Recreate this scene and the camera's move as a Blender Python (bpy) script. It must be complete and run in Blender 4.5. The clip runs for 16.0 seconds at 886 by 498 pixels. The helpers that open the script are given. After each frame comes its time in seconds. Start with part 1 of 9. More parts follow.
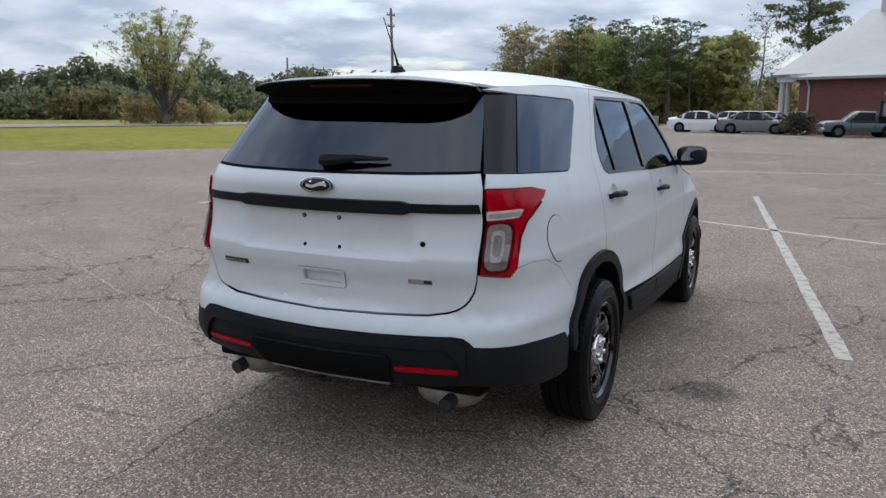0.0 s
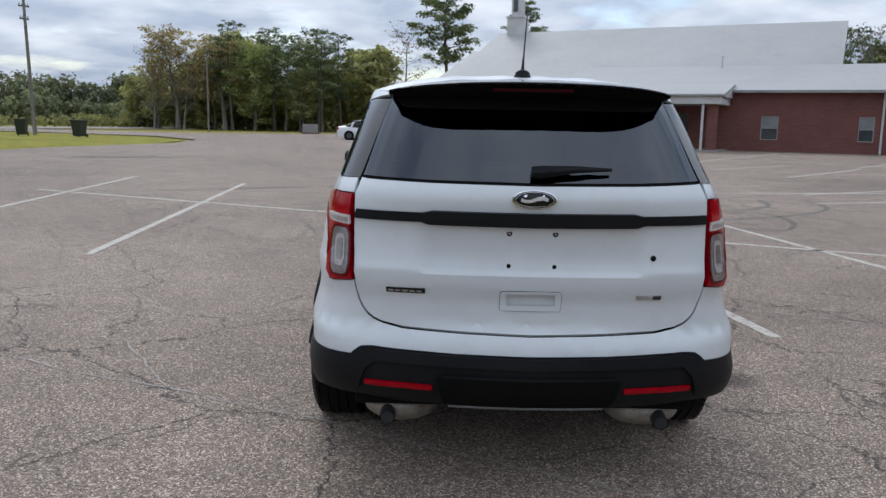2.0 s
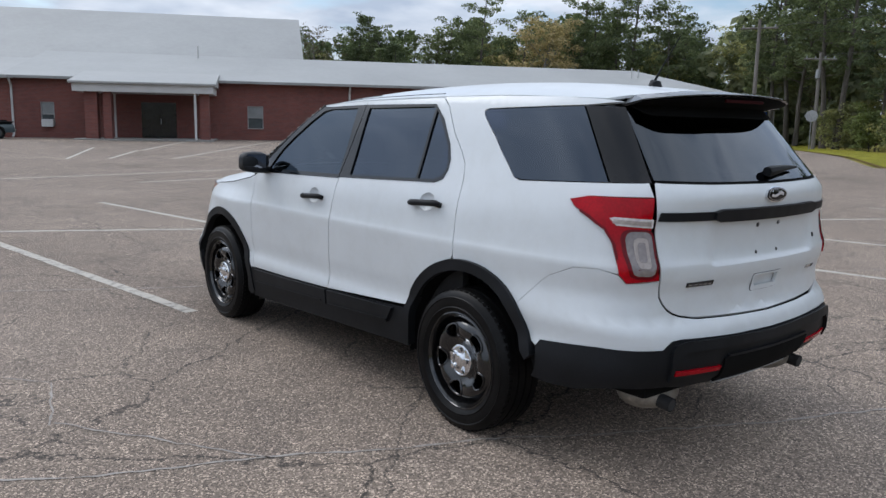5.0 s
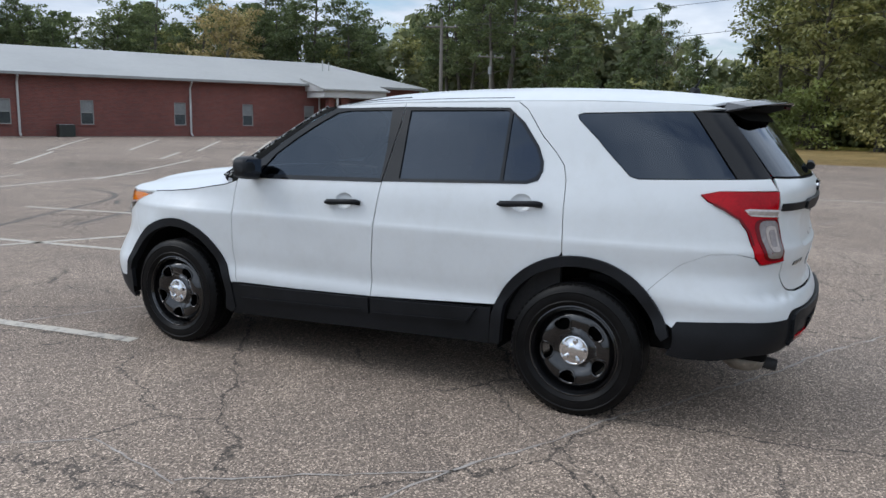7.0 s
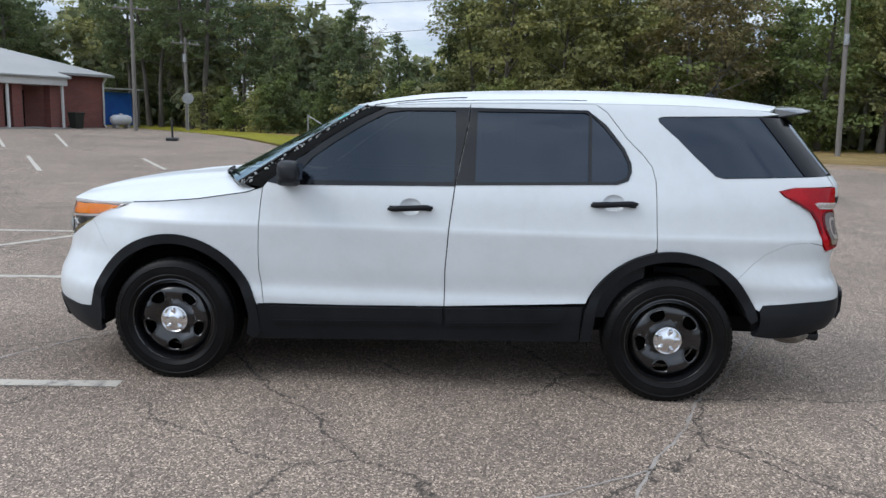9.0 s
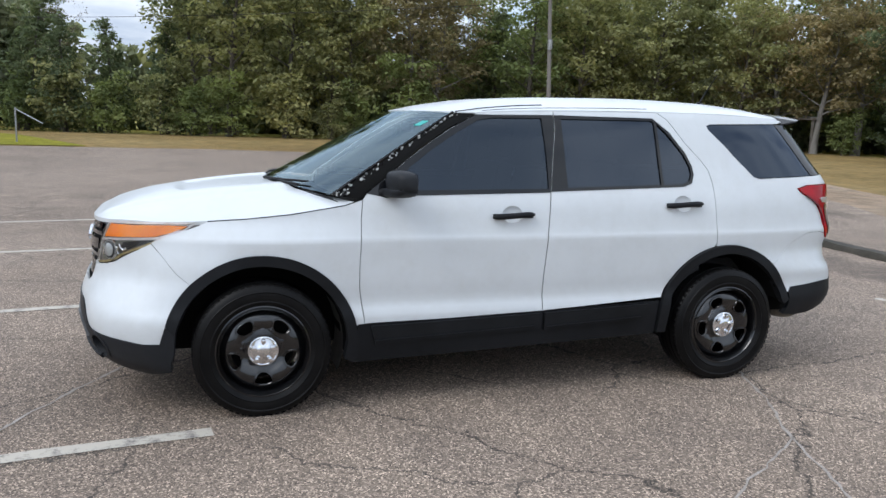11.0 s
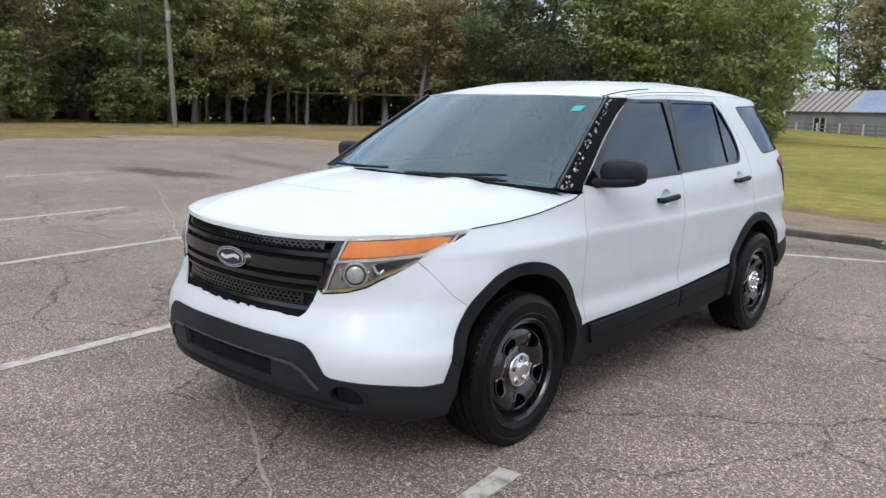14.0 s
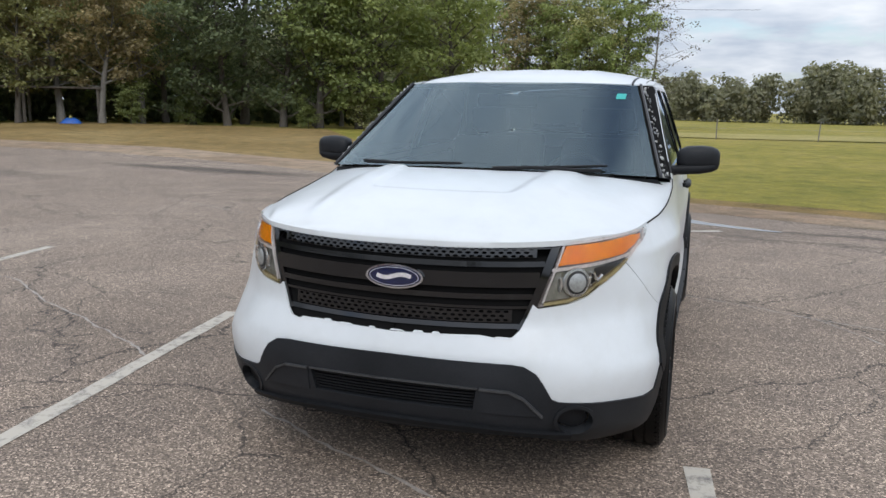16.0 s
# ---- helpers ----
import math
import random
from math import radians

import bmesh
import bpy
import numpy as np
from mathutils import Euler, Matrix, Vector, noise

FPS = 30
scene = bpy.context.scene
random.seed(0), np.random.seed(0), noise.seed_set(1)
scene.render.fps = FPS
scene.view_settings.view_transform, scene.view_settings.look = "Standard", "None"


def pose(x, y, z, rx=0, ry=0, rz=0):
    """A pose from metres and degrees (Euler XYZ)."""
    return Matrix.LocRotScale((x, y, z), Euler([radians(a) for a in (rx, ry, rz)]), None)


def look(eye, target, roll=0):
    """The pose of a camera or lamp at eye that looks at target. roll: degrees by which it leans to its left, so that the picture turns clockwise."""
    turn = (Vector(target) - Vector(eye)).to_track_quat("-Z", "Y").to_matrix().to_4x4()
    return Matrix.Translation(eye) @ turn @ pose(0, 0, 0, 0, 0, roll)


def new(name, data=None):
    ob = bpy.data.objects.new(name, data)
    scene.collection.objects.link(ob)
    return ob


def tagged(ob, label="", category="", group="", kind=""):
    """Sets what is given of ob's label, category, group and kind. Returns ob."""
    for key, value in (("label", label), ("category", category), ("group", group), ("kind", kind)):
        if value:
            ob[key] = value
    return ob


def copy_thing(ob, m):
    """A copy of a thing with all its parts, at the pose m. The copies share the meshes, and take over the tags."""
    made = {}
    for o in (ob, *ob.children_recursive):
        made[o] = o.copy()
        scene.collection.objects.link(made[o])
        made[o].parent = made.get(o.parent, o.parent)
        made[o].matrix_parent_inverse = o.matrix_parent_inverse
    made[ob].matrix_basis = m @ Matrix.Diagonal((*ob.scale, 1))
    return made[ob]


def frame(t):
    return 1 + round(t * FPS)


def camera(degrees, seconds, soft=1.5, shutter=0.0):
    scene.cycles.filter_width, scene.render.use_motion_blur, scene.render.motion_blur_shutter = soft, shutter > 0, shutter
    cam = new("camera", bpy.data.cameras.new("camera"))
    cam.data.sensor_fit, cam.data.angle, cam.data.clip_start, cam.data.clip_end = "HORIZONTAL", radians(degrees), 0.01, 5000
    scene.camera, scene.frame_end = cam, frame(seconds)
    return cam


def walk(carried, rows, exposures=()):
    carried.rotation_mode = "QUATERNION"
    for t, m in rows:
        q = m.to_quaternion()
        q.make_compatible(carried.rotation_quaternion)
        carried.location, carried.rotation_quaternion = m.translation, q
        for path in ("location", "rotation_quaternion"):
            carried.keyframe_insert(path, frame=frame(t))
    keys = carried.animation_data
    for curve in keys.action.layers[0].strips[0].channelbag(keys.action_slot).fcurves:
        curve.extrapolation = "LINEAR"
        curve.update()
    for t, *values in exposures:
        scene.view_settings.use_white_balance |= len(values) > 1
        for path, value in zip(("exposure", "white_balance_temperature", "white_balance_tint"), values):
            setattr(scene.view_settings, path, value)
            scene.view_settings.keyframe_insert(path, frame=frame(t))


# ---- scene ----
cam = camera(58.5, 16.0)
PATH = [
    (0, (1.938, -5.268, 1.542), (1.075, -3.496, 1.201), 0.3),
    (0.5, (1.407, -5.403, 1.546), (0.755, -3.542, 1.209), 0.3),
    (1, (0.82, -5.451, 1.537), (0.388, -3.526, 1.209), 0.6),
    (1.5, (0.263, -5.516, 1.533), (0.044, -3.553, 1.214), 0.9),
    (2, (-0.329, -5.501, 1.513), (-0.339, -3.525, 1.202), 1.1),
    (2.5, (-0.905, -5.502, 1.503), (-0.699, -3.536, 1.201), 0.9),
    (3, (-1.401, -5.385, 1.511), (-0.975, -3.455, 1.211), 0.6),
    (3.5, (-1.949, -5.262, 1.52), (-1.298, -3.396, 1.216), 0.4),
    (4, (-2.476, -5.011, 1.505), (-1.609, -3.235, 1.198), 0.4),
    (4.2, (-2.687, -4.89, 1.532), (-1.737, -3.157, 1.223), 0.6),
    (6.3, (-4.46, -3.305, 1.523), (-2.853, -2.159, 1.204), 0.9),
    (6.5, (-4.601, -3.126, 1.538), (-2.948, -2.047, 1.218), 0.9),
    (7, (-4.904, -2.673, 1.559), (-3.149, -1.769, 1.237), 0.9),
    (7.5, (-5.059, -2.147, 1.563), (-3.223, -1.425, 1.238), 0.9),
    (8, (-5.252, -1.583, 1.568), (-3.351, -1.054, 1.243), 1.2),
    (8.5, (-5.308, -1.032, 1.566), (-3.363, -0.698, 1.24), 1.3),
    (9, (-5.373, -0.444, 1.57), (-3.405, -0.311, 1.243), 1.5),
    (9.2, (-5.377, -0.212, 1.591), (-3.404, -0.159, 1.263), 1.6),
    (11.3, (-4.964, 2.095, 1.583), (-3.12, 1.387, 1.266), 1.9),
    (11.5, (-4.888, 2.287, 1.588), (-3.069, 1.517, 1.274), 2.0),
    (12, (-4.568, 2.759, 1.581), (-2.825, 1.831, 1.261), 2.0),
    (12.5, (-4.279, 3.256, 1.584), (-2.623, 2.183, 1.259), 2.0),
    (13, (-3.891, 3.639, 1.566), (-2.332, 2.431, 1.237), 1.9),
    (13.5, (-3.471, 4.015, 1.556), (-2.027, 2.673, 1.219), 1.8),
    (14, (-3.017, 4.313, 1.543), (-1.709, 2.841, 1.193), 1.5),
    (14.5, (-2.516, 4.558, 1.536), (-1.365, 2.963, 1.176), 1.2),
    (15, (-2.047, 4.777, 1.524), (-1.062, 3.075, 1.162), 0.8),
    (15.5, (-1.538, 4.909, 1.508), (-0.728, 3.114, 1.156), 0.9),
    (16, (-1.074, 5.019, 1.485), (-0.456, 3.15, 1.134), 0.9),
]
walk(cam, [(t, look(eye, target, roll)) for t, eye, target, roll in PATH], [(0.0, 0.79, 6450, 10), (4.0, 0.78, 6500, 10), (6.5, 0.87, 6450, 8), (9.0, 1.04, 6440, 8), (11.5, 1.13, 6540, 8.5), (13.0, 1.14, 6580, 8.5), (14.5, 1.07, 6680, 9), (16.0, 0.95, 6800, 9)])

# ---- light ----
SUN_AZ, SUN_EL = -22.0, 46.0  # degrees from +y towards +x, and above the horizon
sun_way = Vector((math.sin(radians(SUN_AZ)) * math.cos(radians(SUN_EL)), math.cos(radians(SUN_AZ)) * math.cos(radians(SUN_EL)), math.sin(radians(SUN_EL))))
world = bpy.data.worlds.new("world")
scene.world = world
world.use_nodes = True
wn, wl = world.node_tree.nodes, world.node_tree.links
wn.clear()
w_out, w_bg = wn.new("ShaderNodeOutputWorld"), wn.new("ShaderNodeBackground")
w_sky = wn.new("ShaderNodeTexSky")
w_sky.sky_type, w_sky.sun_disc = "NISHITA", False
w_sky.sun_elevation, w_sky.sun_rotation = radians(SUN_EL), radians(SUN_AZ)
w_sky.air_density, w_sky.dust_density, w_sky.ozone_density = 1.0, 1.0, 1.5
w_co, w_sep, w_zc, w_zo = wn.new("ShaderNodeTexCoord"), wn.new("ShaderNodeSeparateXYZ"), wn.new("ShaderNodeMath"), wn.new("ShaderNodeMath")
w_dx, w_dy, w_comb = wn.new("ShaderNodeMath"), wn.new("ShaderNodeMath"), wn.new("ShaderNodeCombineXYZ")
w_zc.operation, w_zo.operation, w_dx.operation, w_dy.operation = "MAXIMUM", "ADD", "DIVIDE", "DIVIDE"
w_zc.inputs[1].default_value, w_zo.inputs[1].default_value = 0.0, 0.2
wl.new(w_co.outputs["Generated"], w_sep.inputs[0])
wl.new(w_sep.outputs["Z"], w_zc.inputs[0])
wl.new(w_zc.outputs[0], w_zo.inputs[0])
wl.new(w_sep.outputs["X"], w_dx.inputs[0])
wl.new(w_sep.outputs["Y"], w_dy.inputs[0])
wl.new(w_zo.outputs[0], w_dx.inputs[1])
wl.new(w_zo.outputs[0], w_dy.inputs[1])
wl.new(w_dx.outputs[0], w_comb.inputs["X"])
wl.new(w_dy.outputs[0], w_comb.inputs["Y"])
w_cl = wn.new("ShaderNodeTexNoise")   # cloud cover, with thin gaps
w_cl.inputs["Scale"].default_value, w_cl.inputs["Detail"].default_value, w_cl.inputs["Roughness"].default_value = 2.2, 7.0, 0.52
w_cr = wn.new("ShaderNodeValToRGB")
w_cr.color_ramp.elements[0].position, w_cr.color_ramp.elements[0].color = 0.30, (0.0, 0.0, 0.0, 1)
w_cr.color_ramp.elements[1].position, w_cr.color_ramp.elements[1].color = 0.46, (1, 1, 1, 1)
w_sh = wn.new("ShaderNodeTexNoise")   # light and grey bellies of the clouds
w_sh.inputs["Scale"].default_value, w_sh.inputs["Detail"].default_value, w_sh.inputs["Roughness"].default_value = 2.7, 4.5, 0.50
w_sr = wn.new("ShaderNodeValToRGB")
w_sr.color_ramp.elements[0].position, w_sr.color_ramp.elements[0].color = 0.36, (3.7, 4.3, 5.25, 1)
w_sr.color_ramp.elements[1].position, w_sr.color_ramp.elements[1].color = 0.72, (6.7, 7.05, 7.6, 1)
w_mix = wn.new("ShaderNodeMixRGB")
for n in (w_cl, w_sh):
    wl.new(w_comb.outputs[0], n.inputs["Vector"])
wl.new(w_cl.outputs[0], w_cr.inputs[0])
wl.new(w_sh.outputs[0], w_sr.inputs[0])
wl.new(w_cr.outputs[0], w_mix.inputs["Fac"])
wl.new(w_sky.outputs[0], w_mix.inputs["Color1"])
wl.new(w_sr.outputs[0], w_mix.inputs["Color2"])
w_el = wn.new("ShaderNodeValToRGB")   # an overcast sky is brightest overhead
w_el.color_ramp.elements[0].position, w_el.color_ramp.elements[0].color = 0.05, (0.435, 0.445, 0.465, 1)
w_el.color_ramp.elements[1].position, w_el.color_ramp.elements[1].color = 0.85, (0.775, 0.78, 0.80, 1)
w_em = w_el.color_ramp.elements.new(0.36)
w_em.color = (0.70, 0.71, 0.735, 1)
w_mul = wn.new("ShaderNodeMixRGB")
w_mul.blend_type, w_mul.inputs["Fac"].default_value = "MULTIPLY", 1.0
wl.new(w_sep.outputs["Z"], w_el.inputs[0])
wl.new(w_mix.outputs[0], w_mul.inputs["Color1"])
wl.new(w_el.outputs[0], w_mul.inputs["Color2"])
w_dot, w_gl, w_glow = wn.new("ShaderNodeVectorMath"), wn.new("ShaderNodeValToRGB"), wn.new("ShaderNodeMixRGB")   # clouds glow towards the hidden sun
w_dot.operation, w_dot.inputs[1].default_value = "DOT_PRODUCT", tuple(sun_way)
wl.new(w_co.outputs["Generated"], w_dot.inputs[0])
wl.new(w_dot.outputs["Value"], w_gl.inputs[0])
w_gl.color_ramp.interpolation = "EASE"
w_gl.color_ramp.elements[0].position, w_gl.color_ramp.elements[0].color = 0.75, (1, 1, 1, 1)
w_gl.color_ramp.elements[1].position, w_gl.color_ramp.elements[1].color = 1.0, (1.4, 1.4, 1.4, 1)
w_glow.blend_type, w_glow.inputs["Fac"].default_value = "MULTIPLY", 1.0
wl.new(w_mul.outputs[0], w_glow.inputs["Color1"])
wl.new(w_gl.outputs[0], w_glow.inputs["Color2"])
wl.new(w_glow.outputs[0], w_bg.inputs["Color"])
w_bg.inputs["Strength"].default_value = 0.148
wl.new(w_bg.outputs[0], w_out.inputs["Surface"])
sun = new("sun", bpy.data.lights.new("sun", "SUN"))
sun.data.energy, sun.data.angle, sun.data.color = 0.54, radians(30), (1.0, 0.985, 0.97)
sun.matrix_world = look(tuple(sun_way * 60), (0, 0, 0))

# ---- materials ----
def node_mat(name):
    m = bpy.data.materials.new(name)
    m.use_nodes = True
    m.node_tree.nodes.clear()
    n, l = m.node_tree.nodes, m.node_tree.links
    out, bsdf = n.new("ShaderNodeOutputMaterial"), n.new("ShaderNodeBsdfPrincipled")
    l.new(bsdf.outputs[0], out.inputs[0])
    return m, n, l, bsdf


def noise_node(n, l, scale, detail=5.0, rough=0.55, stretch=None):
    co, tex = n.new("ShaderNodeTexCoord"), n.new("ShaderNodeTexNoise")
    tex.inputs["Scale"].default_value, tex.inputs["Detail"].default_value, tex.inputs["Roughness"].default_value = scale, detail, rough
    src = co.outputs["Object"]
    if stretch:
        mp = n.new("ShaderNodeMapping")
        mp.inputs["Scale"].default_value = stretch
        l.new(src, mp.inputs[0])
        src = mp.outputs[0]
    l.new(src, tex.inputs["Vector"])
    return tex


def ramp(n, l, fac, stops):
    r = n.new("ShaderNodeValToRGB")
    els = r.color_ramp.elements
    while len(els) < len(stops):
        els.new(0.5)
    for e, (p, c) in zip(els, stops):
        e.position, e.color = p, (*c, 1) if len(c) == 3 else c
    l.new(fac, r.inputs[0])
    return r.outputs[0]


def mix(n, l, kind, fac, a, b):
    x = n.new("ShaderNodeMixRGB")
    x.blend_type = kind
    for sock, v in ((x.inputs["Fac"], fac), (x.inputs["Color1"], a), (x.inputs["Color2"], b)):
        if isinstance(v, (int, float)):
            sock.default_value = v if sock.name == "Fac" else (v, v, v, 1)
        elif isinstance(v, tuple):
            sock.default_value = (*v, 1)
        else:
            l.new(v, sock)
    return x.outputs[0]


def bump(n, l, bsdf, height, strength=0.2, distance=0.01):
    b = n.new("ShaderNodeBump")
    b.inputs["Strength"].default_value, b.inputs["Distance"].default_value = strength, distance
    l.new(height, b.inputs["Height"])
    l.new(b.outputs[0], bsdf.inputs["Normal"])


def surface(name, dark, light, rough=0.6, metal=0.0, coarse=1.0, fine=40.0, relief=0.15, depth=0.005, coat=0.0, spec=0.5, stretch=None, wear=0.35):
    """A two-scale surface: broad stains over fine grain."""
    m, n, l, b = node_mat(name)
    big, small = noise_node(n, l, coarse, 4, 0.6, stretch), noise_node(n, l, fine, 4, 0.6, stretch)
    col = ramp(n, l, big.outputs[0], [(0.3, dark), (0.7, light)])
    g = ramp(n, l, small.outputs[0], [(0.3, (1 - wear,) * 3), (0.7, (1.0,) * 3)])
    l.new(mix(n, l, "MULTIPLY", 1.0, col, g), b.inputs["Base Color"])
    b.inputs["Roughness"].default_value, b.inputs["Metallic"].default_value = rough, metal
    b.inputs["Coat Weight"].default_value, b.inputs["Specular IOR Level"].default_value = coat, spec
    if relief:
        bump(n, l, b, small.outputs[0], relief, depth)
    return m


def spot(n, l, centre, radius, soft, warp=None):
    """A soft-edged stain of given place and radii, 1 in its middle."""
    co, mp, ln = n.new("ShaderNodeTexCoord"), n.new("ShaderNodeMapping"), n.new("ShaderNodeVectorMath")
    mp.vector_type = "TEXTURE"
    mp.inputs["Location"].default_value, mp.inputs["Scale"].default_value = (centre[0], centre[1], 0), (radius[0], radius[1], 100)
    mp.inputs["Rotation"].default_value = (0, 0, radians(radius[2]))
    src = co.outputs["Object"]
    if warp:
        src = mix(n, l, "ADD", warp[0], src, warp[1])
    l.new(src, mp.inputs[0])
    ln.operation = "LENGTH"
    l.new(mp.outputs[0], ln.inputs[0])
    return ramp(n, l, ln.outputs["Value"], [(1 - soft, (1, 1, 1)), (1.0, (0, 0, 0))])


def asphalt_mat(name):
    m, n, l, b = node_mat(name)
    base = ramp(n, l, noise_node(n, l, 0.22, 6, 0.62).outputs[0], [(0.25, (0.180, 0.144, 0.117)), (0.5, (0.236, 0.188, 0.152)), (0.78, (0.303, 0.245, 0.200))])
    patch = ramp(n, l, noise_node(n, l, 1.6, 5, 0.6).outputs[0], [(0.3, (0.86, 0.86, 0.87)), (0.7, (1.12, 1.11, 1.09))])
    base = mix(n, l, "MULTIPLY", 1.0, base, patch)
    grit_t = noise_node(n, l, 130.0, 3, 0.8)
    grit = ramp(n, l, grit_t.outputs[0], [(0.34, (0.5, 0.49, 0.48)), (0.5, (0.95, 0.94, 0.93)), (0.66, (1.4, 1.39, 1.37))])
    stones, sco = n.new("ShaderNodeTexVoronoi"), n.new("ShaderNodeTexCoord")
    stones.inputs["Scale"].default_value = 125.0
    l.new(sco.outputs["Object"], stones.inputs["Vector"])
    pick = n.new("ShaderNodeSeparateXYZ")
    l.new(stones.outputs["Color"], pick.inputs[0])
    agg = ramp(n, l, pick.outputs["X"], [(0.0, (0.36, 0.36, 0.36)), (0.35, (0.75, 0.75, 0.75)), (0.72, (1.05, 1.05, 1.05)), (0.88, (1.75, 1.75, 1.74)), (1.0, (2.7, 2.7, 2.66))])
    grit = mix(n, l, "MULTIPLY", 1.0, grit, agg)
    col = mix(n, l, "MULTIPLY", 1.0, base, grit)
    # ageing cracks in two sizes
    warp = noise_node(n, l, 1.3, 6, 0.7)
    co, add = n.new("ShaderNodeTexCoord"), n.new("ShaderNodeMixRGB")
    add.blend_type, add.inputs["Fac"].default_value = "ADD", 0.5
    l.new(co.outputs["Object"], add.inputs["Color1"])
    l.new(warp.outputs["Color"], add.inputs["Color2"])
    gate = noise_node(n, l, 0.45, 4, 0.6)
    for scale, width, dark, lo, hi in ((0.34, 0.0034, 0.030, 0.26, 0.34), (0.72, 0.0052, 0.040, 0.46, 0.52)):
        v = n.new("ShaderNodeTexVoronoi")
        v.feature = "DISTANCE_TO_EDGE"
        v.inputs["Scale"].default_value = scale
        l.new(add.outputs[0], v.inputs["Vector"])
        crack = ramp(n, l, v.outputs["Distance"], [(0.0, (1, 1, 1)), (width * 0.5, (0.9, 0.9, 0.9)), (width, (0, 0, 0))])
        where = ramp(n, l, gate.outputs[0], [(lo, (0, 0, 0)), (hi, (1, 1, 1))])
        both = mix(n, l, "MULTIPLY", 1.0, crack, where)
        col = mix(n, l, "MIX", both, col, (dark, dark * 0.9, dark * 0.8))
    stain = ramp(n, l, noise_node(n, l, 0.09, 5, 0.7).outputs[0], [(0.30, (0.66, 0.64, 0.63)), (0.46, (1, 1, 1))])
    col = mix(n, l, "MULTIPLY", 0.8, col, stain)
    wob = (0.9, noise_node(n, l, 0.9, 5, 0.65).outputs["Color"])
    for c, r, soft, dep in (((1.4, -0.8), (0.26, 0.22, 0), 0.6, 0.55), ((13.0, -4.6), (2.6, 0.8, 8), 0.6, 0.62), ((9.8, -10.6), (4.0, 0.7, -8), 0.6, 0.6), ((14.5, -8.2), (5.0, 0.6, -12), 0.7, 0.35), ((-4.7, 12.5), (2.4, 0.35, 30), 0.7, 0.4), ((2.0, -5.7), (5.2, 0.55, -3), 0.6, 0.35), ((-12.4, 23.4), (2.6, 0.6, 24), 0.6, 0.62), ((-3.0, -5.6), (2.4, 0.22, -14), 0.7, 0.5), ((-2.2, -5.0), (1.7, 0.14, -10), 0.7, 0.4), ((-5.5, -4.4), (2.6, 0.2, -12), 0.7, 0.4), ((-4.0, -6.2), (2.0, 0.16, -16), 0.7, 0.4)):
        sp = spot(n, l, (c[0] + (0.45 if r[0] > 1 else 0), c[1] + (0.45 if r[0] > 1 else 0)), r, soft, wob if r[0] > 1 else None)
        col = mix(n, l, "MULTIPLY", sp, col, (1 - dep, 1 - dep, 1 - dep * 0.97))
    l.new(col, b.inputs["Base Color"])
    b.inputs["Roughness"].default_value, b.inputs["Specular IOR Level"].default_value = 0.85, 0.3
    bump(n, l, b, pick.outputs["X"], 0.22, 0.004)
    return m


def paint_line_mat(name, gone=0.43):
    """Worn road paint: flakes of it are gone and the tarmac shows through."""
    m, n, l, b = node_mat(name)
    wear = ramp(n, l, noise_node(n, l, 9.0, 6, 0.75).outputs[0], [(gone, (0, 0, 0)), (gone + 0.17, (1, 1, 1))])
    grit = ramp(n, l, noise_node(n, l, 95.0, 3, 0.7).outputs[0], [(0.3, (0.07, 0.065, 0.06)), (0.7, (0.25, 0.23, 0.21))])
    l.new(mix(n, l, "MIX", wear, grit, (0.45, 0.41, 0.35)), b.inputs["Base Color"])
    b.inputs["Roughness"].default_value = 0.8
    return m


def grass_mat(name, a, b_, c):
    m, n, l, b = node_mat(name)
    col = ramp(n, l, noise_node(n, l, 0.16, 6, 0.65).outputs[0], [(0.3, a), (0.5, b_), (0.72, c)])
    tufts = ramp(n, l, noise_node(n, l, 1.7, 6, 0.72).outputs[0], [(0.32, (0.62, 0.66, 0.62)), (0.52, (1.0, 1.0, 1.0)), (0.70, (1.32, 1.22, 1.12))])
    col = mix(n, l, "MULTIPLY", 1.0, col, tufts)
    fine = noise_node(n, l, 22.0, 5, 0.7)
    l.new(mix(n, l, "MULTIPLY", 1.0, col, ramp(n, l, fine.outputs[0], [(0.3, (0.55,) * 3), (0.7, (1.25,) * 3)])), b.inputs["Base Color"])
    b.inputs["Roughness"].default_value, b.inputs["Specular IOR Level"].default_value = 0.9, 0.2
    bump(n, l, b, fine.outputs[0], 0.8, 0.04)
    return m


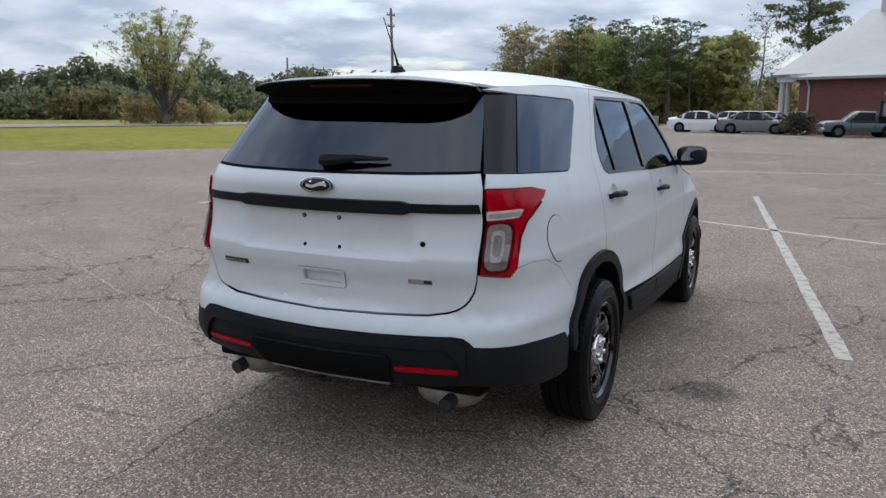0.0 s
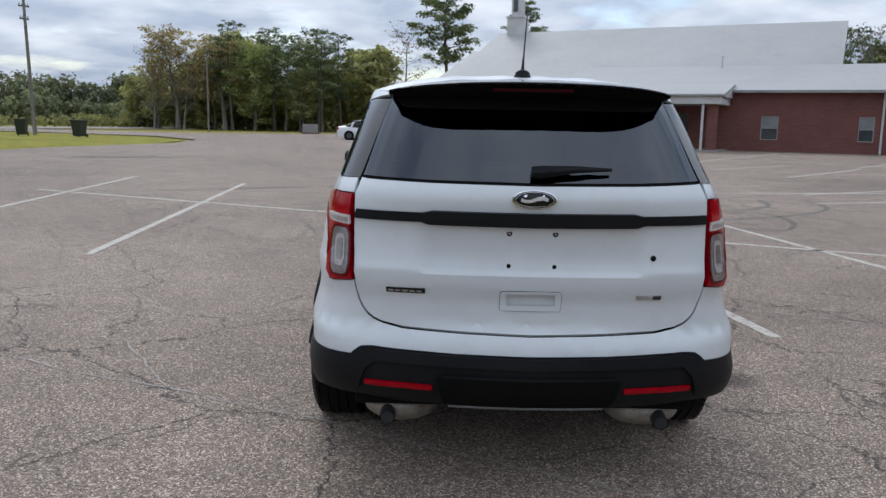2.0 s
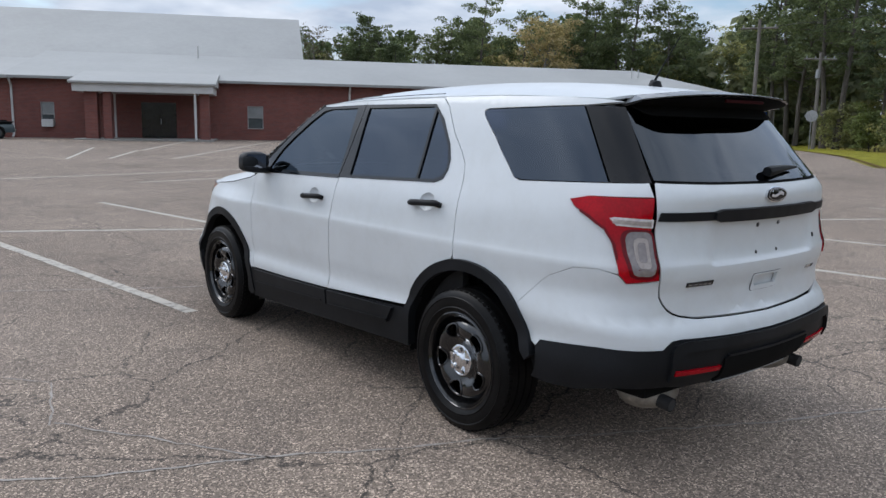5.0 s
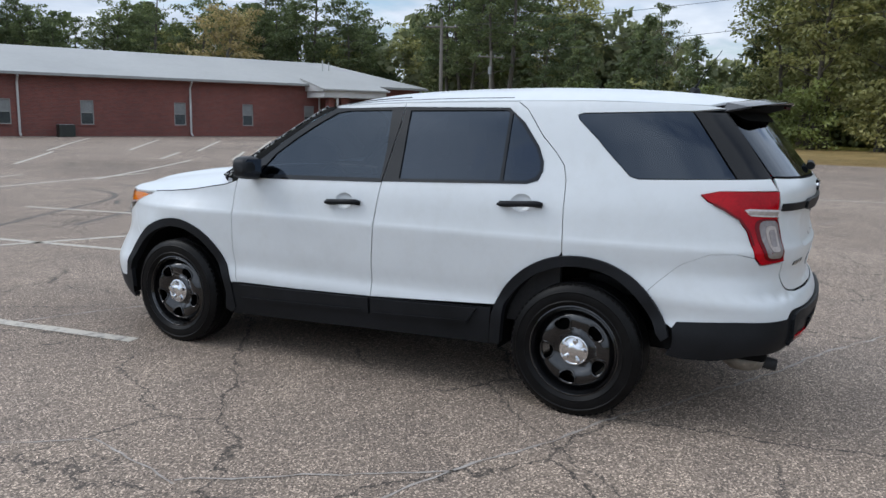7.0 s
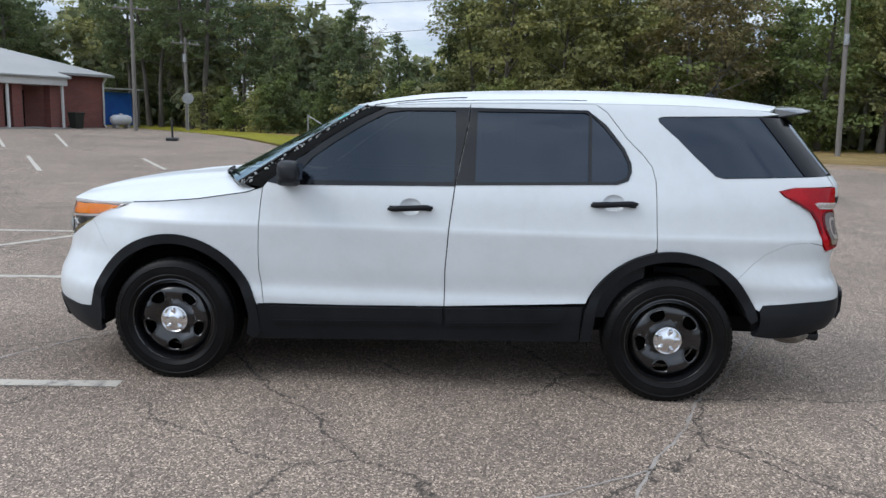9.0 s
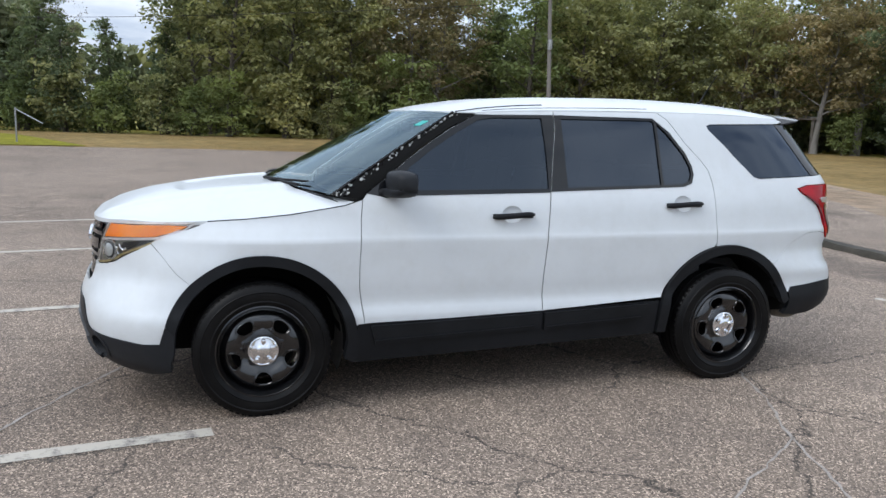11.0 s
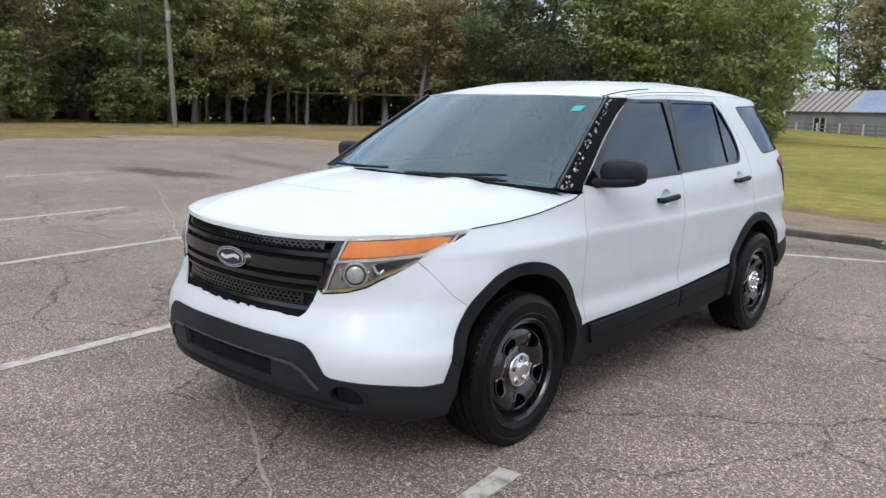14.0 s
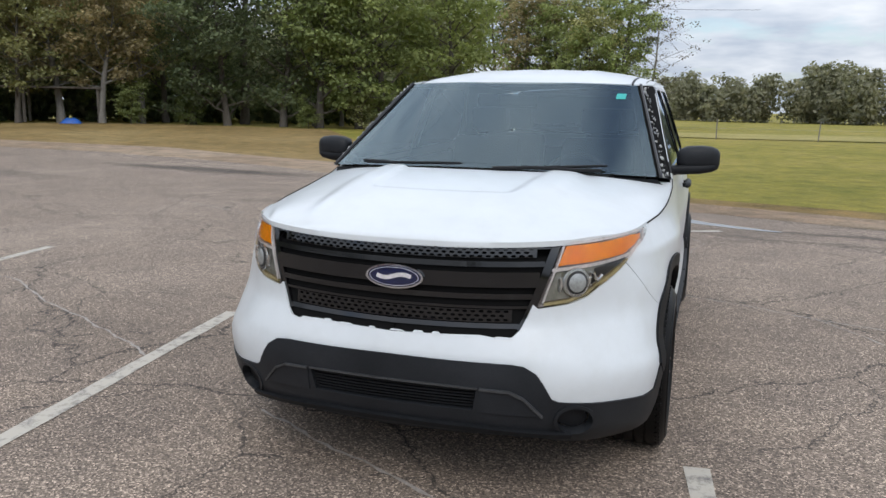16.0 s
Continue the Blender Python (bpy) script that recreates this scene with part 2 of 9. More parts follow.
def leaf_mat(name, dark, mid, light):
    m, n, l, b = node_mat(name)
    g = n.new("ShaderNodeNewGeometry")
    col = ramp(n, l, g.outputs["Random Per Island"], [(0.0, dark), (0.55, mid), (1.0, light)])
    ob = n.new("ShaderNodeObjectInfo")
    tone = ramp(n, l, ob.outputs["Random"], [(0.0, (0.72, 0.74, 0.70)), (1.0, (1.18, 1.12, 1.0))])
    patch = ramp(n, l, noise_node(n, l, 0.5, 4, 0.6).outputs[0], [(0.34, (0.55, 0.58, 0.55)), (0.66, (1.3, 1.28, 1.2))])
    col = mix(n, l, "MULTIPLY", 1.0, mix(n, l, "MULTIPLY", 1.0, col, tone), patch)
    l.new(col, b.inputs["Base Color"])
    b.inputs["Roughness"].default_value, b.inputs["Specular IOR Level"].default_value = 0.75, 0.12
    thin, both = n.new("ShaderNodeBsdfTranslucent"), n.new("ShaderNodeMixShader")
    l.new(mix(n, l, "MULTIPLY", 1.0, col, (1.1, 1.15, 0.8)), thin.inputs[0])
    both.inputs[0].default_value = 0.48
    l.new(b.outputs[0], both.inputs[1])
    l.new(thin.outputs[0], both.inputs[2])
    l.new(both.outputs[0], [q for q in n if q.type == "OUTPUT_MATERIAL"][0].inputs[0])
    return m


def glass_mat(name, tint, gloss=0.012, ior=1.8, gleam=(1, 1, 1)):
    m = bpy.data.materials.new(name)
    m.use_nodes = True
    n, l = m.node_tree.nodes, m.node_tree.links
    n.clear()
    out, mx, tr, gl, fr = (n.new(k) for k in ("ShaderNodeOutputMaterial", "ShaderNodeMixShader", "ShaderNodeBsdfTransparent", "ShaderNodeBsdfGlossy", "ShaderNodeFresnel"))
    tr.inputs[0].default_value, gl.inputs[0].default_value = (*tint, 1), (*gleam, 1)
    gl.inputs["Roughness"].default_value, fr.inputs["IOR"].default_value = gloss, ior
    for a, b in ((fr.outputs[0], mx.inputs[0]), (tr.outputs[0], mx.inputs[1]), (gl.outputs[0], mx.inputs[2]), (mx.outputs[0], out.inputs[0])):
        l.new(a, b)
    return m


def plain(name, colour, rough=0.5, metal=0.0, coat=0.0, spec=0.5, glow=None):
    m, n, l, b = node_mat(name)
    b.inputs["Base Color"].default_value = (*colour, 1)
    b.inputs["Roughness"].default_value, b.inputs["Metallic"].default_value = rough, metal
    b.inputs["Coat Weight"].default_value, b.inputs["Specular IOR Level"].default_value = coat, spec
    return m


def brick_mat(name):
    m, n, l, b = node_mat(name)
    co, mp, br = n.new("ShaderNodeTexCoord"), n.new("ShaderNodeMapping"), n.new("ShaderNodeTexBrick")
    mp.inputs["Rotation"].default_value = (radians(90), 0, 0)
    l.new(co.outputs["Object"], mp.inputs[0])
    l.new(mp.outputs[0], br.inputs["Vector"])
    br.inputs["Color1"].default_value, br.inputs["Color2"].default_value, br.inputs["Mortar"].default_value = (0.196, 0.054, 0.042, 1), (0.135, 0.038, 0.034, 1), (0.165, 0.11, 0.095, 1)
    br.inputs["Scale"].default_value, br.inputs["Mortar Size"].default_value = 1.0, 0.009
    br.inputs["Brick Width"].default_value, br.inputs["Row Height"].default_value = 0.21, 0.072
    stain = ramp(n, l, noise_node(n, l, 0.5, 5, 0.65).outputs[0], [(0.3, (0.80, 0.78, 0.78)), (0.7, (1.1, 1.08, 1.05))])
    l.new(mix(n, l, "MULTIPLY", 1.0, br.outputs["Color"], stain), b.inputs["Base Color"])
    b.inputs["Roughness"].default_value = 0.85
    bump(n, l, b, br.outputs["Fac"], -0.3, 0.01)
    return m


M_ASPHALT = asphalt_mat("worn asphalt")
M_LINE = paint_line_mat("worn white line paint", 0.34)
M_LINE_FRESH = paint_line_mat("less worn white line paint", 0.30)
M_GRASS = grass_mat("lawn", (0.180, 0.172, 0.029), (0.264, 0.230, 0.047), (0.360, 0.282, 0.085))
M_LAWN = grass_mat("mown lawn", (0.185, 0.180, 0.014), (0.240, 0.226, 0.020), (0.285, 0.250, 0.036))
M_STRAWGREEN = grass_mat("pale hay field", (0.27, 0.235, 0.07), (0.34, 0.29, 0.10), (0.42, 0.35, 0.14))
M_STRAW = grass_mat("dry verge", (0.19, 0.125, 0.048), (0.26, 0.180, 0.072), (0.33, 0.24, 0.11))
M_ROAD = surface("pale road", (0.26, 0.24, 0.21), (0.36, 0.33, 0.29), 0.9, coarse=0.1, fine=8)
M_BRICK = brick_mat("red brick")
M_ROOF = surface("pale standing seam metal", (0.295, 0.295, 0.285), (0.36, 0.36, 0.348), 0.55, 0.0, coarse=0.15, fine=3.0, relief=0.05, wear=0.08)
M_TRIM = surface("white trim", (0.46, 0.46, 0.455), (0.58, 0.58, 0.57), 0.55, coarse=0.8, fine=20, wear=0.1)
M_DARKDOOR = surface("dark door glass", (0.012, 0.012, 0.014), (0.02, 0.02, 0.022), 0.15, coarse=1, fine=10)
M_PANE = surface("window pane", (0.05, 0.06, 0.07), (0.10, 0.115, 0.12), 0.08, coarse=0.9, fine=9, relief=0)
M_BLIND = surface("pale blind", (0.20, 0.21, 0.21), (0.28, 0.29, 0.29), 0.6, coarse=2, fine=30)
M_CONC = surface("concrete", (0.26, 0.25, 0.235), (0.36, 0.345, 0.32), 0.9, coarse=0.7, fine=25, relief=0.3)
M_BARK = surface("grey bark", (0.085, 0.072, 0.060), (0.17, 0.15, 0.13), 0.95, coarse=0.8, fine=9, relief=0.6, depth=0.03, stretch=(3, 3, 0.6))
M_PALE_BARK = surface("pale bark", (0.16, 0.15, 0.135), (0.28, 0.265, 0.24), 0.95, coarse=0.8, fine=9, relief=0.5, depth=0.03, stretch=(3, 3, 0.6))
M_POLE = surface("weathered pole timber", (0.15, 0.135, 0.12), (0.26, 0.24, 0.22), 0.9, coarse=0.6, fine=14, stretch=(4, 4, 0.3))
M_STEEL = surface("galvanised steel", (0.34, 0.35, 0.36), (0.46, 0.47, 0.48), 0.45, 0.7, coarse=0.8, fine=18, relief=0.05)
M_BIN = surface("dark green plastic", (0.012, 0.016, 0.013), (0.022, 0.028, 0.022), 0.5, coarse=2, fine=30)
M_WIRE = plain("black cable", (0.02, 0.02, 0.02), 0.6)
M_LEAF_GREEN = leaf_mat("green leaves", (0.212, 0.257, 0.121), (0.259, 0.307, 0.146), (0.313, 0.354, 0.178))
M_LEAF_OLIVE = leaf_mat("olive leaves", (0.295, 0.301, 0.165), (0.354, 0.356, 0.202), (0.431, 0.418, 0.235))
M_LEAF_RUST = leaf_mat("russet leaves", (0.323, 0.271, 0.179), (0.389, 0.323, 0.212), (0.465, 0.373, 0.248))
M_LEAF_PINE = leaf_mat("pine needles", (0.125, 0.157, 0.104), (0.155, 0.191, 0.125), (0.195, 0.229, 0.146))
# Distance haze is put into this leaf colour; it also lightens the inner wood.
M_LEAF_LIGHTENED = leaf_mat("haze-lightened foliage", (0.222, 0.257, 0.192), (0.262, 0.293, 0.22), (0.31, 0.322, 0.248))
# Paler and greyer: the far haze is part of the colour.
M_LEAF_HAZE = leaf_mat("distant foliage with haze in its colour", (0.225, 0.232, 0.195), (0.262, 0.268, 0.225), (0.31, 0.305, 0.26))
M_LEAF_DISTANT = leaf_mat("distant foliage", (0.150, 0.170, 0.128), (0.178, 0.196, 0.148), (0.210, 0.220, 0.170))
M_TWIG = leaf_mat("bare twigs", (0.10, 0.085, 0.07), (0.15, 0.13, 0.11), (0.20, 0.17, 0.15))
M_SEAM = surface("pale worn joint", (0.30, 0.265, 0.235), (0.44, 0.40, 0.36), 0.9, coarse=6, fine=60, relief=0.3)
M_KERB = surface("mossy worn kerb", (0.028, 0.025, 0.017), (0.085, 0.074, 0.058), 0.9, coarse=2.0, fine=25, relief=0.5, depth=0.01)
M_SAND = grass_mat("sandy verge edge", (0.22, 0.155, 0.105), (0.33, 0.245, 0.175), (0.42, 0.325, 0.245))

# ---- helpers for building ----
def step(a, b, v):
    u = min(1.0, max(0.0, (v - a) / (b - a)))
    return u * u * (3 - 2 * u)


def gz(x, y):
    """Height of the ground: the car park lies in a shallow bowl."""
    r = math.hypot(x, y)
    south = step(-30, -55, y) * step(28, 8, x)
    return 0.35 * step(17, 42, r) * (1 - south) - 0.45 * south * step(40, 80, r)


def mesh_object(name, bm_or_data, material, parent=None, label="", smooth=None):
    if isinstance(bm_or_data, bmesh.types.BMesh):
        me = bpy.data.meshes.new(name)
        bm_or_data.to_mesh(me)
        bm_or_data.free()
    else:
        verts, faces = bm_or_data
        me = bpy.data.meshes.new(name)
        me.from_pydata(verts, [], faces)
        me.update()
    for mt in (material if isinstance(material, (list, tuple)) else [material]):
        me.materials.append(mt)
    if smooth is not None:
        me.polygons.foreach_set("use_smooth", [True] * len(me.polygons))
        me.set_sharp_from_angle(angle=radians(smooth))
    ob = new(name, me)
    if parent:
        ob.parent = parent
    if label:
        tagged(ob, label)
    return ob


def part(name, bm, material, parent, label="", smooth=None):
    return mesh_object(name, bm, material, parent, label, smooth)


def thing(name, m=None, label="", category="", group="", kind=""):
    ob = new(name)
    ob.empty_display_size = 0.1
    if m is not None:
        ob.matrix_world = m
    return tagged(ob, label, category, group, kind)


def box(bm, x0, x1, y0, y1, z0, z1, bevel=0.0):
    before = len(bm.verts)
    v = bmesh.ops.create_cube(bm, size=1.0, matrix=Matrix.Translation(((x0 + x1) / 2, (y0 + y1) / 2, (z0 + z1) / 2)) @ Matrix.Diagonal((x1 - x0, y1 - y0, z1 - z0, 1)))["verts"]
    if bevel:
        es = {e for q in v for e in q.link_edges}
        bmesh.ops.bevel(bm, geom=list(es), offset=bevel, segments=2, affect="EDGES", profile=0.6)
    return bm


def boxes(*rows, bevel=0.0):
    bm = bmesh.new()
    for r in rows:
        box(bm, *r, bevel=bevel)
    return bm


def tube(bm, pts, radii, sides=8, caps=True):
    """A tapered tube along points."""
    pts = [Vector(p) for p in pts]
    rings = []
    side = None
    for i, p in enumerate(pts):
        d = (pts[min(i + 1, len(pts) - 1)] - pts[max(i - 1, 0)]).normalized()
        if side is None:
            side = d.orthogonal().normalized()
        side = (side - d * side.dot(d)).normalized()
        up = d.cross(side)
        r = radii[i] if isinstance(radii, (list, tuple)) else radii
        rings.append([bm.verts.new(p + (side * math.cos(k * math.tau / sides) + up * math.sin(k * math.tau / sides)) * r) for k in range(sides)])
    for a, b in zip(rings, rings[1:]):
        for k in range(sides):
            bm.faces.new((a[k], a[(k + 1) % sides], b[(k + 1) % sides], b[k]))
    if caps:
        bm.faces.new(rings[0][::-1])
        bm.faces.new(rings[-1])
    return bm


def sheet(name, outline, material, lift, spacing=2.5, label="", category="", kind="structure"):
    """A flat region that follows the ground, lifted a little."""
    from_2d = [Vector(p) for p in outline]
    pts = []
    for a, b in zip(from_2d, from_2d[1:] + from_2d[:1]):
        k = max(1, int((b - a).length / spacing))
        pts += [a.lerp(b, i / k) for i in range(k)]
    n = len(pts)
    xs, ys = [p.x for p in pts], [p.y for p in pts]
    free = []
    x = min(xs) + spacing / 2
    while x < max(xs):
        y = min(ys) + spacing / 2
        while y < max(ys):
            if inside((x, y), from_2d):
                free.append(Vector((x, y)))
            y += spacing
        x += spacing
    vs, _, fs, *_ = cdt(pts + free, [(i, (i + 1) % n) for i in range(n)], [], 0, 1e-5)
    fs = [f for f in fs if inside(sum((vs[i] for i in f), Vector((0, 0))) / len(f), from_2d)]
    ob = mesh_object(name, ([(v.x, v.y, gz(v.x, v.y) + lift) for v in vs], fs), material, smooth=60)
    return tagged(ob, label, category, "", kind)


def inside(p, poly):
    x, y = p[0], p[1]
    hit = False
    j = len(poly) - 1
    for i in range(len(poly)):
        xi, yi, xj, yj = poly[i][0], poly[i][1], poly[j][0], poly[j][1]
        if (yi > y) != (yj > y) and x < (xj - xi) * (y - yi) / (yj - yi) + xi:
            hit = not hit
        j = i
    return hit


from mathutils.geometry import delaunay_2d_cdt as cdt

# ---- ground ----
def ground_sheet():
    """One sheet of rough grass out to the horizon, finer near the middle."""
    radii = [0, 6, 12, 18, 24, 30, 36, 42, 50, 60, 75, 95, 130, 180, 260, 400, 700, 1400, 3000]
    vs, fs = [(0, 0, gz(0, 0) - 0.07)], []
    n = 64
    for r in radii[1:]:
        vs += [(r * math.cos(k * math.tau / n), r * math.sin(k * math.tau / n), gz(r * math.cos(k * math.tau / n), r * math.sin(k * math.tau / n)) - 0.07) for k in range(n)]
    fs += [(0, 1 + k, 1 + (k + 1) % n) for k in range(n)]
    for i in range(len(radii) - 2):
        a, b = 1 + i * n, 1 + (i + 1) * n
        fs += [(a + k, b + k, b + (k + 1) % n, a + (k + 1) % n) for k in range(n)]
    return tagged(mesh_object("ground", (vs, fs), M_GRASS, smooth=60), "rough autumn grass ground around the car park", "ground", "", "structure")


ground_sheet()
LOT = [(-60, -2), (-24.4, 13.1), (-21.4, 15.4), (-19.3, 18.8), (-17.3, 28.0), (-14.3, 35.0), (-15.2, 41.5), (-20.5, 49.5), (-28.5, 54.5), (-70, 74), (-72, 79),
       (-24, 66), (-10, 78), (3, 82), (60, 45), (50, 27), (47, 24.5), (41, 18.5), (34.5, 13), (27.8, 8.7), (28.2, 1), (26.2, -9), (24.3, -14.8), (16.2, -15.4), (8.5, -13.0), (4.6, -10.4), (1.6, -8.9), (-1.0, -8.1), (-3.4, -7.2), (-20, -3.0), (-60, -14)]
sheet("pavement", LOT, M_ASPHALT, 0.0, 2.5, "worn brown-grey asphalt car park with fine cracks", "pavement")
sheet("lawn", [(-24.6, 13.4), (-21.6, 15.7), (-19.6, 18.9), (-17.7, 28.0), (-14.9, 34.8), (-15.8, 41.2), (-21, 49), (-28.7, 53.9), (-66, 69), (-56, 30), (-58, 0)], M_LAWN, -0.03, 3.0, "bright mown lawn strip beside the car park", "lawn")
sheet("dry_verge", [(47.6, 24.6), (41.3, 18.2), (34.8, 12.7), (28.2, 8.5), (28.6, 1), (26.6, -9), (24.6, -15.2), (16.2, -15.9), (8.5, -13.5), (4.4, -10.9), (1.5, -9.4), (-1.2, -8.6), (-3.6, -7.7), (-20, -3.5), (-20.5, -4.6), (-4, -8.8),
                    (2, -10.6), (8, -18), (18, -33), (34, -34), (39, -20), (41, -7), (41.5, 2), (43, 9), (47, 20)], M_STRAW, -0.035, 2.0, "strip of dry straw-coloured grass and fallen leaves", "verge")
sheet("grass_strip", [(60, 30.5), (47.0, 23.4), (41.0, 17.9), (34.6, 12.5), (28.6, 8.6), (28.9, 5.5), (36.5, 9.2), (43.4, 14.5), (50, 22), (62, 28)], M_LAWN, -0.012, 2.0, "yellow-green grass strip between asphalt and wood", "grass")
sheet("road", [(-64, 20), (-52, 78), (-28, 150), (-16, 147), (-41, 74), (-52, 18)], M_ROAD, 0.02, 6.0, "pale sunlit road running past the lawn", "road")


sheet("far_field", [(-75, -30), (-30, -36.5), (-2, -37), (10.5, -41), (9, -74), (-70, -84)], M_STRAWGREEN, -0.045, 4.0, "pale dry hay field beyond a low bank", "field")


def stripe(a, b, width, material):
    """A painted line as a thin strip that lies on the tarmac."""
    a, b = Vector(a), Vector(b)
    d = (b - a).normalized()
    s = Vector((-d.y, d.x)) * width / 2
    k = max(2, int((b - a).length / 0.25))
    rng = random.Random(round(a.x * 31 + a.y * 17, 2))
    vs, fs = [], []
    for i in range(k + 1):
        p = a.lerp(b, i / k)
        w0, w1 = 1 + rng.uniform(-0.16, 0.10), 1 + rng.uniform(-0.16, 0.10)
        for q in (p + s * w0, p - s * w1):
            vs.append((q.x, q.y, gz(q.x, q.y) + 0.004))
    fs = [(2 * i, 2 * i + 1, 2 * i + 3, 2 * i + 2) for i in range(k)]
    return tagged(mesh_object("parking_line", (vs, fs), material), "worn white painted parking line on asphalt", "parking line", "parking lines", "structure")


for a, b in [((2.12, 0.2), (0.72, 10.7)), ((-1.12, 1.70), (-2.45, 12.6)), ((-4.35, 3.2), (-5.3, 13.8)), ((-7.6, 4.9), (-8.6, 15.5)), ((5.35, -1.4), (3.7, 9.7)), ((8.1, -1.2), (6.8, 6.2)), ((13.2, 2.6), (13.9, -3.6)),
             ((-9.0, 11.1), (5.4, 4.15)), ((9.6, 2.4), (16.2, -0.9)), ((0.8, -4.55), (-1.3, -5.5))]:
    stripe(a, b, 0.11, M_LINE)
# fresher bays towards the hall
for a, b in [((8.3, 13.7), (15.4, 17.6)), ((10.8, 12.2), (17.1, 16.1)), ((13.7, 11.0), (18.6, 14.3)), ((15.4, 8.5), (19.3, 10.9)), ((7.5, 11.35), (9.6, 12.0)), ((10.3, 10.8), (14.9, 12.9)), ((2.8, 15.0), (8.2, 16.25)), ((5.4, 13.45), (10.7, 14.5)),
             ((-1.6, 17.1), (7.8, 18.8)), ((7.05, 24.25), (11.2, 29.1)), ((5.0, 24.9), (7.5, 29.5)), ((3.65, 25.1), (6.4, 31.9)), ((9.1, 23.1), (12.9, 25.9)), ((10.5, 19.9), (15.0, 24.2)), ((-2.8, 27.3), (1.2, 26.2)), ((15.1, 18.7), (18.2, 21.0)), ((16.6, 16.8), (20.4, 19.6)),
             ((10.7, 28.5), (17.8, 37.0)), ((7.7, 29.5), (12.6, 37.1)), ((15.2, 24.8), (23.4, 32.6)), ((17.6, 23.1), (25.0, 29.3)), ((19.2, 21.0), (26.2, 26.3)), ((20.7, 19.2), (28.4, 24.8)), ((21.9, 17.2), (29.8, 22.7)), ((23.4, 15.7), (31.8, 21.0))]:
    stripe(a, b, 0.12, M_LINE_FRESH)


def joint(pts, width, seed):
    """A pale worn paving joint, broken in places, lying on the tarmac."""
    rng = random.Random(seed)
    vs, fs = [], []
    for (ax, ay), (bx, by) in zip(pts, pts[1:]):
        a, b = Vector((ax, ay)), Vector((bx, by))
        d = (b - a).normalized()
        s = Vector((-d.y, d.x))
        k = int((b - a).length / 0.06)
        off, run, last = 0.0, 0, None
        for i in range(k + 1):
            off = off * 0.93 + rng.uniform(-0.015, 0.015)
            if run <= 0:
                run = rng.randint(4, 26)
                on = rng.random() < 0.72
            run -= 1
            p = a.lerp(b, i / k) + s * off
            w = width * rng.uniform(0.25, 1.1)
            if not on:
                last = None
                continue
            vs += [(*(p + s * w / 2), 0.003), (*(p - s * w / 2), 0.003)]
            if last is not None:
                fs.append((last, last + 1, len(vs) - 1, len(vs) - 2))
            last = len(vs) - 2
    tagged(mesh_object("paving_joint", (vs, fs), M_SEAM), "pale broken paving joint in the asphalt", "paving joint", "paving joints", "structure")


joint([(-12.5, 3.75), (-4.3, -0.1), (-0.5, -1.9), (3.5, -3.8), (9.0, -6.4)], 0.020, 1)
joint([(-9.5, 6.9), (-0.8, 2.66), (2.5, 0.97), (4.6, -0.1), (10.0, -2.7)], 0.024, 2)
joint([(-1.9, -1.2), (-2.6, -0.2), (-2.45, 0.5), (-3.1, 1.3)], 0.014, 3)
joint([(0.2, -2.2), (-0.8, -3.0), (-1.1, -4.4), (-0.6, -5.6)], 0.010, 4)


def kerb():
    """Low weathered kerb at the edge of the tarmac, with a sandy strip behind."""
    bm = bmesh.new()
    line = KERB_LINE
    rng = random.Random(12)
    rows = []
    for (ax, ay), (bx, by) in zip(line, line[1:]):
        n = max(1, int(math.hypot(bx - ax, by - ay) / 0.3))
        d = Vector((bx - ax, by - ay)).normalized()
        out = Vector((d.y, -d.x))
        for i in range(n):
            p = Vector((ax, ay)).lerp(Vector((bx, by)), i / n)
            h = 0.085 + rng.uniform(-0.016, 0.010)
            j = rng.uniform(-0.02, 0.02)
            rows.append([bm.verts.new((*(p + out * (o + j * (o < 0.1))), z)) for o, z in ((0, -0.06), (0.01, h - 0.03), (0.035, h), (0.15, h + 0.004), (0.19, h - 0.02), (0.25, 0.05), (0.55, 0.02), (0.6, -0.06))])
    for a, b in zip(rows, rows[1:]):
        for k in range(7):
            bm.faces.new((a[k], b[k], b[k + 1], a[k + 1]))
    bm.faces.new(rows[0])
    bm.faces.new(rows[-1][::-1])
    bmesh.ops.recalc_face_normals(bm, faces=bm.faces)
    tagged(mesh_object("kerb", bm, M_KERB, smooth=40), "low mossy worn concrete kerb at the asphalt edge", "kerb", "", "structure")


KERB_LINE = [(-0.55, -6.40), (2.5, -6.5), (4.5, -6.7), (5.2, -6.9)]
kerb()
sheet("verge_edge", [(-14, -4.2), (-6, -6.1), (-3.2, -6.5), (-1.2, -7.3), (0.6, -7.5), (1.8, -7.9), (4.4, -9.1), (6.6, -10.9), (8.9, -12.2), (12, -13.4), (16.2, -14.4), (20, -14.2), (23.6, -13.4), (24.8, -9.5), (27.6, -9.6), (25.2, -16.6), (16.0, -17.2), (7.8, -14.2), (4.3, -11.0), (1.5, -9.3), (-1.2, -8.5), (-3.5, -7.6), (-14, -5.3)], M_SAND, 0.003, 1.2, "pale sandy strip between asphalt and grass", "verge")



